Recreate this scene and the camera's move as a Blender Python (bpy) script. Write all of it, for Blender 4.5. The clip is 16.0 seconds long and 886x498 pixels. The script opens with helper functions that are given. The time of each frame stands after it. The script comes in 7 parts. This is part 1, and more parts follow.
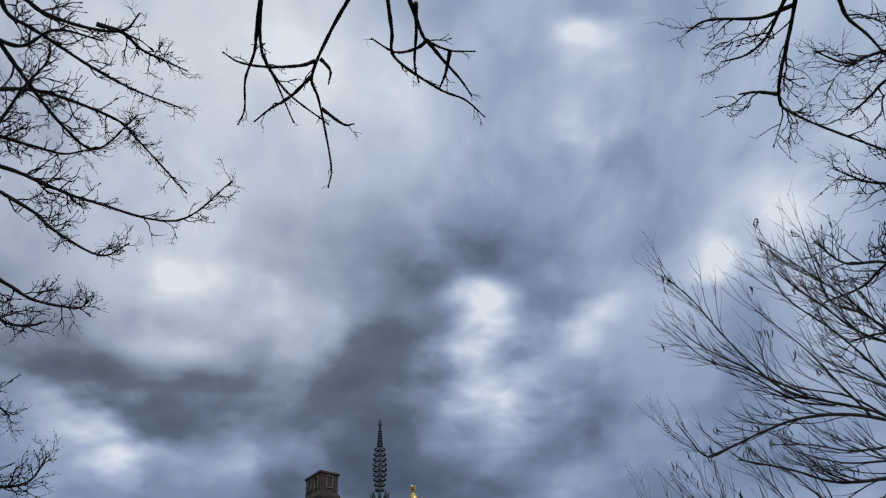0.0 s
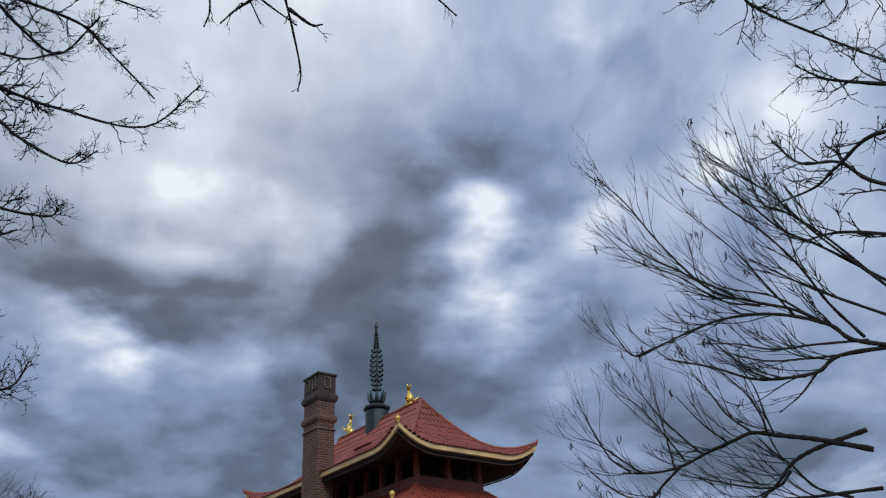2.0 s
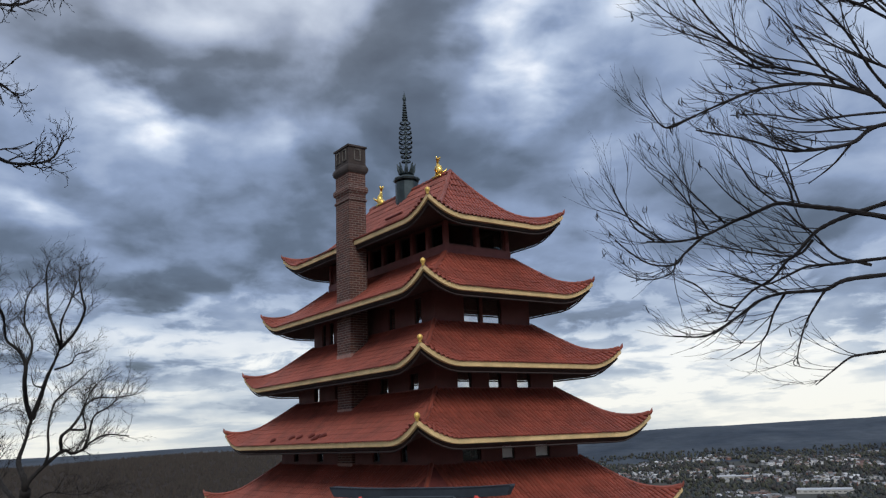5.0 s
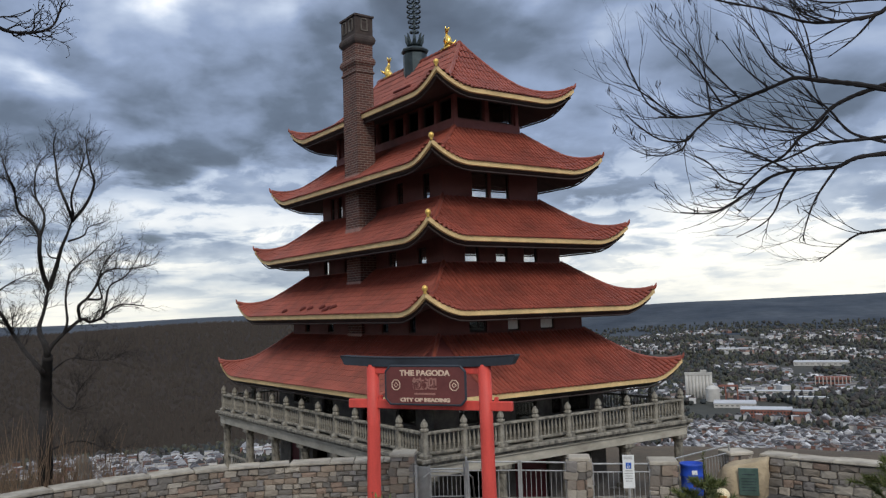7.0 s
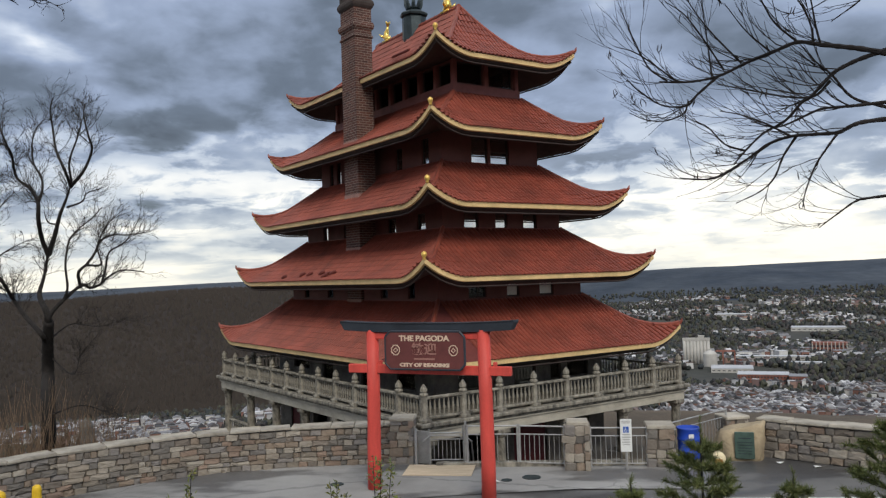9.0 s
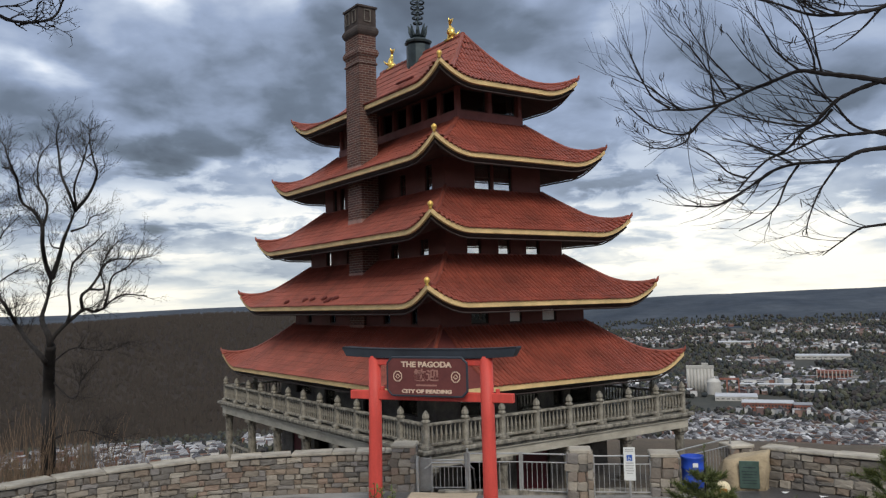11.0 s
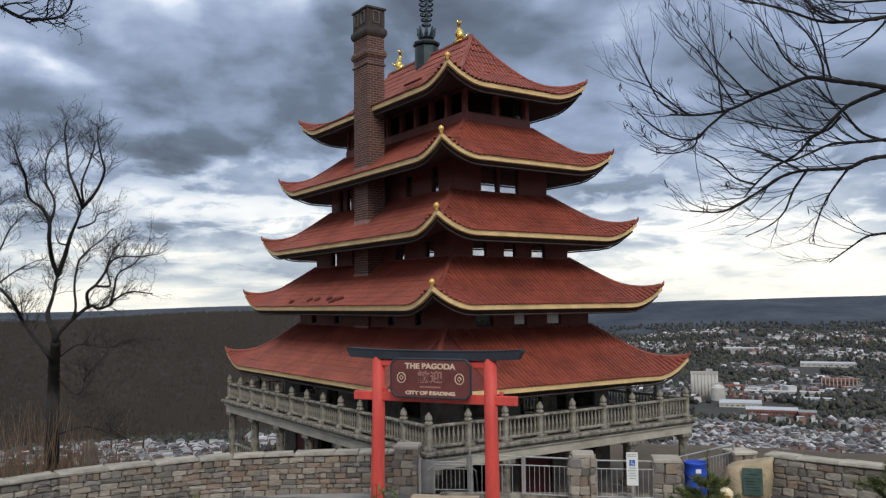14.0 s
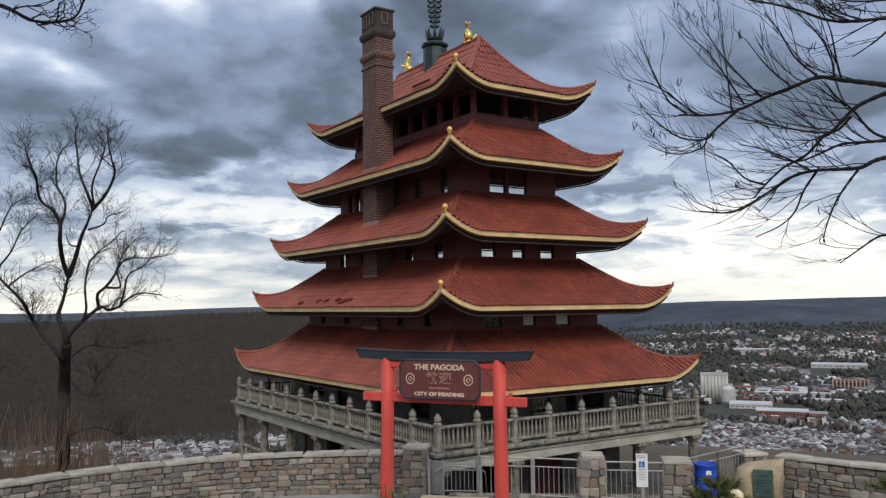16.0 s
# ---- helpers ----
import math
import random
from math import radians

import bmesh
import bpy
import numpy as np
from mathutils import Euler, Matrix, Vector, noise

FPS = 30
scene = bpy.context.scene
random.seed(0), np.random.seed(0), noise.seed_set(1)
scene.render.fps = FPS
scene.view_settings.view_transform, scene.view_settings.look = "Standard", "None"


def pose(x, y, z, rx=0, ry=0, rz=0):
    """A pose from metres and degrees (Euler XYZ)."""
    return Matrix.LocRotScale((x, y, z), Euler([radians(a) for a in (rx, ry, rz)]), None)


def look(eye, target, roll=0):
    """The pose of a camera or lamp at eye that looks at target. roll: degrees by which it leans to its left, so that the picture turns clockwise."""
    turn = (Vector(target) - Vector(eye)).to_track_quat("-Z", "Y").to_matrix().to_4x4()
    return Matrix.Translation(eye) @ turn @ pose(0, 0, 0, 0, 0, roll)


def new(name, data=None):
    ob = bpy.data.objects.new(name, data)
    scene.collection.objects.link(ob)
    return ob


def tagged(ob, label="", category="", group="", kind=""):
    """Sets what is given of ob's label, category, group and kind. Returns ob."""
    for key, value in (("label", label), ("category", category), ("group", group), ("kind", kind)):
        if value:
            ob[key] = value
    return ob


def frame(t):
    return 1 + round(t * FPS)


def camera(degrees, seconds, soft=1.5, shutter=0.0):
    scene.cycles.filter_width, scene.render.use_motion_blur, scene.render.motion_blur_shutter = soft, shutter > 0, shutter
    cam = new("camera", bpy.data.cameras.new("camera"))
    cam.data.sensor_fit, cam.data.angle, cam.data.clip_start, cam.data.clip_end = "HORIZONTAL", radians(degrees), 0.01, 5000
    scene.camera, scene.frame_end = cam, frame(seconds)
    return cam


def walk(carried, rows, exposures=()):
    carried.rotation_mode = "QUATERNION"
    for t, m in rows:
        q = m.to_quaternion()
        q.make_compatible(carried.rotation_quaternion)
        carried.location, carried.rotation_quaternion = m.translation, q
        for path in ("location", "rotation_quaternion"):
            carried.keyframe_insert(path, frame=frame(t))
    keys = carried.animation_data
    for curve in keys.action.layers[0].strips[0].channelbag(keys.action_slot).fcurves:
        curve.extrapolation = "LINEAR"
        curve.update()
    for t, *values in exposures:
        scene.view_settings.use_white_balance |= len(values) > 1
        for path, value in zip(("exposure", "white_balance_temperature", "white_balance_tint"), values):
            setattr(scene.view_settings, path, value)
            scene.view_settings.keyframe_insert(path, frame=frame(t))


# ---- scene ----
EYE = (0.0, 0.0, 4.8)
ROWS = [
    # seconds, yaw, pitch, roll
    (0, -2.76, 35.57, 2.22),
    (0.5, -3.10, 34.35, 2.99),
    (1, -3.50, 32.71, 3.20),
    (1.5, -3.21, 31.05, 2.90),
    (2, -2.44, 28.84, 2.73),
    (2.5, -1.69, 25.89, 3.09),
    (3, -1.23, 22.82, 3.52),
    (3.5, -1.07, 20.22, 3.48),
    (4, -1.08, 17.74, 2.98),
    (6.5, 0.08, 6.42, 1.64),
    (7, 0.00, 4.29, 1.74),
    (7.5, 0.06, 2.39, 1.79),
    (8, 0.10, 1.30, 1.90),
    (8.5, -0.00, 1.21, 1.84),
    (9, -0.05, 1.90, 1.74),
    (9.5, 0.04, 2.83, 1.66),
    (10, 0.19, 3.60, 1.62),
    (12.5, 0.00, 3.80, 1.02),
    (13, 0.18, 3.90, 0.77),
    (13.5, 0.40, 3.97, 0.78),
    (14, 0.47, 3.86, 0.61),
    (14.5, 0.60, 3.72, 0.60),
    (15, 0.83, 3.66, 0.64),
    (15.5, 1.01, 3.76, 0.60),
    (16, 1.09, 3.94, 0.65),
]
cam = camera(57.0, 16.0, soft=1.3)
SIDESTEP = {0: -0.26, 0.5: -0.15, 1: -0.05}
walk(cam, [(t, pose(EYE[0] + SIDESTEP.get(t, 0.0), EYE[1], EYE[2], 90 + p, r, y)) for t, y, p, r in ROWS],
     exposures=[(0.0, -0.16, 6350, 10), (2.0, 0.06, 6400, 10), (4.0, 0.14, 6500, 10), (6.5, 0.33, 6650, 10), (9.0, 0.45, 7100, 10), (12.5, 0.42, 6950, 10), (16.0, 0.42, 6900, 10)])

# ---- sky: broken overcast, bright along the horizon ----
# azimuth, elevation, half-width, half-height in degrees, darker or lighter
DARK_BANKS = [
    (5.1, 34.4, 8.5, 3.6, -0.22), (-2.4, 27.2, 6.4, 4.2, -0.25), (-21.0, 25.2, 10.5, 2.8, -0.31), (12.0, 30.2, 3.2, 1.8, -0.22),
    (13.6, 23.2, 2.8, 2.2, -0.14), (23.7, 41.1, 8.8, 2.5, -0.09), (-3.0, 20.6, 9.0, 2.4, -0.18), (-15.4, 17.0, 11.9, 3.4, -0.18),
    (-18.7, 10.6, 3.2, 1.6, -0.28), (-11.5, 13.2, 5.5, 1.9, -0.20), (6.9, 16.8, 4.9, 2.4, -0.08), (25.7, 13.4, 7.6, 2.5, -0.16),
    (14.8, 12.1, 5.1, 2.2, -0.10), (-21.8, 5.3, 5.4, 0.6, -0.20), (-16.4, 2.2, 7.6, 0.5, -0.16), (16.9, 7.5, 4.6, 0.6, -0.16),
    (-27.6, 12.0, 3.3, 1.7, -0.10), (17.1, 2.2, 2.1, 0.4, -0.12)]
BRIGHT_BREAKS = [
    (-13.6, 33.4, 3.1, 2.3, 0.20), (20.9, 47.1, 3.1, 1.2, 0.30), (18.7, 43.4, 2.4, 1.5, 0.22), (4.8, 30.0, 2.3, 1.8, 0.36),
    (8.5, 25.9, 2.8, 2.9, 0.42), (15.1, 29.2, 2.2, 1.1, 0.24), (25.3, 32.9, 1.6, 1.5, 0.28), (32.2, 33.9, 1.9, 2.4, 0.18),
    (-21.0, 21.9, 3.8, 1.2, 0.32), (-7.6, 47.5, 8.5, 4.0, 0.12), (-17.0, 32.5, 12.0, 4.0, 0.10), (-10.4, 20.8, 3.3, 1.4, 0.10),
    (-25.6, 15.5, 3.0, 0.9, 0.20), (12.9, 19.4, 2.4, 1.9, 0.10), (-16.1, 9.1, 2.3, 0.6, 0.20), (-19.4, 3.7, 5.9, 0.6, 0.18),
    (20.7, 3.0, 7.6, 1.9, 0.24), (-27.7, 15.1, 3.6, 1.4, 0.12), (-14.6, 5.1, 2.7, 0.4, 0.18)]


def make_sky():
    world = bpy.data.worlds.new("overcast_sky")
    scene.world = world
    world.use_nodes = True
    nt = world.node_tree
    nt.nodes.clear()
    link = nt.links.new

    def node(kind, **props):
        n = nt.nodes.new(kind)
        for k, v in props.items():
            if k == "operation":
                n.operation = v
        return n

    def calc(op, a, b=None, c=None, clamp=False):
        n = nt.nodes.new("ShaderNodeMath")
        n.operation = op
        n.use_clamp = clamp
        for i, v in enumerate((a, b, c)):
            if v is None:
                continue
            if isinstance(v, (int, float)):
                n.inputs[i].default_value = v
            else:
                link(v, n.inputs[i])
        return n.outputs[0]

    co = nt.nodes.new("ShaderNodeTexCoord")
    sep = nt.nodes.new("ShaderNodeSeparateXYZ")
    link(co.outputs["Generated"], sep.inputs[0])
    az = calc("MULTIPLY", calc("ARCTAN2", sep.outputs[0], sep.outputs[1]), 57.2958)
    el = calc("MULTIPLY", calc("ARCSINE", sep.outputs[2]), 57.2958)

    # coordinates on the cloud ceiling, denser towards the horizon
    comb = nt.nodes.new("ShaderNodeCombineXYZ")
    lift = calc("MAXIMUM", calc("ADD", sep.outputs[2], 0.34), 0.08)
    link(calc("DIVIDE", sep.outputs[0], lift), comb.inputs[0])
    link(calc("DIVIDE", sep.outputs[1], lift), comb.inputs[1])
    link(calc("MULTIPLY", sep.outputs[2], 1.5), comb.inputs[2])

    def fbm(scale, detail, rough, off, distort=0.0):
        m = nt.nodes.new("ShaderNodeMapping")
        m.inputs["Location"].default_value = (off, off * 0.7, 0)
        link(comb.outputs[0], m.inputs["Vector"])
        n = nt.nodes.new("ShaderNodeTexNoise")
        n.inputs["Scale"].default_value = scale
        n.inputs["Detail"].default_value = detail
        n.inputs["Roughness"].default_value = rough
        n.inputs["Distortion"].default_value = distort
        link(m.outputs[0], n.inputs["Vector"])
        return calc("SUBTRACT", n.outputs["Fac"], 0.5)

    # ragged, torn outlines: broad drift and fine curl
    spread = calc("ADD", calc("MULTIPLY", calc("DIVIDE", calc("MAXIMUM", el, 0.0), 22.0, clamp=True), 0.8), 0.2)
    wa = calc("MULTIPLY_ADD", fbm(4.6, 5, 0.46, 3.1), 13.0, az)
    we = calc("MULTIPLY_ADD", calc("MULTIPLY", fbm(5.0, 5, 0.46, 9.7), spread), 10.0, el)

    ramp = nt.nodes.new("ShaderNodeValToRGB")
    ramp.color_ramp.interpolation = "B_SPLINE"
    stops = [(0.0, 0.87), (0.04, 0.83), (0.085, 0.70), (0.13, 0.60), (0.19, 0.52), (0.27, 0.53),
             (0.40, 0.60), (0.55, 0.64), (0.75, 0.74), (1.0, 0.70)]
    while len(ramp.color_ramp.elements) < len(stops):
        ramp.color_ramp.elements.new(0.5)
    for e, (p, v) in zip(ramp.color_ramp.elements, stops):
        e.position, e.color = p, (v, v, v, 1)
    link(calc("DIVIDE", calc("MAXIMUM", calc("MULTIPLY_ADD", fbm(4.0, 3, 0.5, 5.5), 3.0, el), 0.0), 60.0), ramp.inputs[0])
    total = ramp.outputs[0]
    tear = {-1: calc("MULTIPLY_ADD", fbm(6.5, 5, 0.46, 14.0, 0.3), 2.2, 1.0), 1: calc("MULTIPLY_ADD", fbm(8.0, 5, 0.48, 27.0, 0.3), 3.6, 1.0)}
    for a, e, ra, re, amp in DARK_BANKS + BRIGHT_BREAKS:
        da = calc("DIVIDE", calc("SUBTRACT", wa, a), ra * 1.05)
        de = calc("DIVIDE", calc("SUBTRACT", we, e), re * 1.05)
        q = calc("ADD", calc("MULTIPLY", da, da), calc("MULTIPLY", de, de))
        bank = calc("POWER", 2.718, calc("MULTIPLY", q, -0.8))
        total = calc("MULTIPLY_ADD", calc("MULTIPLY", bank, tear[1 if amp > 0 else -1]), amp * 1.1, total)
    # billowing edges: folded noise, wide along the horizon and rounder overhead
    flat = nt.nodes.new("ShaderNodeCombineXYZ")
    link(calc("MULTIPLY", calc("MULTIPLY", az, calc("COSINE", calc("MULTIPLY", el, 0.01745))), 0.066), flat.inputs[0])
    link(calc("MULTIPLY", calc("LOGARITHM", calc("MAXIMUM", calc("ADD", el, 5.0), 0.5), 2.718), 2.3), flat.inputs[1])

    def billow(scale, detail, rough, off, sharp):
        m = nt.nodes.new("ShaderNodeMapping")
        m.inputs["Location"].default_value = (off, off * 0.6, off * 0.3)
        link(flat.outputs[0], m.inputs["Vector"])
        n = nt.nodes.new("ShaderNodeTexNoise")
        n.inputs["Scale"].default_value, n.inputs["Detail"].default_value = scale, detail
        n.inputs["Roughness"].default_value, n.inputs["Distortion"].default_value = rough, 0.35
        link(m.outputs[0], n.inputs["Vector"])
        g = nt.nodes.new("ShaderNodeMapRange")
        g.interpolation_type = "SMOOTHERSTEP"
        g.inputs["From Min"].default_value, g.inputs["From Max"].default_value = 0.5 - sharp, 0.5 + sharp
        link(n.outputs["Fac"], g.inputs["Value"])
        return calc("SUBTRACT", g.outputs[0], 0.5)

    total = calc("MULTIPLY_ADD", billow(1.0, 7, 0.48, 2.3, 0.17), 0.17, total)
    total = calc("MULTIPLY_ADD", billow(2.3, 7, 0.48, 6.1, 0.16), 0.12, total)
    total = calc("MULTIPLY_ADD", billow(5.5, 5, 0.5, 4.4, 0.2), 0.045, total)
    shelf = calc("SUBTRACT", 1.0, calc("DIVIDE", calc("ABSOLUTE", calc("SUBTRACT", el, 6.0)), 7.0), clamp=True)
    total = calc("MULTIPLY_ADD", calc("MULTIPLY", billow(3.4, 7, 0.58, 8.2, 0.08), shelf), 0.30, total)
    total = calc("MINIMUM", calc("MAXIMUM", total, 0.08), 1.0)

    tone = nt.nodes.new("ShaderNodeValToRGB")
    cr = tone.color_ramp
    cols = [(0.0, (0.065, 0.082, 0.115)), (0.28, (0.130, 0.168, 0.235)), (0.5, (0.285, 0.36, 0.52)),
            (0.72, (0.52, 0.61, 0.77)), (1.0, (0.90, 0.95, 1.03))]
    while len(cr.elements) < len(cols):
        cr.elements.new(0.5)
    for e, (p, c) in zip(cr.elements, cols):
        e.position, e.color = p, (*c, 1)
    link(total, tone.inputs[0])
    # greyer cloud high in the west
    dull = nt.nodes.new("ShaderNodeHueSaturation")
    high = calc("DIVIDE", calc("SUBTRACT", el, 20.0), 8.0, clamp=True)
    west = calc("DIVIDE", calc("SUBTRACT", 10.0, az), 18.0, clamp=True)
    link(calc("SUBTRACT", 1.08, calc("MULTIPLY", calc("MULTIPLY", high, west), 0.32)), dull.inputs["Saturation"])
    link(tone.outputs[0], dull.inputs["Color"])
    # warm light low over the far hills
    warm = nt.nodes.new("ShaderNodeMix")
    warm.data_type, warm.blend_type = "RGBA", "MULTIPLY"
    warm.inputs["B"].default_value = (1.06, 0.99, 0.82, 1)
    low = calc("SUBTRACT", 1.0, calc("DIVIDE", el, 12.0), clamp=True)
    link(calc("MULTIPLY", low, 0.9, clamp=True), warm.inputs["Factor"])
    link(dull.outputs[0], warm.inputs["A"])
    clear = nt.nodes.new("ShaderNodeTexSky")
    clear.sky_type = "NISHITA"
    clear.sun_disc = False
    clear.sun_elevation, clear.sun_rotation = radians(40), radians(169)
    bg1 = nt.nodes.new("ShaderNodeBackground")
    link(warm.outputs["Result"], bg1.inputs[0])
    bg1.inputs[1].default_value = 0.92
    bg2 = nt.nodes.new("ShaderNodeBackground")
    link(clear.outputs[0], bg2.inputs[0])
    bg2.inputs[1].default_value = 0.05
    mix = nt.nodes.new("ShaderNodeMixShader")
    mix.inputs[0].default_value = 0.06
    link(bg1.outputs[0], mix.inputs[1])
    link(bg2.outputs[0], mix.inputs[2])
    out = nt.nodes.new("ShaderNodeOutputWorld")
    link(mix.outputs[0], out.inputs[0])


make_sky()
sun_data = bpy.data.lights.new("sun", "SUN")
sun_data.energy, sun_data.angle, sun_data.color = 1.35, radians(25), (1.0, 0.96, 0.90)
sun = new("sun", sun_data)
sun.matrix_world = look((8, -14, 40), (0, 28, 4))

# ---- mesh and material helpers ----


class Shape:
    """Collects vertices and faces of one mesh."""

    def __init__(self):
        self.v, self.f, self.m = [], [], []

    def add(self, verts, faces, mi=0):
        o = len(self.v)
        self.v.extend(tuple(p) for p in verts)
        self.f.extend(tuple(i + o for i in q) for q in faces)
        self.m.extend([mi] * len(faces))
        return self

    def box(self, c, s, rz=0.0, mi=0, taper=1.0):
        x, y, z = s[0] / 2, s[1] / 2, s[2] / 2
        co, si = math.cos(rz), math.sin(rz)
        vs = []
        for dz, k in ((-z, 1.0), (z, taper)):
            for dx, dy in ((-x, -y), (x, -y), (x, y), (-x, y)):
                dx, dy = dx * k, dy * k
                vs.append((c[0] + dx * co - dy * si, c[1] + dx * si + dy * co, c[2] + dz))
        return self.add(vs, [(3, 2, 1, 0), (4, 5, 6, 7), (0, 1, 5, 4), (1, 2, 6, 5), (2, 3, 7, 6), (3, 0, 4, 7)], mi)

    def bevel_box(self, c, s, b=0.02, rz=0.0, mi=0):
        x, y, z = s[0] / 2, s[1] / 2, s[2] / 2
        b = min(b, x * 0.45, y * 0.45, z * 0.45)
        co, si = math.cos(rz), math.sin(rz)
        vs = []
        for dz, k in ((-z, b), (-z + b, 0), (z - b, 0), (z, b)):
            ring = [(-x + k, -y + b), (-x + b, -y + k), (x - b, -y + k), (x - k, -y + b), (x - k, y - b), (x - b, y - k), (-x + b, y - k), (-x + k, y - b)]
            for dx, dy in ring:
                vs.append((c[0] + dx * co - dy * si, c[1] + dx * si + dy * co, c[2] + dz))
        fs = [tuple(range(7, -1, -1)), tuple(range(24, 32))]
        for r in range(3):
            for i in range(8):
                j = (i + 1) % 8
                fs.append((r * 8 + i, r * 8 + j, r * 8 + 8 + j, r * 8 + 8 + i))
        return self.add(vs, fs, mi)

    def tube(self, pts, radii, sides=6, mi=0, caps=True):
        pts = [Vector(p) for p in pts]
        n = len(pts)
        if isinstance(radii, (int, float)):
            radii = [radii] * n
        vs, fs = [], []
        side = None
        for i, p in enumerate(pts):
            d = (pts[min(i + 1, n - 1)] - pts[max(i - 1, 0)])
            d = d.normalized() if d.length > 1e-9 else Vector((0, 0, 1))
            if side is None:
                side = d.orthogonal().normalized()
            side = (side - d * side.dot(d))
            side = side.normalized() if side.length > 1e-6 else d.orthogonal().normalized()
            up = d.cross(side)
            for k in range(sides):
                a = 2 * math.pi * k / sides
                vs.append(p + (side * math.cos(a) + up * math.sin(a)) * radii[i])
        for i in range(n - 1):
            for k in range(sides):
                j = (k + 1) % sides
                fs.append((i * sides + k, i * sides + j, (i + 1) * sides + j, (i + 1) * sides + k))
        if caps:
            fs.append(tuple(range(sides - 1, -1, -1)))
            fs.append(tuple(range((n - 1) * sides, n * sides)))
        return self.add(vs, fs, mi)

    def lathe(self, c, profile, sides=12, mi=0):
        """profile: (radius, height) from the bottom up."""
        vs, fs = [], []
        for r, h in profile:
            for k in range(sides):
                a = 2 * math.pi * k / sides
                vs.append((c[0] + r * math.cos(a), c[1] + r * math.sin(a), c[2] + h))
        n = len(profile)
        for i in range(n - 1):
            for k in range(sides):
                j = (k + 1) % sides
                fs.append((i * sides + k, i * sides + j, (i + 1) * sides + j, (i + 1) * sides + k))
        fs.append(tuple(range(sides - 1, -1, -1)))
        fs.append(tuple(range((n - 1) * sides, n * sides)))
        return self.add(vs, fs, mi)

    def mesh(self, name, mats, smooth=False):
        me = bpy.data.meshes.new(name)
        me.from_pydata(self.v, [], self.f)
        for mt in (mats if isinstance(mats, (list, tuple)) else [mats]):
            me.materials.append(mt)
        if any(self.m):
            me.polygons.foreach_set("material_index", self.m)
        if smooth:
            me.polygons.foreach_set("use_smooth", [True] * len(me.polygons))
        me.update()
        return me


def part(name, shape, material, parent=None, label="", smooth=False):
    """Links a Shape (or a ready mesh) as one mesh object under a thing or a part."""
    me = shape if isinstance(shape, bpy.types.Mesh) else shape.mesh(name, material, smooth)
    ob = new(name, me)
    if parent is not None:
        ob.parent = parent
    if label:
        tagged(ob, label)
    return ob


def thing(name, label, category, m=None, group="", kind=""):
    ob = new(name)
    ob.empty_display_size = 0.2
    if m is not None:
        ob.matrix_world = m
    return tagged(ob, label, category, group, kind)


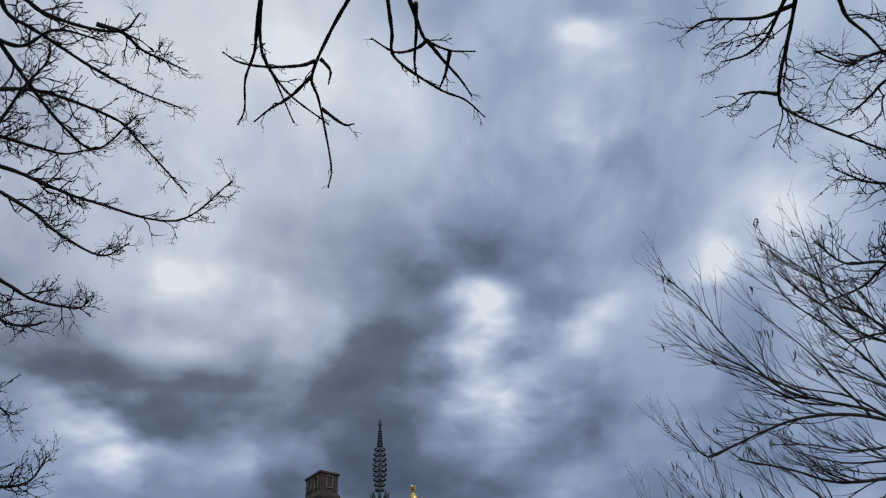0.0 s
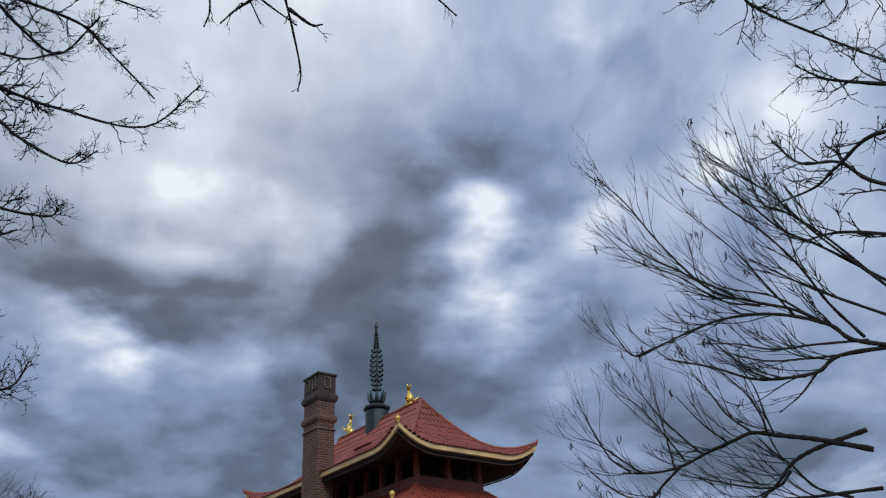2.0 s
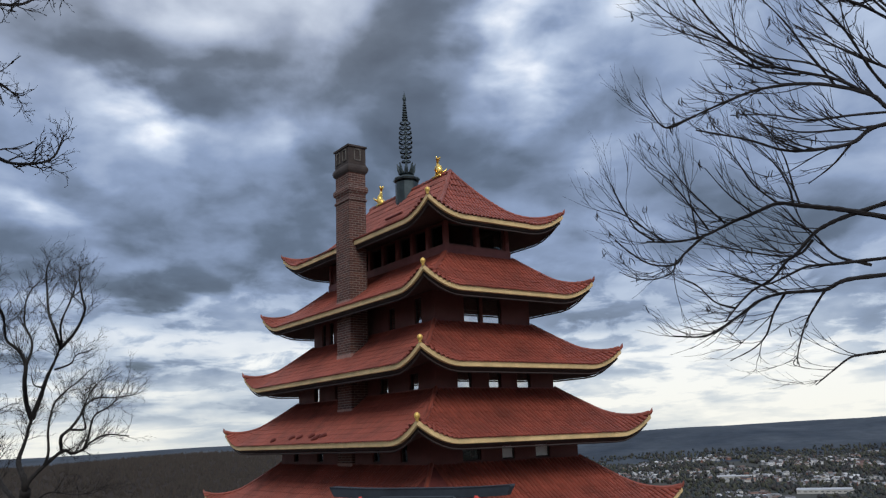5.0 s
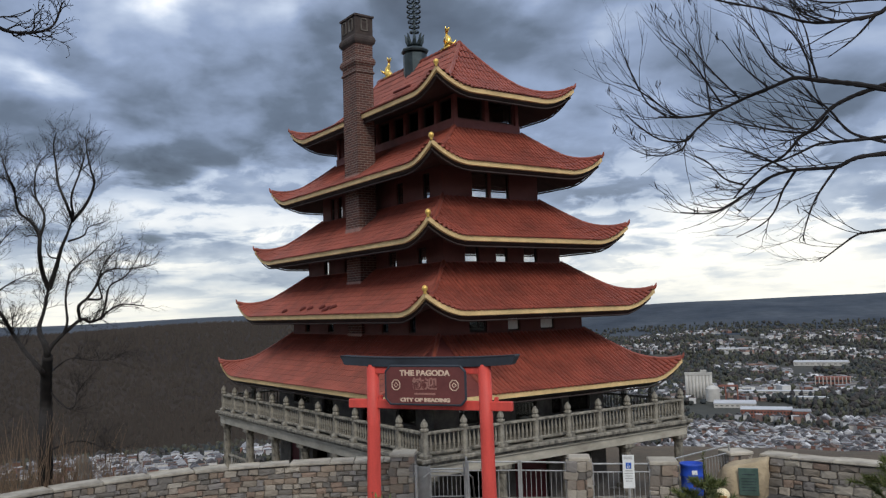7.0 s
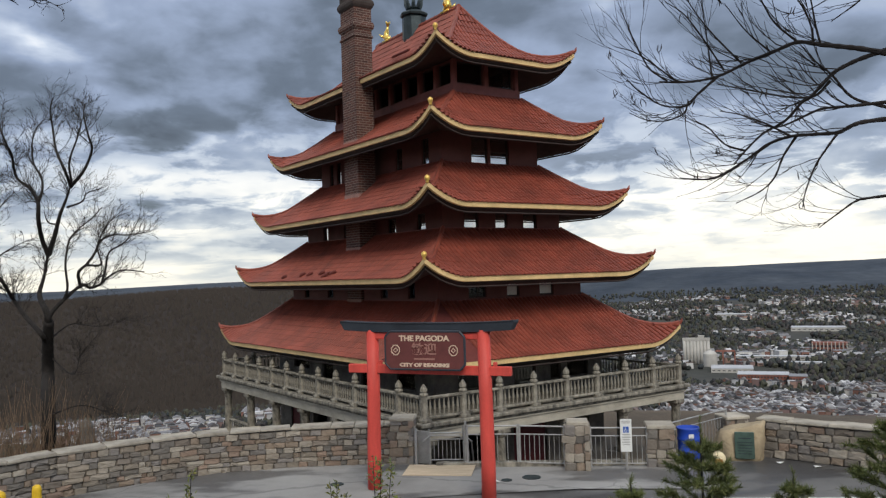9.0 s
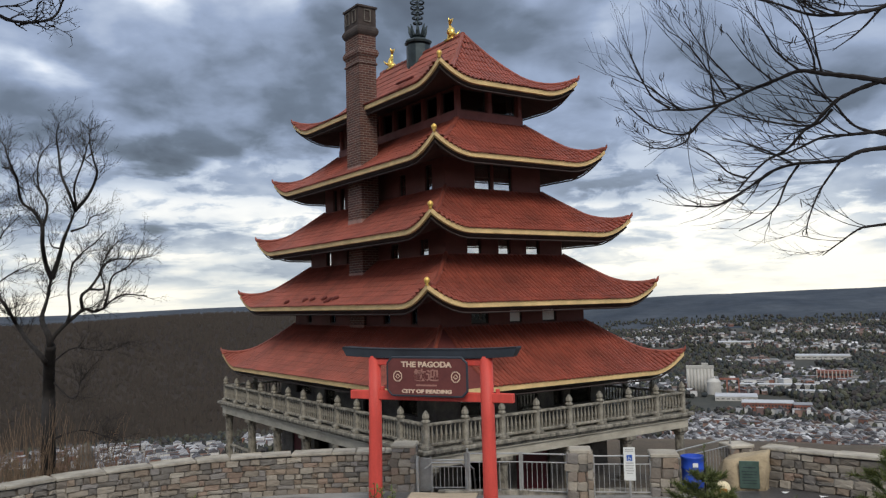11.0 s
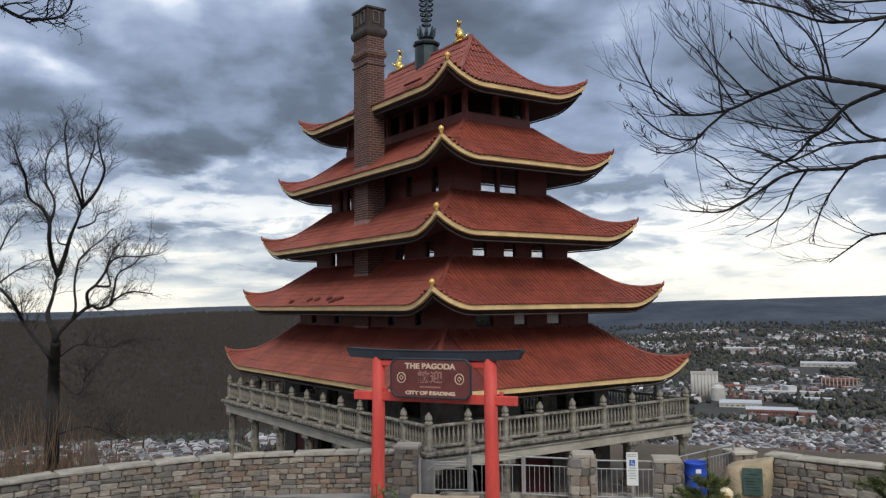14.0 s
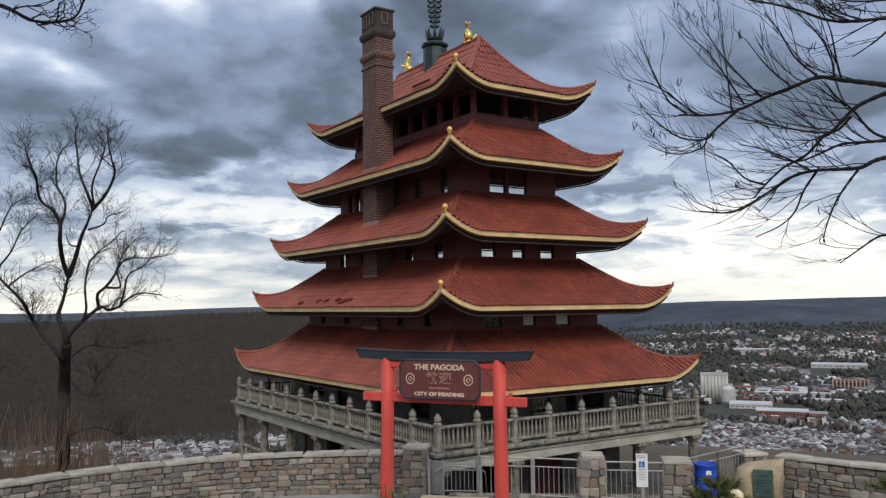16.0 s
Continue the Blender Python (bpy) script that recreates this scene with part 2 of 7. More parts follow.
def material(name, color, rough=0.7, vary=0.2, scale=4.0, fine=40.0, bump=0.2, metallic=0.0, color2=None, island=0.0,
             rand=0.0, spec=0.4, streak=None, bump_dist=0.01, fine_vary=0.12):
    """A painted or raw surface: two scales of variation, bump, random tone by piece."""
    mt = bpy.data.materials.new(name)
    mt.use_nodes = True
    nt = mt.node_tree
    link = nt.links.new
    p = nt.nodes["Principled BSDF"]
    p.inputs["Metallic"].default_value = metallic
    p.inputs["Specular IOR Level"].default_value = spec
    co = nt.nodes.new("ShaderNodeTexCoord")
    src = co.outputs["Object"]
    if streak:
        mp = nt.nodes.new("ShaderNodeMapping")
        mp.inputs["Scale"].default_value = streak
        link(src, mp.inputs["Vector"])
        src = mp.outputs[0]
    n1 = nt.nodes.new("ShaderNodeTexNoise")
    n1.inputs["Scale"].default_value, n1.inputs["Detail"].default_value = scale, 6
    n1.inputs["Roughness"].default_value = 0.6
    link(src, n1.inputs["Vector"])
    n2 = nt.nodes.new("ShaderNodeTexNoise")
    n2.inputs["Scale"].default_value, n2.inputs["Detail"].default_value = fine, 5
    link(co.outputs["Object"], n2.inputs["Vector"])
    mix = nt.nodes.new("ShaderNodeMix")
    mix.data_type = "RGBA"
    c2 = color2 or tuple(c * (1 - vary) for c in color)
    c1 = color if color2 else tuple(min(c * (1 + vary), 1) for c in color)
    mix.inputs["A"].default_value, mix.inputs["B"].default_value = (*c1, 1), (*c2, 1)
    rg = nt.nodes.new("ShaderNodeMapRange")
    rg.inputs["From Min"].default_value, rg.inputs["From Max"].default_value = 0.32, 0.68
    link(n1.outputs["Fac"], rg.inputs["Value"])
    link(rg.outputs[0], mix.inputs["Factor"])
    hsv = nt.nodes.new("ShaderNodeHueSaturation")
    link(mix.outputs["Result"], hsv.inputs["Color"])
    val = nt.nodes.new("ShaderNodeMath")
    val.operation = "MULTIPLY_ADD"
    link(n2.outputs["Fac"], val.inputs[0])
    val.inputs[1].default_value, val.inputs[2].default_value = 2 * fine_vary, 1.0 - fine_vary
    last = val.outputs[0]
    if island or rand:
        rn = nt.nodes.new("ShaderNodeNewGeometry" if island else "ShaderNodeObjectInfo")
        k = island or rand
        ma = nt.nodes.new("ShaderNodeMath")
        ma.operation = "MULTIPLY_ADD"
        link(rn.outputs["Random Per Island" if island else "Random"], ma.inputs[0])
        ma.inputs[1].default_value, ma.inputs[2].default_value = 2 * k, 1 - k
        mu = nt.nodes.new("ShaderNodeMath")
        mu.operation = "MULTIPLY"
        link(last, mu.inputs[0])
        link(ma.outputs[0], mu.inputs[1])
        last = mu.outputs[0]
    link(last, hsv.inputs["Value"])
    link(hsv.outputs[0], p.inputs["Base Color"])
    rr = nt.nodes.new("ShaderNodeMapRange")
    rr.inputs["To Min"].default_value, rr.inputs["To Max"].default_value = max(rough - 0.12, 0.03), min(rough + 0.12, 1)
    link(n1.outputs["Fac"], rr.inputs["Value"])
    link(rr.outputs[0], p.inputs["Roughness"])
    if bump:
        bp = nt.nodes.new("ShaderNodeBump")
        bp.inputs["Strength"].default_value, bp.inputs["Distance"].default_value = bump, bump_dist
        link(n2.outputs["Fac"], bp.inputs["Height"])
        link(bp.outputs[0], p.inputs["Normal"])
    return mt


def palette(name, colors, rough=0.8, rand="island", fine=30.0, bump=0.3, spread=0.1):
    """One of several colours by piece, with grain."""
    mt = material(name, (0.5, 0.5, 0.5), rough, 0.1, 5.0, fine, bump, island=spread if rand == "island" else 0.0, rand=spread if rand != "island" else 0.0)
    nt = mt.node_tree
    rn = nt.nodes.new("ShaderNodeNewGeometry" if rand == "island" else "ShaderNodeObjectInfo")
    rp = nt.nodes.new("ShaderNodeValToRGB")
    rp.color_ramp.interpolation = "CONSTANT"
    while len(rp.color_ramp.elements) < len(colors):
        rp.color_ramp.elements.new(0.5)
    for i, (e, c) in enumerate(zip(rp.color_ramp.elements, colors)):
        e.position, e.color = i / len(colors), (*c, 1)
    mlt = nt.nodes.new("ShaderNodeMath")
    mlt.operation = "FRACT"
    m2 = nt.nodes.new("ShaderNodeMath")
    m2.operation = "MULTIPLY"
    m2.inputs[1].default_value = 7.31
    nt.links.new(rn.outputs["Random Per Island" if rand == "island" else "Random"], m2.inputs[0])
    nt.links.new(m2.outputs[0], mlt.inputs[0])
    nt.links.new(mlt.outputs[0], rp.inputs[0])
    mix = next(n for n in nt.nodes if n.bl_idname == "ShaderNodeMix")
    nt.links.new(rp.outputs[0], mix.inputs["A"])
    dk = nt.nodes.new("ShaderNodeHueSaturation")
    dk.inputs["Value"].default_value = 0.8
    nt.links.new(rp.outputs[0], dk.inputs["Color"])
    nt.links.new(dk.outputs[0], mix.inputs["B"])
    return mt


def glass(name, tint=(0.9, 0.95, 0.95), mirror=0.0):
    mt = bpy.data.materials.new(name)
    mt.use_nodes = True
    nt = mt.node_tree
    nt.nodes.remove(nt.nodes["Principled BSDF"])
    out = nt.nodes["Material Output"]
    tr = nt.nodes.new("ShaderNodeBsdfTransparent")
    tr.inputs[0].default_value = (*tint, 1)
    gl = nt.nodes.new("ShaderNodeBsdfGlossy")
    gl.inputs["Roughness"].default_value = 0.03
    fr = nt.nodes.new("ShaderNodeFresnel")
    fr.inputs[0].default_value = 1.5
    mx = nt.nodes.new("ShaderNodeMixShader")
    if mirror:
        mx.inputs[0].default_value = mirror
    else:
        nt.links.new(fr.outputs[0], mx.inputs[0])
    nt.links.new(tr.outputs[0], mx.inputs[1])
    nt.links.new(gl.outputs[0], mx.inputs[2])
    nt.links.new(mx.outputs[0], out.inputs[0])
    return mt


# ---- materials ----
TILE = material("red_clay_tile", (0.235, 0.052, 0.032), 0.55, 0.3, 0.7, 25.0, 0.25, island=0.13, spec=0.5)
TILE_PIECE = material("red_clay_tile_piece", (0.235, 0.055, 0.034), 0.55, 0.25, 1.2, 25.0, 0.25, rand=0.16, spec=0.5)
DECK = material("tile_bed", (0.14, 0.032, 0.026), 0.8, 0.25, 2.0, 30.0, 0.3)
FASCIA = material("yellow_painted_fascia", (0.70, 0.50, 0.24), 0.6, 0.18, 1.5, 20.0, 0.15, fine_vary=0.2)
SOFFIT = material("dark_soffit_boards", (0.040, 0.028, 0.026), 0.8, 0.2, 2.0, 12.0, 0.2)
WALLRED = material("dark_red_painted_wall", (0.125, 0.042, 0.036), 0.7, 0.2, 1.2, 18.0, 0.2)
TRIMRED = material("faded_red_trim", (0.19, 0.062, 0.055), 0.65, 0.2, 2.0, 22.0, 0.2)
GOLD = material("gilded_metal", (0.95, 0.62, 0.16), 0.28, 0.12, 8.0, 40.0, 0.1, metallic=1.0)
GILT = material("gilt_paint", (0.80, 0.52, 0.14), 0.4, 0.12, 8.0, 40.0, 0.1, metallic=0.5)
VERDIGRIS = material("dark_green_spire_metal", (0.045, 0.062, 0.068), 0.5, 0.3, 4.0, 30.0, 0.15, metallic=0.5)
SOOT = material("sooty_chimney_top", (0.05, 0.038, 0.034), 0.85, 0.3, 3.0, 30.0, 0.4)
CONCRETE = material("weathered_concrete", (0.35, 0.325, 0.267), 0.85, 0.3, 5.5, 26.0, 0.5, color2=(0.06, 0.056, 0.047), streak=(1, 1, 0.6))
CONC_TRIM = material("pale_weathered_concrete", (0.52, 0.49, 0.41), 0.85, 0.2, 1.2, 26.0, 0.3, color2=(0.30, 0.28, 0.23), streak=(1, 1, 2.5))
RUBBLE = material("grey_rubble_masonry", (0.17, 0.155, 0.135), 0.9, 0.35, 2.2, 12.0, 0.8, bump_dist=0.03, color2=(0.07, 0.065, 0.06))
STONE_TONES = [(0.27, 0.235, 0.19), (0.33, 0.295, 0.245), (0.19, 0.172, 0.15), (0.27, 0.215, 0.165), (0.24, 0.222, 0.205), (0.37, 0.335, 0.28), (0.215, 0.185, 0.155), (0.27, 0.20, 0.155), (0.17, 0.157, 0.14)]
STONE = palette("fieldstone", STONE_TONES, 0.9, "object", 16.0, 0.7, 0.16)
STONE_JOINED = palette("fieldstone_joined", STONE_TONES, 0.9, "island", 16.0, 0.7, 0.16)
STONE_JOINT = material("stone_wall_mortar", (0.12, 0.105, 0.09), 0.95, 0.25, 3.0, 30.0, 0.6)
COPING = material("coping_stone", (0.36, 0.33, 0.275), 0.9, 0.35, 1.6, 20.0, 0.5, rand=0.1)
ASPHALT = material("worn_asphalt", (0.17, 0.167, 0.16), 0.85, 0.25, 0.5, 60.0, 0.3, color2=(0.10, 0.10, 0.10))
APRON = material("pale_asphalt_walk", (0.34, 0.335, 0.32), 0.85, 0.2, 0.35, 60.0, 0.3, color2=(0.21, 0.207, 0.20))


def damp(mt, dark=0.42, size=0.55):
    """Damp patches and hairline cracks on paving."""
    nt = mt.node_tree
    p = nt.nodes["Principled BSDF"]
    co = nt.nodes.new("ShaderNodeTexCoord")
    mp = nt.nodes.new("ShaderNodeMapping")
    mp.inputs["Scale"].default_value = (0.6, 1.5, 1)
    nt.links.new(co.outputs["Object"], mp.inputs["Vector"])
    nz = nt.nodes.new("ShaderNodeTexNoise")
    nz.inputs["Scale"].default_value, nz.inputs["Detail"].default_value, nz.inputs["Roughness"].default_value = size, 7, 0.58
    nt.links.new(mp.outputs[0], nz.inputs["Vector"])
    rg = nt.nodes.new("ShaderNodeMapRange")
    rg.inputs["From Min"].default_value, rg.inputs["From Max"].default_value = 0.50, 0.57
    nt.links.new(nz.outputs["Fac"], rg.inputs["Value"])
    vo = nt.nodes.new("ShaderNodeTexVoronoi")
    vo.feature = "DISTANCE_TO_EDGE"
    vo.inputs["Scale"].default_value = 0.2
    n3 = nt.nodes.new("ShaderNodeTexNoise")
    n3.inputs["Scale"].default_value, n3.inputs["Detail"].default_value = 2.0, 5
    nt.links.new(co.outputs["Object"], n3.inputs["Vector"])
    vm = nt.nodes.new("ShaderNodeVectorMath")
    vm.operation = "MULTIPLY_ADD"
    nt.links.new(n3.outputs["Color"], vm.inputs[0])
    vm.inputs[1].default_value = (0.6, 0.6, 0)
    nt.links.new(co.outputs["Object"], vm.inputs[2])
    nt.links.new(vm.outputs[0], vo.inputs["Vector"])
    ck = nt.nodes.new("ShaderNodeMapRange")
    ck.inputs["From Min"].default_value, ck.inputs["From Max"].default_value = 0.002, 0.008
    ck.inputs["To Min"].default_value, ck.inputs["To Max"].default_value = 0.55, 0.0
    nt.links.new(vo.outputs["Distance"], ck.inputs["Value"])
    mx = nt.nodes.new("ShaderNodeMath")
    mx.operation = "MAXIMUM"
    nt.links.new(rg.outputs[0], mx.inputs[0])
    nt.links.new(ck.outputs[0], mx.inputs[1])
    src = p.inputs["Base Color"].links[0].from_socket
    mix = nt.nodes.new("ShaderNodeMix")
    mix.data_type, mix.blend_type = "RGBA", "MULTIPLY"
    mix.inputs["B"].default_value = (dark, dark, dark * 1.03, 1)
    nt.links.new(mx.outputs[0], mix.inputs["Factor"])
    nt.links.new(src, mix.inputs["A"])
    nt.links.new(mix.outputs["Result"], p.inputs["Base Color"])
    rsrc = p.inputs["Roughness"].links[0].from_socket
    rm = nt.nodes.new("ShaderNodeMath")
    rm.operation = "MULTIPLY_ADD"
    nt.links.new(rg.outputs[0], rm.inputs[0])
    rm.inputs[1].default_value = -0.42
    nt.links.new(rsrc, rm.inputs[2])
    nt.links.new(rm.outputs[0], p.inputs["Roughness"])


damp(ASPHALT, 0.5, 0.5)
damp(APRON, 0.45, 0.4)
LINE = material("white_road_paint", (0.62, 0.62, 0.58), 0.7, 0.25, 6.0, 40.0, 0.1)
TORII = material("vermilion_painted_wood", (0.62, 0.075, 0.058), 0.55, 0.15, 1.2, 30.0, 0.2, streak=(4, 4, 0.8))
TORII_TOP = material("blue_black_painted_beam", (0.030, 0.038, 0.050), 0.6, 0.25, 2.0, 30.0, 0.2)
SIGN = material("maroon_sign_board", (0.135, 0.038, 0.035), 0.6, 0.15, 3.0, 30.0, 0.1)
LETTER = material("cream_letter_paint", (0.66, 0.50, 0.38), 0.6, 0.1, 6.0, 40.0, 0.0)
LETTER_DIM = material("faded_letter_paint", (0.34, 0.17, 0.14), 0.6, 0.1, 6.0, 40.0, 0.0)
STEEL = material("galvanised_steel", (0.42, 0.42, 0.41), 0.45, 0.2, 4.0, 40.0, 0.1, metallic=0.55)
BARREL = material("blue_plastic_drum", (0.012, 0.060, 0.40), 0.45, 0.15, 2.0, 20.0, 0.1)
BARK = material("dark_bark", (0.016, 0.0135, 0.012), 0.9, 0.35, 3.0, 30.0, 0.8, streak=(3, 3, 0.7), bump_dist=0.02)
TWIG = material("dark_twig_bark", (0.020, 0.017, 0.017), 0.85, 0.3, 6.0, 30.0, 0.3)
LEAF = palette("evergreen_needles", [(0.095, 0.12, 0.036), (0.12, 0.15, 0.045), (0.07, 0.095, 0.03), (0.17, 0.18, 0.055)], 0.7, "island", 30, 0.1, 0.2)
LEAF_NEW = palette("spring_leaves", [(0.14, 0.17, 0.04), (0.11, 0.15, 0.05), (0.18, 0.17, 0.05)], 0.6, "island", 30, 0.1, 0.2)
GLASS = glass("window_glass")
FILM_GLASS = glass("reflective_window_glass", (0.5, 0.55, 0.55), 0.72)
WHITE_METAL = material("white_sign_metal", (0.72, 0.74, 0.72), 0.5, 0.08, 5.0, 30.0, 0.05)
BLUE_SIGN = material("blue_sign_paint", (0.02, 0.10, 0.42), 0.5, 0.08, 5.0, 30.0, 0.05)
YELLOW = material("yellow_painted_steel", (0.78, 0.50, 0.03), 0.5, 0.12, 5.0, 30.0, 0.1)
BOULDER = material("tan_boulder", (0.36, 0.29, 0.19), 0.9, 0.3, 2.0, 14.0, 0.8, bump_dist=0.03)
PLAQUE = material("green_bronze_plaque", (0.075, 0.125, 0.105), 0.5, 0.25, 4.0, 30.0, 0.2, metallic=0.4)
PLYWOOD = material("tan_plywood", (0.52, 0.42, 0.30), 0.75, 0.12, 2.0, 20.0, 0.1, streak=(1, 6, 6))
DARKDOOR = material("dark_red_door", (0.10, 0.012, 0.016), 0.6, 0.15, 2.0, 20.0, 0.1)

# ---- ground: hilltop, plaza, valley floor, wooded ridge, far hills, in one sheet ----


def smooth(a, b, x):
    t = min(max((x - a) / (b - a), 0.0), 1.0)
    return t * t * (3 - 2 * t)


WALL_LINE = [(-40, -6), (-14, 12.5), (-11.5, 15.8), (-9.9, 17.75), (-8.94, 18.78), (-7.46, 19.86), (-5.65, 20.75), (-4.0, 21.13),
             (-1.2, 21.2), (0.0, 20.6), (6.3, 20.6), (8.0, 20.7), (9.4, 19.3), (11.2, 17.6), (14, 14.0), (40, -6)]


def edge_y(x):
    for (x0, y0), (x1, y1) in zip(WALL_LINE, WALL_LINE[1:]):
        if x <= x1:
            return y0 + (y1 - y0) * (x - x0) / (x1 - x0)
    return -20.0


def ground_z(x, y):
    r = math.hypot(x, y)
    a = math.degrees(math.atan2(x, y))
    n1 = noise.noise(Vector((x * 0.002, y * 0.002, 0.3)))
    n2 = noise.noise(Vector((x * 0.0007, y * 0.0007, 5.3)))
    # valley and hills
    far = -1.7 - 0.34 * max(r - 40, 0)
    if far < -140:
        far = -140 - 14 * (1 - math.exp((far + 140) / 30))
    if r > 600:
        hill = (1 - smooth(-9, 8, a)) * smooth(-75, -50, a)
        far += hill * (138 - 20 * smooth(-14, -28, a)) * smooth(1000, 2150, r + 160 * n1) ** 0.85 * (1 + 0.10 * n2)
        # folds and side valleys of the wooded slope
        far += hill * 26 * noise.noise(Vector((x * 0.0042, y * 0.0030, 2.2))) * smooth(1050, 1400, r) * (1 - smooth(1700, 2100, r))
        ridge = 116 + 34 * smooth(6, 34, a) + 22 * n2 + 8 * n1 + 14 * noise.noise(Vector((x * 0.0013, y * 0.0013, 9.1)))
        far += (1 - 0.85 * hill) * ridge * smooth(3300, 4650, r + 120 * n1)
        far += (1 - hill) * 40 * smooth(1900, 3000, r + 300 * n1) * smooth(2, 20, a)
    if abs(a) > 80:
        far = max(far, -60.0)
    if y < -4 or (abs(x) > 30 and y < 5):
        top = 3.2 + 0.06 * max(-y, 0)
        far = far + (top - far) * smooth(5, -6, y) * (1 - smooth(200, 600, r)) if r < 600 else far
    # hilltop
    if r < 70:
        bank = 3.2 * (1 - smooth(2.5, 12.5, y + 0.03 * x * x)) - 0.05
        over = smooth(0.25, 0.75, y - edge_y(x))
        low = far if r > 40 else -1.7 + 0.0 * x
        if x < -2:
            low = min(low, -0.55 - 0.30 * max(y - edge_y(x) - 1.5, 0))
        near = bank + (low - bank) * over
        near += 0.05 * noise.noise(Vector((x * 0.9, y * 0.9, 0))) * (0.2 if 11 < y < 21 else 1.0)
        return near
    return far


def build_ground():
    radii = [0.0] + [0.8 * i for i in range(1, 40)]
    while radii[-1] < 4900:
        radii.append(radii[-1] * 1.055)
    azs = []
    a = -180.0
    while a < 180:
        azs.append(a)
        a += 0.75 if -40 <= a < 40 else 5.0
    sh = Shape()
    vs, fs = [(0, 0, ground_z(0, 0))], []
    for r in radii[1:]:
        for a in azs:
            x, y = r * math.sin(radians(a)), r * math.cos(radians(a))
            vs.append((x, y, ground_z(x, y)))
    n = len(azs)
    for k in range(n):
        fs.append((0, 1 + (k + 1) % n, 1 + k))
    for i in range(len(radii) - 2):
        for k in range(n):
            j = (k + 1) % n
            fs.append((1 + i * n + k, 1 + i * n + j, 1 + (i + 1) * n + j, 1 + (i + 1) * n + k))
    sh.add(vs, fs)
    hilltop = material("leaf_litter_slope", (0.12, 0.088, 0.060), 0.95, 0.3, 0.35, 6.0, 0.6, color2=(0.070, 0.058, 0.042), bump_dist=0.05, fine_vary=0.3)
    valley = material("valley_floor", (0.058, 0.055, 0.045), 0.95, 0.3, 0.010, 0.12, 0.4, color2=(0.036, 0.040, 0.034), bump_dist=1.0, fine_vary=0.35)
    wooded = material("bare_woodland_floor", (0.049, 0.041, 0.036), 0.95, 0.3, 0.0045, 0.10, 0.0, color2=(0.036, 0.031, 0.029), spec=0.05, fine_vary=0.25)
    # haze over the far hills is put into this bluish base colour
    distant = material("haze_blue_distant_woodland", (0.026, 0.037, 0.054), 0.95, 0.3, 0.0035, 0.02, 0.6, color2=(0.066, 0.080, 0.098), spec=0.2, bump_dist=5.0, fine_vary=0.4)
    for i, f in enumerate(fs):
        x = sum(vs[q][0] for q in f) / len(f)
        y = sum(vs[q][1] for q in f) / len(f)
        r, a = math.hypot(x, y), math.degrees(math.atan2(x, y))
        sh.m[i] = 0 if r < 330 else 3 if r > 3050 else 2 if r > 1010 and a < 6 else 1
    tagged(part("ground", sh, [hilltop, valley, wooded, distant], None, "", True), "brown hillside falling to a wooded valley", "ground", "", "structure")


build_ground()

plaza = Shape()
front = [(x, edge_y(x)) for x in (-11.5, -9.9, -8.94, -7.46, -5.65, -4.0, -1.2, 0.0, 3.0, 6.3, 8.0, 9.4, 11.2)]
cells = len(front)
vs, fs = [], []
for i, (x, y) in enumerate(front):
    for k in range(9):
        t = k / 8
        vs.append((x * (1 + 0.15 * t), y + 0.12 + (11.2 - y) * t, 0.012 * math.sin(x * 1.7) * math.sin(6 * t)))
for i in range(cells - 1):
    for k in range(8):
        fs.append((i * 9 + k, i * 9 + k + 1, i * 9 + 10 + k, i * 9 + 9 + k))
plaza.add(vs, fs)
tagged(part("plaza", plaza, ASPHALT, None, "", True), "worn grey asphalt plaza with damp stains", "paving", "", "structure")
# ---- pagoda ----
TURN = radians(34.6)
PAGODA = Matrix.Translation((-0.68, 31.0, 0)) @ Matrix.Rotation(TURN, 4, "Z")
pagoda = thing("pagoda", "five-roofed red pagoda with curved tiled eaves and brick chimney", "building", PAGODA)

# eave half-lengths (y, x), eave height, top half-lengths, top height, profile power
ROOFS = [
    (5.44, 2.91, 11.87, 2.76, 0.03, 14.29, 1.75),
    (6.01, 3.56, 9.38, 4.24, 1.42, 10.84, 1.22),
    (6.54, 4.11, 6.98, 4.33, 2.04, 8.50, 1.22),
    (7.10, 4.66, 4.77, 4.88, 2.46, 6.28, 1.22),
    (7.64, 5.24, 2.40, 5.28, 3.00, 4.00, 1.22),
]
LIFT, REACH = 0.54, 1.45


def roof_face(spec, side):
    """A function from (s, v) to the point on one face: s along the eave in metres, v from the eave (0) to the top (1)."""
    A, B, z0, ta, tb, z1, pw = spec
    if side in (0, 2):
        half, out, thalf, tout = B, A, tb, ta
    else:
        half, out, thalf, tout = A, B, ta, tb
    sg = -1 if side in (0, 1) else 1

    def at(s, v, up=0.0):
        hv = half + (thalf - half) * v
        s = max(-hv, min(hv, s))
        d = max(hv - abs(s), 0.0)
        lift = LIFT * max(0.0, 1 - d / REACH) ** 1.9 * max(0.0, 1 - v * 1.9) ** 1.6
        z = z0 + (z1 - z0) * v ** pw + lift + up
        o = out + (tout - out) * v
        return Vector((s, sg * o, z)) if side in (0, 2) else Vector((sg * o, s, z))
    return at, half, thalf, out, tout


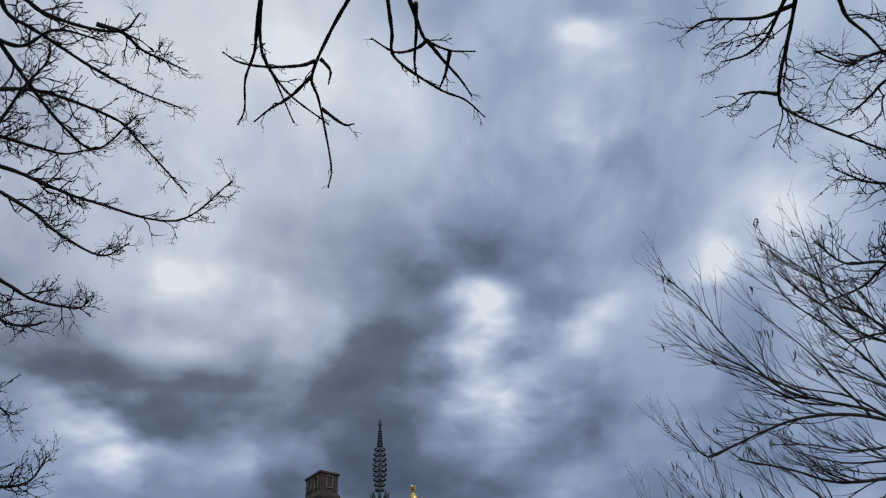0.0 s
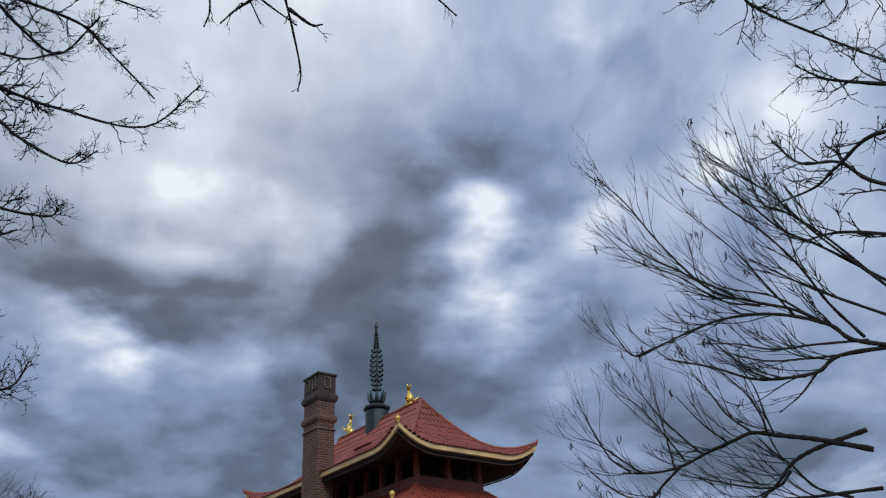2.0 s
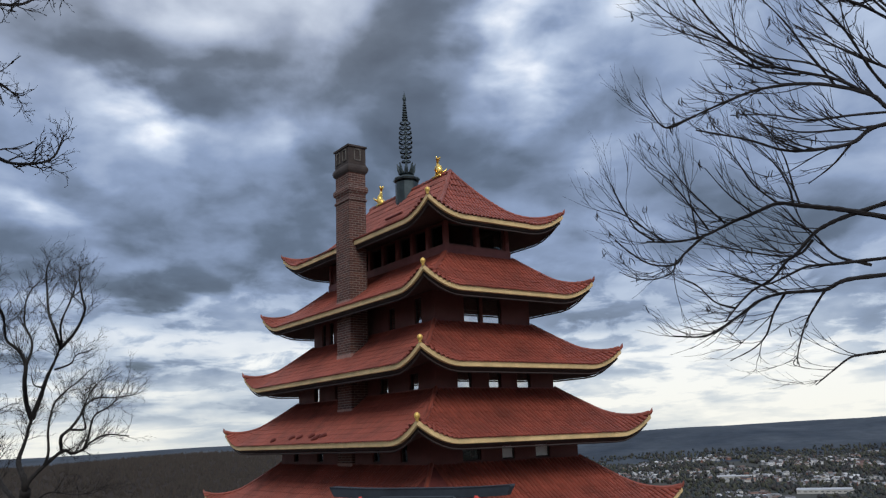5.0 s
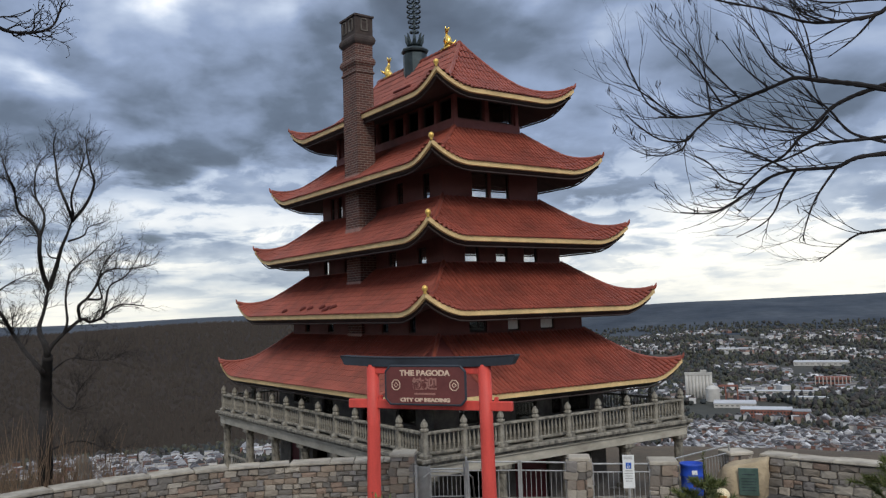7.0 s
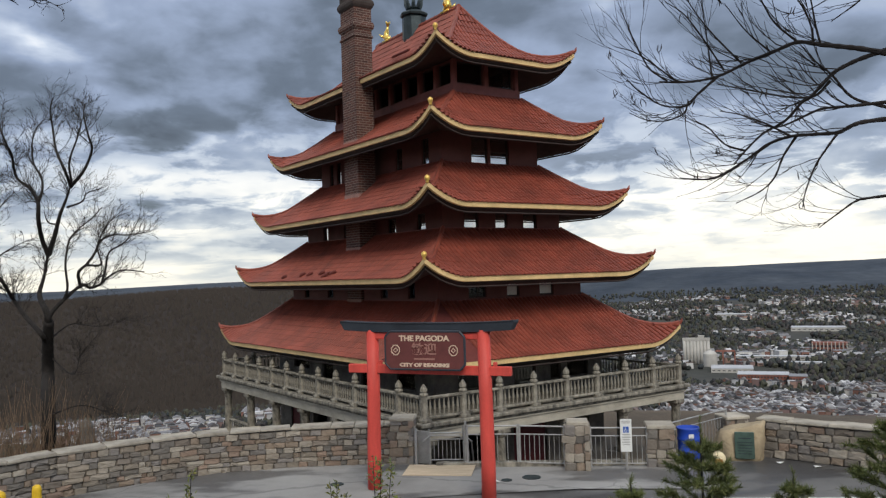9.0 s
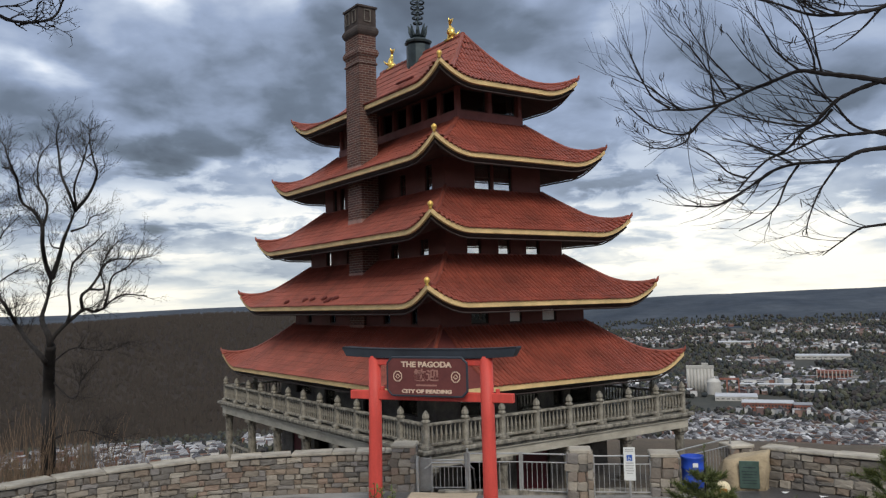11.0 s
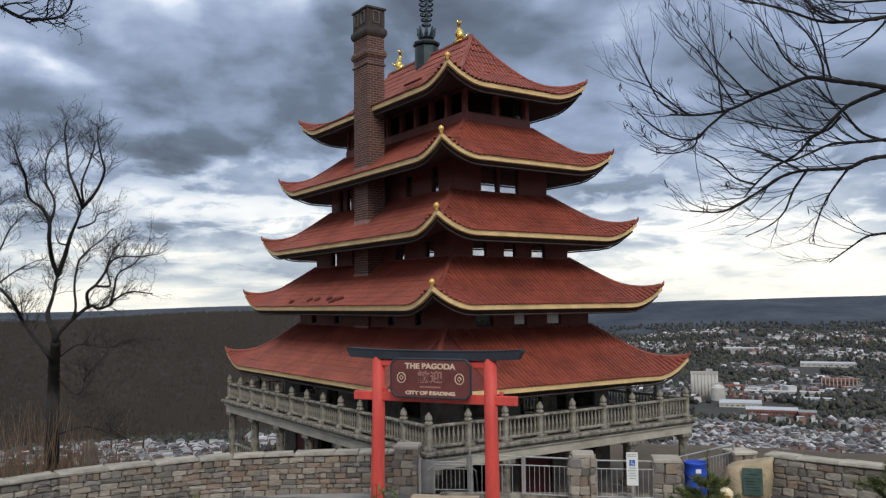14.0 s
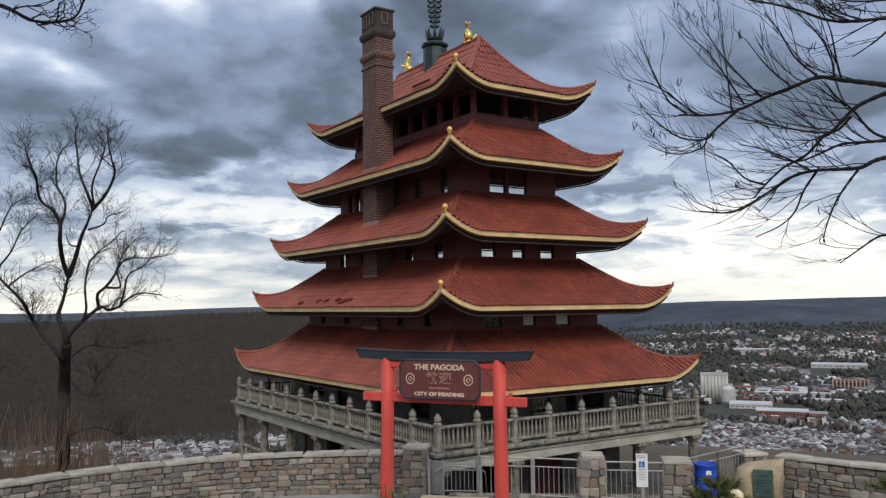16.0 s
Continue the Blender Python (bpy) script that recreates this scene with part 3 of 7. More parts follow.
def tile_mesh(name):
    """One barrel tile, its nose towards -y, 0.36 m long."""
    sh = Shape()
    n = 5
    vs, fs = [], []
    for y, r, h in ((-0.16, 0.073, 0.016), (0.16, 0.067, 0.0)):
        for k in range(n):
            t = math.pi * k / (n - 1)
            vs.append((-r * math.cos(t), y, h + 0.054 * math.sin(t)))
    for k in range(n - 1):
        fs.append((k, k + 1, n + k + 1, n + k))
    for k in range(n):
        t = math.pi * k / (n - 1)
        vs.append((-0.056 * math.cos(t), -0.158, 0.009 + 0.040 * math.sin(t)))
    for k in range(n - 1):
        fs.append((2 * n + k, 2 * n + k + 1, k + 1, k))
    sh.add(vs, [tuple(reversed(q)) for q in fs])
    return sh


TILE_SHAPE = tile_mesh("tile")
tile_rng = random.Random(4)
near_tiles = []
PITCH, ROW = 0.165, 0.27


def tile_roof(i, spec, roof):
    verts = np.array(TILE_SHAPE.v)
    allv, allf = [], []
    for side in range(4):
        at, half, thalf, out, tout = roof_face(spec, side)
        run = math.hypot(out - tout, spec[5] - spec[2])
        rows = max(int(run / ROW), 3)
        cols = int(2 * half / PITCH)
        for c in range(cols + 1):
            s = -half + (c + 0.5) * (2 * half) / (cols + 1)
            for r in range(rows):
                v = (r + 0.42) / rows
                if abs(s) > half + (thalf - half) * v + 0.02:
                    continue
                p, pv, ps = at(s, v), at(s, v + 0.02), at(s + 0.02, v)
                if abs(s) > half + (thalf - half) * (v + 0.02) - 0.01:
                    pv = p + (p - at(s, v - 0.02))
                if abs(s) + 0.02 > half + (thalf - half) * v:
                    ps = p + (p - at(s - 0.02, v))
                yd = (pv - p).normalized()
                xd = (ps - p).normalized()
                zd = xd.cross(yd).normalized()
                if zd.z < 0:
                    xd, zd = -xd, -zd
                xd = yd.cross(zd).normalized()
                j = tile_rng.uniform(-0.006, 0.006)
                m = Matrix((xd, yd, zd)).transposed().to_4x4()
                k = run / rows / ROW
                m = Matrix.Translation(p + zd * (0.012 + j)) @ m @ Matrix.Rotation(tile_rng.uniform(-0.03, 0.03), 4, "Z") @ Matrix.Diagonal((1, k, 1, 1))
                if i == 4 and ((side == 0 and s < -2.9) or (side == 1 and s < -5.5)) and len(near_tiles) < 300:
                    near_tiles.append((roof, m))
                    continue
                mm = np.array(m)
                allf.append(len(allv) * len(verts))
                allv.append(verts @ mm[:3, :3].T + mm[:3, 3])
    sh = Shape()
    pts = np.concatenate(allv)
    sh.v = [tuple(q) for q in pts.tolist()]
    sh.f = [tuple(a + o for a in q) for o in allf for q in TILE_SHAPE.f]
    sh.m = [0] * len(sh.f)
    ob = part("tiles", sh, TILE, roof)
    tagged(ob, "rows of red barrel tiles", "", "", "stuff")


def make_roof(i, spec):
    A, B, z0, ta, tb, z1, pw = spec
    wa, wb = WALLS[i][0], WALLS[i][1]
    deck = Shape()
    sof = Shape()
    fas = Shape()
    for side in range(4):
        at, half, thalf, out, tout = roof_face(spec, side)
        nu, nv = 40, 10
        vs, fs = [], []
        for a in range(nu + 1):
            for b in range(nv + 1):
                v = b / nv
                # finer steps near the corners
                q = 2 * a / nu - 1
                q = math.copysign(1 - (1 - abs(q)) ** 1.5, q)
                vs.append(at(q * (half + (thalf - half) * v), v))
        for a in range(nu):
            for b in range(nv):
                k = a * (nv + 1) + b
                q = (k, k + nv + 1, k + nv + 2, k + 1)
                fs.append(q if side in (0, 3) else q[::-1])
        deck.add(vs, fs)
        # yellow fascia board, hung under the eave
        whalf = wb if side in (0, 2) else wa
        wout = wa if side in (0, 2) else wb
        sg = -1 if side in (0, 1) else 1
        vs, fs, sv, sf = [], [], [], []
        for a in range(nu + 1):
            q = 2 * a / nu - 1
            q = math.copysign(1 - (1 - abs(q)) ** 1.7, q)
            p = at(q * half, 0.0)
            k = 1 - 0.05 / out
            for dx, dz in ((1.004, 0.0), (1.004, -0.145), (k, -0.16), (k, 0.0)):
                if side in (0, 2):
                    vs.append((p.x * (1.004 if abs(q) > 0.999 else 1.0), p.y * dx, p.z + dz))
                else:
                    vs.append((p.x * dx, p.y * (1.004 if abs(q) > 0.999 else 1.0), p.z + dz))
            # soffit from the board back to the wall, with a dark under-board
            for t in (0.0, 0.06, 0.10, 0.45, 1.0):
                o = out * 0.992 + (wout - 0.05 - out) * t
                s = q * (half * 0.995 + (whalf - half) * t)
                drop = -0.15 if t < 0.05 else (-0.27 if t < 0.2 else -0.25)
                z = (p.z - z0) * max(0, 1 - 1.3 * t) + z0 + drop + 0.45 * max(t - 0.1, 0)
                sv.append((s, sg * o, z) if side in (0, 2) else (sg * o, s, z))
        for a in range(nu):
            for b in range(3):
                k = a * 4 + b
                q = (k, k + 4, k + 5, k + 1)
                fs.append(q if side in (1, 2) else q[::-1])
            for b in range(4):
                k = a * 5 + b
                sf.append((k, k + 1, k + 6, k + 5))
        fas.add(vs, fs)
        sof.add(sv, sf)
    roof = part("roof", deck, DECK, pagoda, "upswept hipped roof in red clay tile", True)
    part("fascia", fas, FASCIA, roof, "cream-yellow painted eave board", False)
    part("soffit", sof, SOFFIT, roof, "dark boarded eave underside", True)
    # thin gutter hung below the eave
    for side in range(4):
        at, half, thalf, out, tout = roof_face(spec, side)
        line = []
        for a in range(25):
            q = 2 * a / 24 - 1
            q = math.copysign(1 - (1 - abs(q)) ** 1.6, q)
            p = at(q * half, 0.0)
            p = Vector((p.x * 0.985, p.y * (1 - 0.10 / out), 0)) if side in (0, 2) else Vector((p.x * (1 - 0.10 / out), p.y * 0.985, 0))
            p.z = at(q * half, 0.0).z - 0.30
            line.append(p)
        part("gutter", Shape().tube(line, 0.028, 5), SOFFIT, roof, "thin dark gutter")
    # hip ridges and gilt balls at the four tips
    for sx in (-1, 1):
        for sy in (-1, 1):
            at, half, thalf, out, tout = roof_face(spec, 0 if sy < 0 else 2)
            pts = [at(sx * (half + (thalf - half) * v), v, 0.05) for v in [k / 14 for k in range(15)]]
            hip = Shape().tube(pts, 0.075, 6)
            part("hip_ridge", hip, TILE_PIECE, roof)
            tip = at(sx * half, 0.0)
            if (sx, sy) != (-1, -1):
                nub = Shape().tube([tip + Vector((0, 0, 0.02)), tip + Vector((sx * 0.05, sy * 0.05, 0.10)), tip + Vector((sx * 0.07, sy * 0.07, 0.20))], [0.07, 0.05, 0.015], 6)
                part("tip_tile", nub, TILE_PIECE, roof)
                continue
            ball = Shape().lathe((tip.x * 1.004, tip.y * 1.004, tip.z - 0.05),
                                 [(0.03, 0.0), (0.05, 0.03), (0.035, 0.06), (0.07, 0.10), (0.085, 0.15), (0.073, 0.20), (0.035, 0.235), (0.01, 0.25)], 12)
            part("finial", ball, GILT, roof, "gilt ball finial", True)
    tile_roof(i, spec, roof)
    return roof


# storey walls: half-lengths (y, x), bottom, top
WALLS = [
    (4.13, 1.32, 10.70, 12.05),
    (4.33, 2.04, 8.40, 9.6),
    (4.88, 2.46, 6.20, 7.2),
    (5.28, 3.00, 3.90, 5.0),
    (5.65, 3.52, 0.90, 2.75),
]

for i, spec in enumerate(ROOFS):
    make_roof(i, spec)


def wall_face(name, parent, axis, off, lo, hi, z0, z1, holes, mat, thick=0.18):
    """A wall across one face with openings (from, to, bottom, top) cut right through it."""
    us = sorted({lo, hi, *[h[0] for h in holes], *[h[1] for h in holes]})
    zs = sorted({z0, z1, *[h[2] for h in holes], *[h[3] for h in holes]})
    inner = off - math.copysign(thick, off)
    vs, fs, idx = [], [], {}

    def vert(i, k, side):
        if (i, k, side) not in idx:
            idx[i, k, side] = len(vs)
            o = off if side else inner
            vs.append((us[i], o, zs[k]) if axis == "x" else (o, us[i], zs[k]))
        return idx[i, k, side]

    def solid(i, k):
        if not (0 <= i < len(us) - 1 and 0 <= k < len(zs) - 1):
            return False
        u, z = (us[i] + us[i + 1]) / 2, (zs[k] + zs[k + 1]) / 2
        return not any(h[0] < u < h[1] and h[2] < z < h[3] for h in holes)
    for i in range(len(us) - 1):
        for k in range(len(zs) - 1):
            if not solid(i, k):
                continue
            for side in (0, 1):
                fs.append((vert(i, k, side), vert(i + 1, k, side), vert(i + 1, k + 1, side), vert(i, k + 1, side)))
            for (di, dk), (a, b) in (((-1, 0), ((i, k), (i, k + 1))), ((1, 0), ((i + 1, k), (i + 1, k + 1))), ((0, -1), ((i, k), (i + 1, k))), ((0, 1), ((i, k + 1), (i + 1, k + 1)))):
                if not solid(i + di, k + dk):
                    fs.append((vert(*a, 0), vert(*a, 1), vert(*b, 1), vert(*b, 0)))
    return part(name, Shape().add(vs, fs), mat, parent)


def window(parent, axis, off, a, b, c, d, bars=1, frame_mat=None, pane=None):
    fr = Shape()
    y = off - math.copysign(0.09, off)
    w = 0.04

    def put(sh, u0, u1, z0, z1, t):
        if axis == "x":
            sh.box(((u0 + u1) / 2, y, (z0 + z1) / 2), (u1 - u0, t, z1 - z0))
        else:
            sh.box((y, (u0 + u1) / 2, (z0 + z1) / 2), (t, u1 - u0, z1 - z0))
    put(fr, a, b, c, c + w, 0.07)
    put(fr, a, b, d - w, d, 0.07)
    put(fr, a, a + w, c + w, d - w, 0.07)
    put(fr, b - w, b, c + w, d - w, 0.07)
    if bars:
        put(fr, a + w, b - w, (c + d) / 2 - 0.015, (c + d) / 2 + 0.015, 0.05)
    win = part("window", fr, frame_mat or SOFFIT, parent)
    gl = Shape()
    put(gl, a + w, b - w, c + w, d - w, 0.006)
    ob = part("pane", gl, pane or GLASS, win)
    ob.visible_shadow = False
    return win


def storey(i, front, side, rear=True):
    """front: openings on the faces across x, side: on those across y; the unseen far faces get added wide window bands
    that let sky show through.
    """
    A, B, z0, z1 = WALLS[i]
    mat = WALLRED if i < 4 else RUBBLE
    wf = wall_face("wall", pagoda, "x", -A, -B, B, z0, z1, front, mat)
    ws = wall_face("wall", pagoda, "y", -B, -A + 0.18, A - 0.18, z0, z1, side, mat)
    hz = [h[2:] for h in front + side]
    c = min(h[0] for h in hz) - 0.05
    d = z1 - 0.1
    nf, ns = max(2, int(2 * B / 0.9)), max(3, int(2 * A / 0.95))
    back_f = [(-B + 0.3 + k * (2 * B - 0.6) / nf + 0.06, -B + 0.3 + (k + 1) * (2 * B - 0.6) / nf - 0.06, c, d) for k in range(nf)]
    back_s = [(-A + 0.4 + k * (2 * A - 0.8) / ns + 0.06, -A + 0.4 + (k + 1) * (2 * A - 0.8) / ns - 0.06, c, d) for k in range(ns)]
    wb = wall_face("wall", pagoda, "x", A, -B, B, z0, z1, back_f, mat)
    wr = wall_face("wall", pagoda, "y", B, -A + 0.18, A - 0.18, z0, z1, back_s, mat)
    for holes, axis, off, par in ((front, "x", -A, wf), (side, "y", -B, ws), (back_f, "x", A, wb), (back_s, "y", B, wr)):
        for h in holes:
            # two front windows: sky brightness painted as opaque white panels instead of glass
            white = i == 3 and axis == "x" and off < 0 and h[1] > 0
            window(par, axis, off, *h, bars=1 if i == 1 and off < 0 else 0, pane=WHITE_METAL if white else FILM_GLASS if i in (1, 2) and off < 0 else None)
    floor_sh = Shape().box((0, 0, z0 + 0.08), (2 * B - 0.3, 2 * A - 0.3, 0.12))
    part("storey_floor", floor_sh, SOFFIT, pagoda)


def put_storeys():
    # top gallery: tall openings between red posts
    g = []
    for k in range(8):
        a = -3.98 + k * 1.0
        g.append((a, a + 0.76, 11.22, 11.95))
    storey(0, [(-1.18, -0.12, 11.22, 11.95), (0.12, 1.18, 11.22, 11.95)], g)
    storey(1, [(-0.84, -0.14, 8.50, 9.40), (-0.04, 0.76, 8.50, 9.40)], [(-3.58, -3.16, 8.52, 9.4), (-1.91, -1.49, 8.52, 9.3), (2.64, 3.01, 8.52, 9.4), (3.30, 3.62, 8.52, 9.4)])
    storey(2, [(-1.62, -1.04, 6.28, 6.86), (-0.35, 0.16, 6.28, 6.86), (0.84, 1.45, 6.28, 6.86)],
           [(-3.90, -3.38, 6.28, 6.86), (-2.05, -1.50, 6.30, 6.84), (1.30, 1.74, 6.28, 6.86), (3.07, 3.50, 6.28, 6.90)])
    storey(3, [(-1.83, -1.13, 4.08, 4.70), (-0.28, 0.24, 4.08, 4.70), (1.12, 1.74, 4.08, 4.70)],
           [(-3.98, -3.58, 4.1, 4.68), (-2.3, -1.85, 4.1, 4.68), (1.71, 2.17, 4.1, 4.68), (3.77, 4.18, 4.1, 4.68)])
    storey(4, [(-2.6, -1.7, 1.25, 2.2), (-0.40, 0.50, 0.96, 2.25), (1.15, 1.60, 1.3, 2.2), (1.90, 2.85, 1.3, 2.2)],
           [(-4.67, -3.51, 1.3, 2.1), (-2.1, -1.25, 0.96, 2.25), (0.84, 1.71, 0.96, 2.25), (2.81, 4.23, 1.4, 2.2)])


put_storeys()
# ---- torii gate ----
GATE = Matrix.Translation((-0.40, 18.16, 0)) @ Matrix.Rotation(radians(-24.4), 4, "Z")
torii = thing("torii_gate", "red wooden torii gate with blue-black top beam", "gate", GATE)
for x in (-1.385, 1.40):
    k = 1 if x < 0 else -1
    part("post", Shape().tube([(x - 0.02, 0, -0.04), (x - 0.01, 0, 0.8), (x + 0.02 * k, 0, 2.2), (x + 0.03 * k, 0, 3.62)], [0.158, 0.155, 0.146, 0.140], 20), TORII, torii, "", True)
    wedge = Shape().bevel_box((x + 0.22, 0, 2.80), (0.07, 0.10, 0.26), 0.01)
    part("wedge", wedge, TORII, torii)
part("tie_beam", Shape().bevel_box((0.0, 0, 2.74), (3.96, 0.13, 0.20), 0.015), TORII, torii, "red tie beam")
part("under_beam", Shape().bevel_box((0.0, 0, 3.49), (2.72, 0.17, 0.15), 0.015), TORII, torii)


def top_beam():
    sh = Shape()
    n = 17
    vs, fs = [], []
    for i in range(n):
        q = 2 * i / (n - 1) - 1
        x = q * 2.10
        up = 0.05 * abs(q) ** 3
        top = q * 2.12
        for px, y, z in ((x * 0.965, -0.13, 3.57 + up), (x * 0.965, 0.13, 3.57 + up), (top, 0.15, 3.74 + up), (top, 0.17, 3.78 + up), (top, -0.17, 3.78 + up), (top, -0.15, 3.74 + up)):
            vs.append((px, y, z))
    for i in range(n - 1):
        for k in range(6):
            j = (k + 1) % 6
            fs.append((i * 6 + k, i * 6 + 6 + k, i * 6 + 6 + j, i * 6 + j))
    fs.append(tuple(range(6)))
    fs.append(tuple(range((n - 1) * 6 + 5, (n - 1) * 6 - 1, -1)))
    return sh.add(vs, fs)


part("top_beam", top_beam(), TORII_TOP, torii, "blue-black painted top beam")
board = Shape()
prof = [(-0.90, 2.89), (-0.78, 2.77), (0.90, 2.77), (1.02, 2.89), (1.02, 3.48), (0.90, 3.60), (-0.78, 3.60), (-0.90, 3.48)]
for k, y0, y1 in ((1.0, -0.25, -0.185),):
    vs = [(x * k, y0, z) for x, z in prof] + [(x * k, y1, z) for x, z in prof]
    fs = [tuple(range(8)), tuple(range(15, 7, -1))] + [(i, i + 8, (i + 1) % 8 + 8, (i + 1) % 8) for i in range(8)]
    board.add(vs, fs)
sign = part("sign_board", board, SIGN, torii, "maroon sign board with chamfered corners")
edge = Shape()
for (xa, za), (xb, zb) in zip(prof, prof[1:] + prof[:1]):
    edge.tube([(xa, -0.235, za), (xb, -0.235, zb)], 0.028, 6)
part("rim", edge, TORII_TOP, sign, "dark blue sign rim")


def lettering(body, x, z, size, mat, width=None, spacing=1.0):
    cu = bpy.data.curves.new("words", "FONT")
    cu.body, cu.size, cu.extrude, cu.align_x, cu.align_y = body, size, 0.006, "CENTER", "CENTER"
    cu.space_character = spacing
    cu.offset = 0.006 if size > 0.1 else 0.003
    tmp = bpy.data.objects.new("words", cu)
    scene.collection.objects.link(tmp)
    bpy.context.view_layer.update()
    me = bpy.data.meshes.new_from_object(tmp.evaluated_get(bpy.context.evaluated_depsgraph_get()))
    bpy.data.objects.remove(tmp)
    me.materials.clear()
    me.materials.append(mat)
    xs = [v.co.x for v in me.vertices]
    k = width / (max(xs) - min(xs)) if width and xs else 1.0
    ob = part("lettering", me, None, sign)
    ob.matrix_local = Matrix.Translation((x, -0.257, z)) @ Matrix.Rotation(radians(90), 4, "X") @ Matrix.Diagonal((k, 1, 1, 1))
    return ob


lettering("THE PAGODA", 0.06, 3.445, 0.165, LETTER, 1.22)
lettering("CITY OF READING", 0.06, 2.865, 0.105, LETTER, 1.20)
lettering("\u6b53\u8fce", 0.06, 3.20, 0.27, LETTER_DIM, 0.60)
part("faded_line", Shape().box((0.06, -0.253, 3.00), (0.50, 0.005, 0.035)), LETTER_DIM, sign)
for x in (-0.64, 0.76):
    em = Shape()
    for k in range(8):
        a, b = k * math.pi / 4 + math.pi / 8, (k + 1) * math.pi / 4 + math.pi / 8
        em.tube([(x + 0.105 * math.cos(a), -0.255, 3.19 + 0.115 * math.sin(a)), (x + 0.105 * math.cos(b), -0.255, 3.19 + 0.115 * math.sin(b))], 0.012, 4)
    for k in range(4):
        a, b = k * math.pi / 2, (k + 1) * math.pi / 2
        em.tube([(x + 0.05 * math.cos(a), -0.255, 3.19 + 0.05 * math.sin(a)), (x + 0.05 * math.cos(b), -0.255, 3.19 + 0.05 * math.sin(b))], 0.009, 4)
    part("emblem", em, LETTER, sign, "cream octagonal emblem")

# ---- plaza markings ----
apron = Shape()
vs, fs = [], []
for i, (x, y) in enumerate(front):
    vs.append((x * 0.985, y + 0.05, 0.018))
    vs.append((x * 0.93, 17.95 + 0.25 * math.sin(x * 0.5) - 0.0035 * x * x * (1 if x < 0 else 0.6) if abs(x) < 8.8 else y - 0.4, 0.018))
for i in range(len(front) - 4):
    fs.append((i * 2, i * 2 + 1, i * 2 + 3, i * 2 + 2))
apron.add(vs, fs)
tagged(part("walkway", apron, APRON), "paler patched asphalt walk along the wall", "paving", "", "structure")
marks = [((0.75, 17.50), (9.0, 16.75), 0.10), ((2.35, 17.3), (1.9, 14.6), 0.10), ((5.0, 17.1), (4.6, 14.4), 0.10), ((7.6, 16.9), (7.2, 14.2), 0.10), ((-4.6, 16.9), (-2.0, 17.62), 0.10)]
for (xa, ya), (xb, yb), w in marks:
    L = math.hypot(xb - xa, yb - ya)
    ob = part("parking_line", Shape().box((0, 0, 0.012), (L, w, 0.012)), LINE)
    ob.matrix_world = pose((xa + xb) / 2, (ya + yb) / 2, 0.004, 0, 0, math.degrees(math.atan2(yb - ya, xb - xa)))
    tagged(ob, "worn white painted parking line", "road marking", "parking lines", "structure")
# ---- pagoda: chimney, spire, ridge fish, balcony, lower storey ----


def brick_material():
    mt = material("chimney_brickwork", (0.20, 0.085, 0.062), 0.88, 0.2, 2.0, 40.0, 0.0)
    nt = mt.node_tree
    p = nt.nodes["Principled BSDF"]
    co = nt.nodes.new("ShaderNodeTexCoord")
    sp = nt.nodes.new("ShaderNodeSeparateXYZ")
    nt.links.new(co.outputs["Object"], sp.inputs[0])
    ad = nt.nodes.new("ShaderNodeMath")
    nt.links.new(sp.outputs[0], ad.inputs[0])
    nt.links.new(sp.outputs[1], ad.inputs[1])
    cb = nt.nodes.new("ShaderNodeCombineXYZ")
    nt.links.new(ad.outputs[0], cb.inputs[0])
    nt.links.new(sp.outputs[2], cb.inputs[1])
    br = nt.nodes.new("ShaderNodeTexBrick")
    nt.links.new(cb.outputs[0], br.inputs["Vector"])
    br.inputs["Scale"].default_value = 1.0
    br.inputs["Brick Width"].default_value, br.inputs["Row Height"].default_value = 0.26, 0.088
    br.inputs["Mortar Size"].default_value = 0.010
    br.inputs["Color1"].default_value, br.inputs["Color2"].default_value = (0.19, 0.075, 0.055, 1), (0.10, 0.046, 0.040, 1)
    br.inputs["Mortar"].default_value = (0.34, 0.27, 0.23, 1)
    mul = nt.nodes.new("ShaderNodeMix")
    mul.data_type, mul.blend_type = "RGBA", "MULTIPLY"
    mul.inputs["Factor"].default_value = 0.55
    nz = nt.nodes.new("ShaderNodeTexNoise")
    nz.inputs["Scale"].default_value, nz.inputs["Detail"].default_value = 1.6, 6
    nt.links.new(co.outputs["Object"], nz.inputs["Vector"])
    nt.links.new(br.outputs["Color"], mul.inputs["A"])
    nt.links.new(nz.outputs["Fac"], mul.inputs["B"])
    gain = nt.nodes.new("ShaderNodeHueSaturation")
    gain.inputs["Value"].default_value = 0.88
    nt.links.new(mul.outputs["Result"], gain.inputs["Color"])
    nt.links.new(gain.outputs[0], p.inputs["Base Color"])
    bp = nt.nodes.new("ShaderNodeBump")
    bp.inputs["Distance"].default_value, bp.inputs["Strength"].default_value = 0.012, 0.8
    bp.invert = True
    nt.links.new(br.outputs["Fac"], bp.inputs["Height"])
    nt.links.new(bp.outputs[0], p.inputs["Normal"])
    return mt


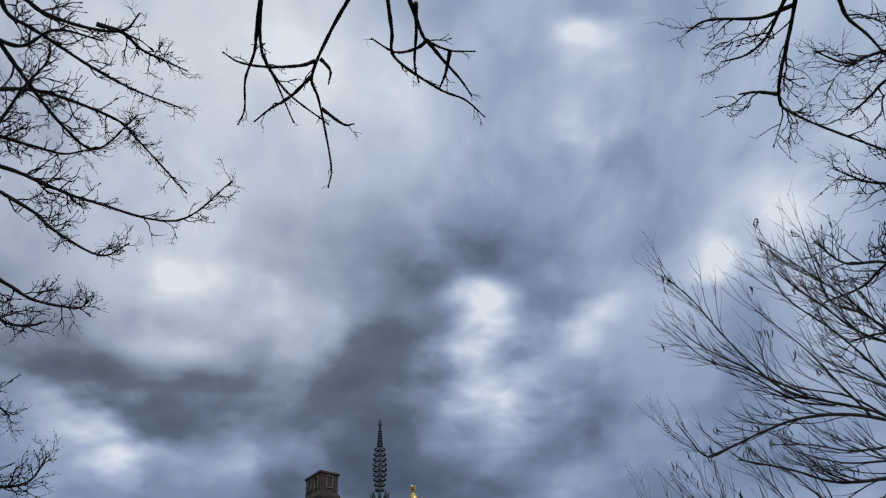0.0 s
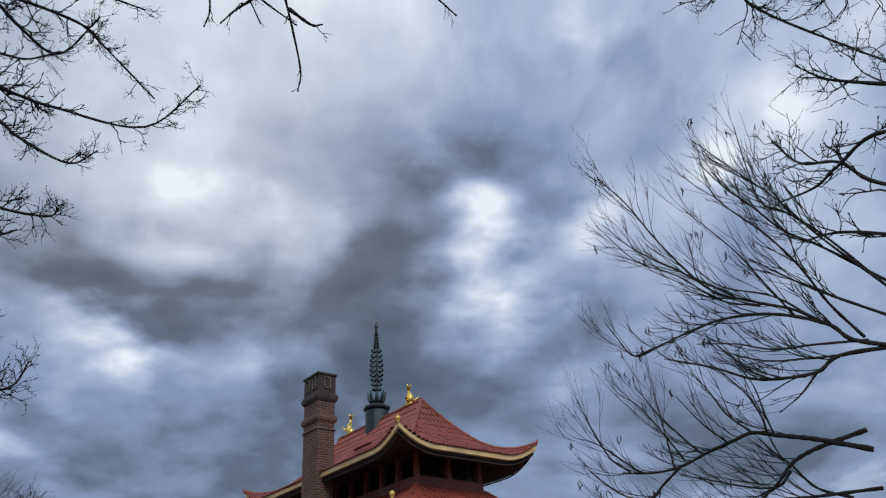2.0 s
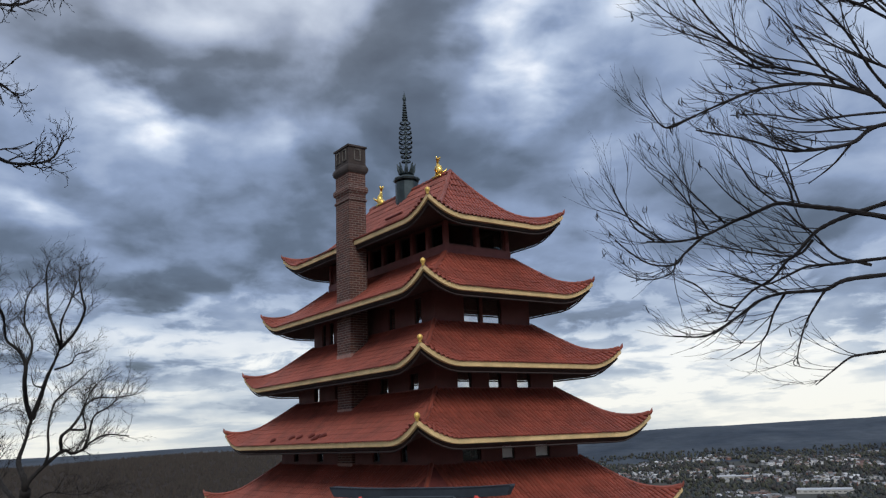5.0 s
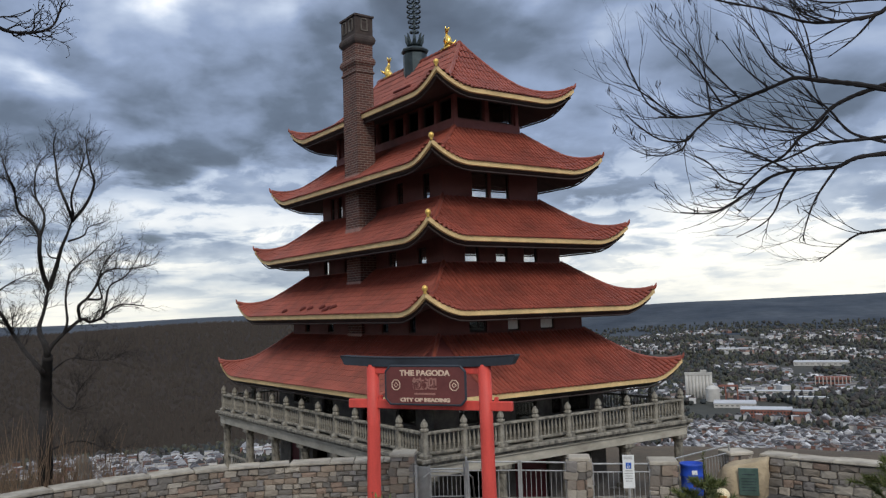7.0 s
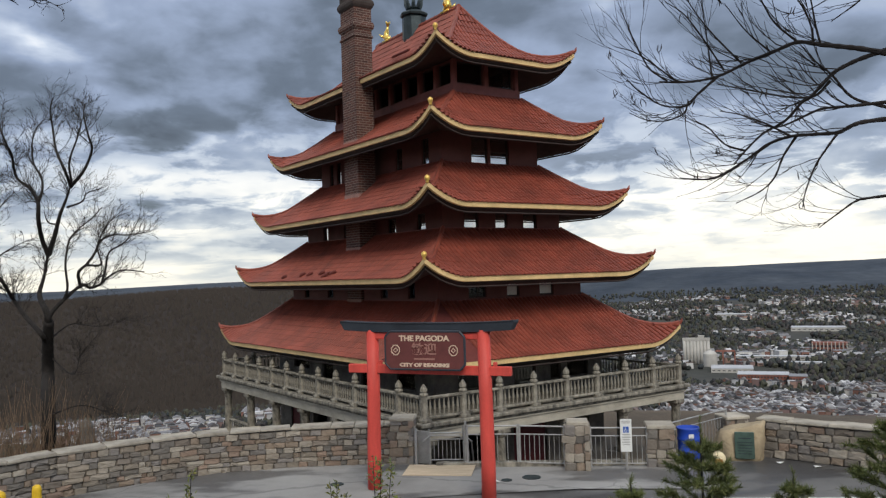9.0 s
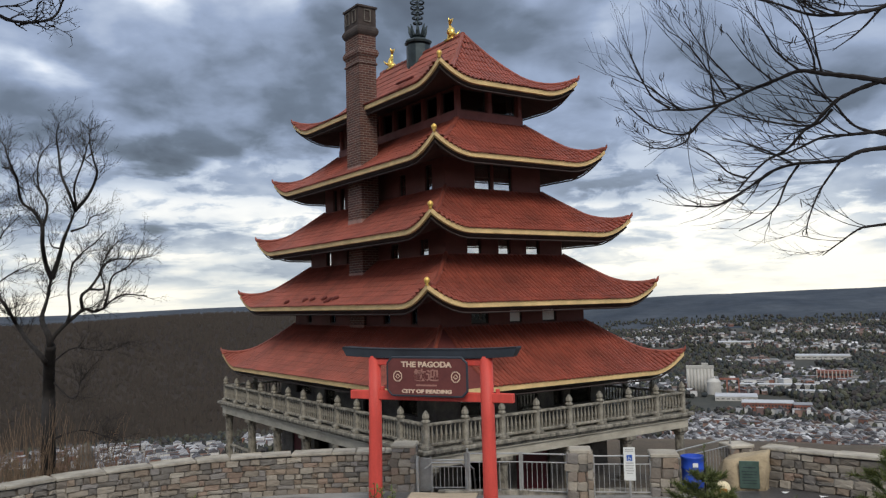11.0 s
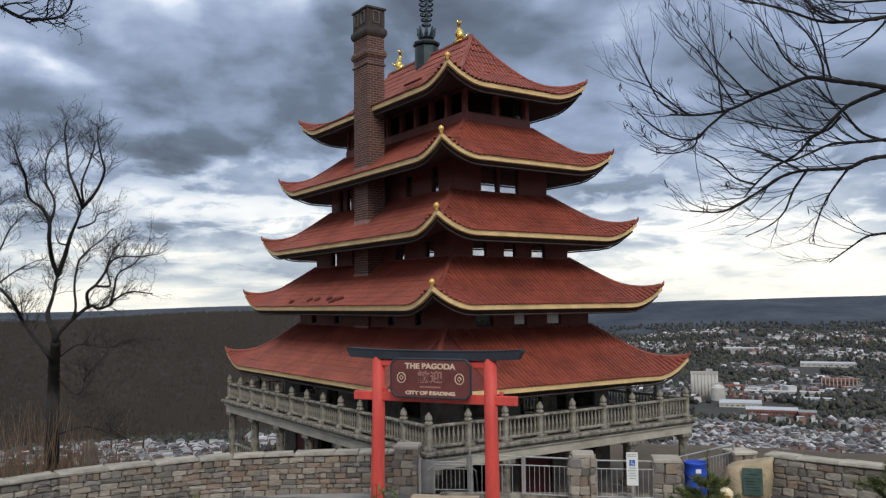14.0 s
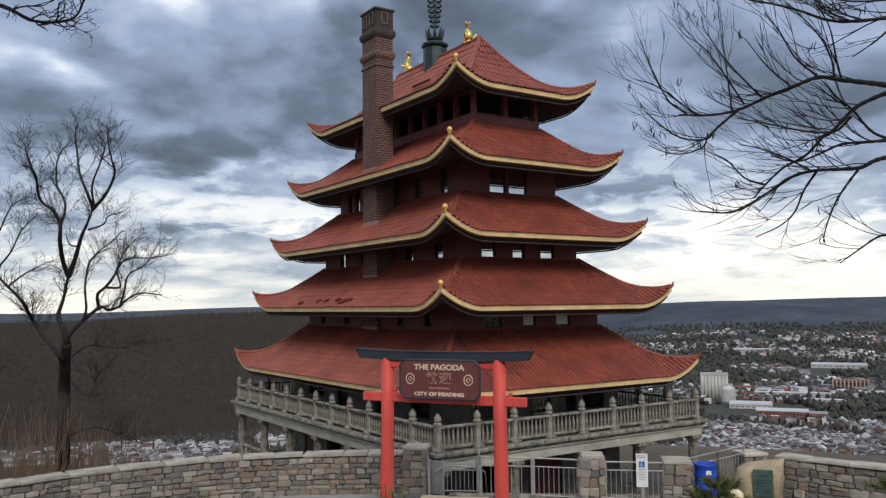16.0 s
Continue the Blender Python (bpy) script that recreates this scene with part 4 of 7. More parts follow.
BRICKWORK = brick_material()
CX, CY, CW, CD = -2.75, -0.15, 0.70, 1.02
shaft = Shape().box((CX, CY, 7.8), (CW, CD, 14.6))
chimney = part("chimney", shaft, BRICKWORK, pagoda, "tall square brick chimney")
for z, h, k in ((14.66, 0.34, 0.09), (13.86, 0.30, 0.08), (13.46, 0.10, 0.045)):
    b = Shape()
    prof = [(0, 0.02), (0.25, k * 0.8), (0.5, k), (0.75, k * 0.8), (1, 0.02)]
    vs, fs = [], []
    for t, e in prof:
        for sx, sy in ((-1, -1), (1, -1), (1, 1), (-1, 1)):
            vs.append((CX + sx * (CW / 2 + e), CY + sy * (CD / 2 + e), z - h / 2 + h * t))
    for r in range(4):
        for q in range(4):
            fs.append((r * 4 + q, r * 4 + (q + 1) % 4, r * 4 + 4 + (q + 1) % 4, r * 4 + 4 + q))
    fs += [(3, 2, 1, 0), (16, 17, 18, 19)]
    b.add(vs, fs)
    part("band", b, SOOT if z > 14 else BRICKWORK, chimney, "corbelled brick band")
cap = Shape().box((CX, CY, 15.14), (CW + 0.03, CD + 0.03, 0.72))
cap.box((CX, CY, 15.53), (CW + 0.12, CD + 0.12, 0.07))
part("cap", cap, SOOT, chimney, "sooty chimney cap with flue openings")
for sx, sy, fy in ((-1, 0, -0.24), (-1, 0, 0.24), (0, -1, 0.0)):
    fr = Shape()
    w, h = 0.24, 0.42
    for a, b, c, d in ((-w / 2, 0, 0.03, h), (w / 2, 0, 0.03, h), (0, -h / 2, w, 0.03), (0, h / 2, w, 0.03)):
        if sx:
            fr.box((CX - CW / 2 - 0.035, CY + fy + a, 15.2 + b), (0.03, c, d))
        else:
            fr.box((CX + a, CY - CD / 2 - 0.035, 15.2 + b), (c, 0.03, d))
    part("flue_frame", fr, RUBBLE, chimney, "dull flue opening frame")
for z in (9.55, 7.62, 5.72, 3.88):
    fl = Shape().box((CX, CY, z + 0.06), (CW + 0.05, CD + 0.05, 0.26), taper=0.97)
    part("flashing", fl, material("flashing_%d" % round(z), (0.30, 0.17, 0.14), 0.7, 0.2, 4, 30, 0.1), chimney, "pale red flashing skirt")

# spire
SPX, SPY = 0.0, 0.2
base = Shape().lathe((SPX, SPY, 13.75), [(0.47, 0), (0.47, 0.98), (0.40, 1.06), (0.52, 1.07), (0.55, 1.14), (0.50, 1.2), (0.30, 1.28), (0.16, 1.34), (0.10, 1.42)], 8)
spire = part("spire", base, VERDIGRIS, pagoda, "dark green metal spire with stacked rings")
part("mast", Shape().tube([(SPX, SPY, 15.0), (SPX, SPY, 18.2)], [0.045, 0.02], 8), VERDIGRIS, spire)
for k in range(8):
    a = k * math.pi / 4 + 0.2
    ca, sa = math.cos(a), math.sin(a)
    pet = Shape().tube([(SPX + ca * r, SPY + sa * r, z) for r, z in ((0.10, 15.08), (0.24, 15.16), (0.30, 15.30), (0.33, 15.48), (0.38, 15.56))], [0.06, 0.085, 0.07, 0.04, 0.01], 6)
    part("petal", pet, VERDIGRIS, spire)


def ring(z, r, w):
    sh = Shape()
    n = 24
    prof = ((r - w, 0.0), (r, -0.02), (r, 0.02), (r - w, 0.035))
    vs, fs = [], []
    for k in range(n):
        a = 2 * math.pi * k / n
        for q, h in prof:
            vs.append((SPX + q * math.cos(a), SPY + q * math.sin(a), z + h))
    for k in range(n):
        j = (k + 1) % n
        for q in range(4):
            p2 = (q + 1) % 4
            fs.append((k * 4 + q, j * 4 + q, j * 4 + p2, k * 4 + p2))
    sh.add(vs, fs)
    sh.box((SPX, SPY, z), (2 * r - w, 0.025, 0.02))
    sh.box((SPX, SPY, z), (0.025, 2 * r - w, 0.02))
    part("ring", sh, VERDIGRIS, spire)


for k in range(9):
    ring(15.66 + k * 0.205, (0.19, 0.22, 0.25, 0.275, 0.285, 0.28, 0.265, 0.245, 0.22)[k], 0.055)
for k in range(7):
    ring(17.46 + k * 0.105, 0.125 - 0.008 * k, 0.035)
part("tip", Shape().lathe((SPX, SPY, 18.16), [(0.03, 0), (0.07, 0.03), (0.03, 0.07), (0.06, 0.12), (0.085, 0.2), (0.06, 0.3), (0.02, 0.42), (0.004, 0.54)], 10), VERDIGRIS, spire, "", True)

# ridge cap and the two gilded fish
ridge = Shape()
for k in range(20):
    y = -2.78 + k * 0.292
    ridge.tube([(0, y, 14.340 + 0.02 * abs(y) / 3), (0, y + 0.29, 14.325 + 0.02 * abs(y) / 3)], [0.105, 0.09], 8)
part("ridge_cap", ridge, TILE, pagoda, "row of red ridge tiles")
for y0, sg in ((-1.98, -1), (2.18, 1)):
    fish = Shape()
    ctr = [(0, y0 - sg * 0.16, 14.450), (0, y0 - sg * 0.02, 14.470), (0, y0 + sg * 0.12, 14.570), (0, y0 + sg * 0.10, 14.730), (0, y0 + sg * 0.0, 14.870), (0, y0 - sg * 0.02, 14.990)]
    fish.tube(ctr, [0.05, 0.13, 0.15, 0.11, 0.06, 0.035], 8)
    for dx, dy, dz in ((0.10, -0.06, 0.30), (-0.10, -0.06, 0.28), (0.0, 0.10, 0.26), (0.0, -0.14, 0.24)):
        fish.tube([(0, y0 - sg * 0.02, 14.950), (dx * 0.6, y0 + dy * 0.5, 14.950 + dz * 0.6), (dx, y0 + dy, 14.950 + dz * 0.8)], [0.035, 0.045, 0.008], 5)
    for sx in (-1, 1):
        fish.tube([(sx * 0.08, y0 + sg * 0.06, 14.530), (sx * 0.22, y0 + sg * 0.14, 14.590), (sx * 0.26, y0 + sg * 0.24, 14.710)], [0.05, 0.045, 0.01], 5)
    fish.box((0, y0, 14.390), (0.22, 0.5, 0.08))
    part("ridge_ornament", fish, GOLD, pagoda, "gilded upturned fish ornament", True)
# snow bar on the top roof
part("snow_bar", Shape().tube([(-1.35, -0.35, 12.95), (-1.35, -1.5, 12.95)], 0.05, 6), DECK, pagoda)

# trims: sill band under the top gallery and its posts
for i, (A, B, z0, z1) in enumerate(WALLS[:4]):
    h = 0.30 if i == 0 else 0.12
    e = 0.10 if i == 0 else 0.04
    band = Shape()
    for ax, off, half in (("x", A, B), ("x", -A, B), ("y", B, A), ("y", -B, A)):
        s = math.copysign(e / 2 + 0.003, off)
        zc = z0 + h / 2 + (0.17 if i == 0 else 0.02)
        if ax == "x":
            band.box((0, off + s, zc), (2 * half + 2 * e + 0.006, e, h))
        else:
            band.box((off + s, 0, zc), (e, 2 * half, h))
    part("sill_band", band, TRIMRED, pagoda, "faded red sill band")
A, B, z0, z1 = WALLS[0]
for x, y in [(-B, -A), (B, -A), (-B, A), (B, A)] + [(-B, -3.98 + k * 1.0 - 0.12) for k in range(1, 8)] + [(0.0, -A)]:
    part("gallery_post", Shape().bevel_box((x, y, 11.55), (0.17, 0.17, 0.9), 0.02), TRIMRED, pagoda)

# balcony
BA, BB, TOP, BOT = 7.61, 5.14, 0.92, 0.42
slab = Shape()
slab.bevel_box((0, 0, 0.875), (2 * BB + 0.56, 2 * BA + 0.56, 0.11), 0.02)
slab.bevel_box((0, 0, 0.79), (2 * BB + 0.40, 2 * BA + 0.40, 0.07), 0.02)
balcony = part("balcony", slab, CONCRETE, pagoda, "weathered concrete balcony slab")
for ax, off, half in (("x", BA, BB), ("x", -BA, BB), ("y", BB, BA), ("y", -BB, BA)):
    bm_ = Shape()
    o = off - math.copysign(0.10, off)
    if ax == "x":
        bm_.bevel_box((0, o, 0.585), (2 * half + 0.24, 0.42, 0.33), 0.015)
        bm_.bevel_box((0, off + math.copysign(0.13, off), 0.715), (2 * half + 0.34, 0.06, 0.06), 0.01)
    else:
        bm_.bevel_box((o, 0, 0.585), (0.42, 2 * half - 0.66, 0.33), 0.015)
        bm_.bevel_box((off + math.copysign(0.13, off), 0, 0.715), (0.06, 2 * half + 0.20, 0.06), 0.01)
    part("edge_beam", bm_, CONC_TRIM, balcony, "pale moulded edge beam")
joists = Shape()
for k in range(-5, 6):
    joists.box((0, k * 1.27, 0.62), (2 * BB - 0.7, 0.16, 0.26))
part("joists", joists, SOFFIT, balcony)

post_mesh = Shape()
post_mesh.bevel_box((0, 0, 0.05), (0.30, 0.30, 0.10), 0.02)
post_mesh.lathe((0, 0, 0.10), [(0.13, 0), (0.10, 0.05), (0.095, 0.10), (0.105, 0.35), (0.095, 0.58), (0.12, 0.62), (0.12, 0.66), (0.075, 0.69), (0.105, 0.74), (0.10, 0.80), (0.06, 0.87), (0.012, 0.93)], 8)
POST = post_mesh.mesh("post", CONCRETE)
bal_mesh = Shape().lathe((0, 0, 0), [(0.036, 0), (0.038, 0.03), (0.018, 0.07), (0.036, 0.17), (0.042, 0.23), (0.032, 0.31), (0.017, 0.40), (0.034, 0.45), (0.034, 0.48)], 7)
BALUSTER = bal_mesh.mesh("baluster", CONCRETE, True)


def balustrade(ax, off, half, bays):
    rails = Shape()
    for z, h, w in ((TOP + 0.12, 0.08, 0.15), (TOP + 0.645, 0.075, 0.16)):
        if ax == "x":
            rails.bevel_box((0, off, z), (2 * half, w, h), 0.02)
        else:
            rails.bevel_box((off, 0, z), (w, 2 * half, h), 0.02)
    par = part("balustrade", rails, CONCRETE, pagoda, "weathered concrete balustrade with turned balusters")
    step = 2 * half / bays
    for k in range(bays + 1):
        if ax == "y" and k in (0, bays):
            continue
        u = -half + k * step
        po = part("post", POST, None, par)
        po.location = (u, off, TOP) if ax == "x" else (off, u, TOP)
    for k in range(bays):
        for q in range(7):
            u = -half + k * step + 0.19 + (step - 0.38) * q / 6
            bo = part("baluster", BALUSTER, None, par)
            bo.location = (u, off, TOP + 0.145) if ax == "x" else (off, u, TOP + 0.145)


balustrade("x", -BA, BB, 8)
balustrade("y", -BB, BA, 12)
balustrade("x", BA, BB, 8)
balustrade("y", BB, BA, 12)

col_mesh = Shape()
col_mesh.bevel_box((0, 0, 0.08), (0.42, 0.42, 0.16), 0.02)
col_mesh.lathe((0, 0, 0.16), [(0.17, 0), (0.155, 0.08), (0.15, 1.0), (0.145, 1.72), (0.18, 1.76), (0.20, 1.84)], 14)
col_mesh.bevel_box((0, 0, 2.06), (0.44, 0.44, 0.13), 0.02)
COLUMN = col_mesh.mesh("column", CONCRETE)
for k in range(7):
    for x in (-BB + 0.1, BB - 0.1):
        c = part("column", COLUMN, None, pagoda)
        c.location = (x, -BA + 0.1 + k * (2 * BA - 0.2) / 6, -1.70)
for k in range(1, 4):
    for y in (-BA + 0.1, BA - 0.1):
        c = part("column", COLUMN, None, pagoda)
        c.location = (-BB + 0.1 + k * (2 * BB - 0.2) / 4, y, -1.70)
# lower storey: rubble walls with doors
A, B = 5.65, 3.52
lowf = wall_face("wall", pagoda, "x", -A, -B, B, -1.75, 0.45, [(-2.6, -1.6, -1.2, 0.1), (-0.5, 0.9, -1.7, 0.15), (1.9, 2.8, -1.2, 0.1)], RUBBLE)
lows = wall_face("wall", pagoda, "y", -B, -A + 0.18, A - 0.18, -1.75, 0.45, [(-4.4, -3.2, -1.2, 0.1), (-1.4, -0.4, -1.7, 0.2), (1.4, 2.6, -1.2, 0.1), (3.8, 4.6, -1.7, 0.2)], RUBBLE)
wall_face("wall", pagoda, "x", A, -B, B, -1.75, 0.45, [], RUBBLE)
wall_face("wall", pagoda, "y", B, -A + 0.18, A - 0.18, -1.75, 0.45, [], RUBBLE)
part("door", Shape().bevel_box((0.2, -A + 0.10, -0.78), (1.36, 0.05, 1.84), 0.01), DARKDOOR, pagoda, "dark red door")
for y in (-0.9, 4.2):
    part("door", Shape().bevel_box((-B + 0.10, y, -0.75), (0.05, 0.8, 1.9), 0.01), DARKDOOR, pagoda, "dark red door")
# doors and red frames on the main storey
for a, b in ((-0.40, 0.50),):
    part("door", Shape().bevel_box(((a + b) / 2, -A + 0.14, 1.72), (b - a - 0.06, 0.04, 1.5), 0.01), SOFFIT, pagoda, "dark door under the eave")
terrace = Shape().box((0, 0, -1.86), (13.5, 18.5, 0.3))
tagged(part("terrace", terrace, CONCRETE), "grey concrete terrace under the pagoda", "terrace", "", "structure").matrix_world = PAGODA


# lower terrace railing between the columns
low = Shape()
for z, h in ((-1.58, 0.08), (-0.86, 0.09)):
    low.bevel_box((-BB + 0.1, 3.7, z), (0.14, 7.2, h), 0.02)
lower = part("lower_balustrade", low, CONCRETE, pagoda, "lower concrete balustrade between the columns")
for k in range(30):
    bo = part("baluster", BALUSTER, None, lower)
    bo.location, bo.scale = (-BB + 0.1, 0.35 + k * 0.235, -1.54), (1, 1, 1.32)

part("vent_pipe", Shape().tube([(-2.25, -0.9, 10.10), (-2.25, -1.7, 10.22), (-2.15, -1.9, 10.30)], 0.03, 6), STEEL, pagoda, "bent metal pipe on the roof")
slip_rng = random.Random(12)
at4 = roof_face(ROOFS[3], 1)[0]
for k in range(7):
    s0, v0 = slip_rng.uniform(-1.2, 3.2), slip_rng.uniform(0.03, 0.14)
    p = at4(s0, v0, 0.09)
    q = at4(s0 + slip_rng.uniform(-0.25, -0.12), v0 + 0.06, 0.13)
    part("slipped_tile", Shape().tube([p, (p + q) / 2 + Vector((0, 0, 0.02)), q], [0.05, 0.06, 0.045], 6), DECK, pagoda, "slipped roof tile")
# ---- plaza edge: fences, sign, drum, boulder, posts ----


def fence(x0, y0, x1, y1, h0, h1, gap=0.13, label="galvanised steel railing with upright bars", posts=True, low=0.12):
    L = math.hypot(x1 - x0, y1 - y0)
    m = Matrix.Translation((x0, y0, 0)) @ Matrix.Rotation(math.atan2(y1 - y0, x1 - x0), 4, "Z")
    th = thing("steel_railing", label, "railing", m, "plaza railings")
    up = h1 - h0
    for hz, r in ((1.0, 0.022), (0.80, 0.016)):
        part("rail", Shape().tube([(0, 0, h0 * hz), (L, 0, (h0 + up) * hz)], r, 6), STEEL, th)
    part("rail", Shape().tube([(0, 0, low), (L, 0, low + up)], 0.018, 6), STEEL, th)
    n = int(L / gap)
    for k in range(1, n):
        x = L * k / n
        top = (h0 + up * x / L) * 0.80
        part("bar", Shape().tube([(x, 0, low + up * x / L), (x, 0, top)], 0.009, 5), STEEL, th)
    for x, h in ((0, h0), (L, h0 + up)):
        part("post", Shape().tube([(x, 0, -0.03), (x, 0, h + 0.03)], 0.028, 8), STEEL, th)
    return th


fence(0.50, 20.55, 1.75, 20.45, 1.03, 1.02, 0.22)
fence(1.80, 20.45, 2.88, 20.25, 1.02, 1.0, 0.12)
fence(3.50, 20.10, 4.86, 20.0, 0.98, 0.96, 0.12)
fence(-0.45, 21.0, 0.42, 20.85, 0.80, 0.82, 0.10)
fence(5.55, 20.6, 7.55, 22.2, 0.93, 0.97, 0.13)
# handrail bending down the stair behind the ramp
hr = thing("stair_handrail", "bent galvanised handrail at the stair head", "railing", pose(0, 0, 0), "plaza railings")
part("rail", Shape().tube([(0.40, 20.8, 1.0), (0.40, 20.8, 0.78), (0.62, 21.1, 0.55), (0.75, 22.6, -0.9)], 0.022, 7), STEEL, hr)
part("rail", Shape().tube([(-0.62, 20.9, 0.62), (-0.42, 20.9, 0.76), (0.30, 20.8, 0.76), (0.52, 20.9, 0.55), (0.62, 22.4, -0.9)], 0.022, 7), STEEL, hr)
part("post", Shape().tube([(0.46, 20.6, -0.03), (0.46, 20.6, 1.15)], 0.03, 8), STEEL, hr)
part("post", Shape().tube([(-0.80, 20.85, -0.03), (-0.80, 20.85, 0.95)], 0.035, 8), STEEL, hr)
gp = thing("metal_panel", "grey sheet-metal gate panel folded back by the wall", "gate panel", pose(-0.62, 21.15, 0, 0, 0, -25))
part("sheet", Shape().bevel_box((0, 0, 0.42), (0.34, 0.04, 0.84), 0.01), STEEL, gp)
part("stile", Shape().tube([(0.17, 0, 0), (0.17, 0, 0.88)], 0.02, 6), STEEL, gp)

ramp = thing("plywood_ramp", "tan plywood board laid over the step", "board", pose(-0.21, 20.18, 0.035, 2.0, 0, -9))
part("sheet", Shape().bevel_box((0, 0, 0.012), (1.68, 0.92, 0.024), 0.006), PLYWOOD, ramp)
part("batten", Shape().bevel_box((0, 0.40, -0.012), (1.6, 0.08, 0.03), 0.004), PLYWOOD, ramp)


def accessible_sign():
    th = thing("parking_sign", "white parking sign with blue wheelchair square on a post", "sign", pose(4.30, 19.75, 0, 0, 0, -8))
    part("post", Shape().tube([(0, 0.03, -0.03), (0, 0.03, 1.22)], 0.03, 8), STEEL, th)
    p = part("plate", Shape().bevel_box((0, 0, 0.84), (0.27, 0.012, 0.78), 0.004), WHITE_METAL, th)
    part("square", Shape().box((0, -0.010, 0.98), (0.13, 0.006, 0.14)), BLUE_SIGN, p, "blue square")
    ic = Shape()
    ic.tube([(-0.01, -0.015, 1.03), (-0.012, -0.015, 0.975), (0.022, -0.015, 0.972), (0.034, -0.015, 0.94)], 0.008, 5)
    ic.tube([(-0.005 + 0.030 * math.cos(a), -0.015, 0.955 + 0.030 * math.sin(a)) for a in [2.2 + k * 0.5 for k in range(8)]], 0.006, 5)
    part("symbol", ic, WHITE_METAL, p, "white wheelchair symbol")
    for z, w in ((1.18, 0.20), (1.14, 0.20), (0.86, 0.18), (0.80, 0.20), (0.74, 0.16), (0.68, 0.19), (0.62, 0.15)):
        part("text_bar", Shape().box((0, -0.009, z), (w, 0.004, 0.018)), STEEL, p)


accessible_sign()

drum = thing("plastic_drum", "blue plastic drum used as a litter bin", "barrel", pose(5.98, 20.35, 0))
part("body", Shape().lathe((0, 0, 0), [(0.25, 0), (0.275, 0.03), (0.27, 0.26), (0.285, 0.28), (0.285, 0.32), (0.27, 0.34), (0.27, 0.56), (0.285, 0.58), (0.285, 0.62), (0.27, 0.64), (0.275, 0.82), (0.29, 0.84), (0.29, 0.88), (0.25, 0.88), (0.25, 0.80)], 28), BARREL, drum, "", True)
part("sticker", Shape().bevel_box((-0.02, -0.287, 0.70), (0.13, 0.012, 0.10), 0.004), WHITE_METAL, drum, "pale printed sticker")
part("sticker", Shape().bevel_box((0.03, -0.284, 0.44), (0.12, 0.012, 0.14), 0.004), TORII, drum, "red sticker")


def boulder():
    bm = bmesh.new()
    bmesh.ops.create_icosphere(bm, subdivisions=4, radius=1.0)
    for v in bm.verts:
        p = v.co.copy()
        k = 1 + 0.18 * noise.noise(p * 1.6) + 0.09 * abs(noise.noise(p * 3.4)) + 0.05 * noise.noise(p * 7)
        q = Vector((math.copysign(abs(p.x) ** 0.75, p.x), math.copysign(abs(p.y) ** 0.8, p.y), math.copysign(abs(p.z) ** 0.7, p.z))) * k
        v.co = Vector((q.x * 0.60 + 0.16 * max(q.z, 0), q.y * 0.42, min(max(q.z, -0.25), 0.82 + 0.17 * q.x) * 0.84 + 0.14))
    me = bpy.data.meshes.new("rock")
    bm.to_mesh(me)
    bm.free()
    for f in me.polygons:
        f.use_smooth = True
    me.materials.append(BOULDER)
    th = thing("memorial_boulder", "tan boulder with a green bronze plaque", "boulder", pose(7.38, 20.75, 0, 0, 0, -18))
    part("rock", me, None, th)
    pl = Shape().bevel_box((0.10, -0.47, 0.40), (0.46, 0.05, 0.66), 0.01)
    p = part("plaque", pl, PLAQUE, th, "green bronze plaque")
    part("text_bar", Shape().box((0.10, -0.498, 0.58), (0.30, 0.004, 0.03)), VERDIGRIS, p)
    for k in range(5):
        part("text_bar", Shape().box((0.10, -0.498, 0.48 - 0.07 * k), (0.34, 0.004, 0.018)), VERDIGRIS, p)


boulder()

lamp = thing("ground_light", "cream domed ground light with amber window", "light fixture", pose(6.55, 19.9, 0, 0, 0, -15) @ Matrix.Scale(0.82, 4))
CREAM = material("cream_plastic", (0.72, 0.62, 0.40), 0.5, 0.1, 5, 30, 0.05)
part("base", Shape().lathe((0, 0, 0), [(0.25, 0), (0.27, 0.03), (0.25, 0.07), (0.20, 0.08)], 20), CREAM, lamp)
part("hood", Shape().lathe((0, 0, 0.08), [(0.21, 0), (0.21, 0.16), (0.19, 0.24), (0.13, 0.31), (0.05, 0.345), (0.01, 0.35)], 20), CREAM, lamp, "", True)
part("window", Shape().bevel_box((-0.02, -0.20, 0.19), (0.24, 0.06, 0.13), 0.02), material("amber_lens", (0.35, 0.16, 0.04), 0.3, 0.2, 6, 30, 0.0), lamp, "amber brown lens")


def bollard(x, y, h, r, lab):
    th = thing("bollard", lab, "bollard", pose(x, y, 0), "yellow bollards")
    part("tube", Shape().lathe((0, 0, -0.03), [(r, 0), (r, h - 0.05), (r * 0.92, h - 0.01), (r * 0.6, h + 0.03), (0.01, h + 0.04)], 16), YELLOW, th, "", False)
    part("band", Shape().lathe((0, 0, h * 0.62), [(r + 0.006, 0), (r + 0.006, 0.05)], 16), WHITE_METAL, th)


bollard(-7.75, 15.5, 1.10, 0.085, "yellow painted steel bollard before the stone wall")
bollard(-8.50, 15.5, 1.0, 0.15, "thick yellow painted bollard before the stone wall")
bollard(-8.25, 15.2, 0.88, 0.13, "short yellow painted bollard before the stone wall")

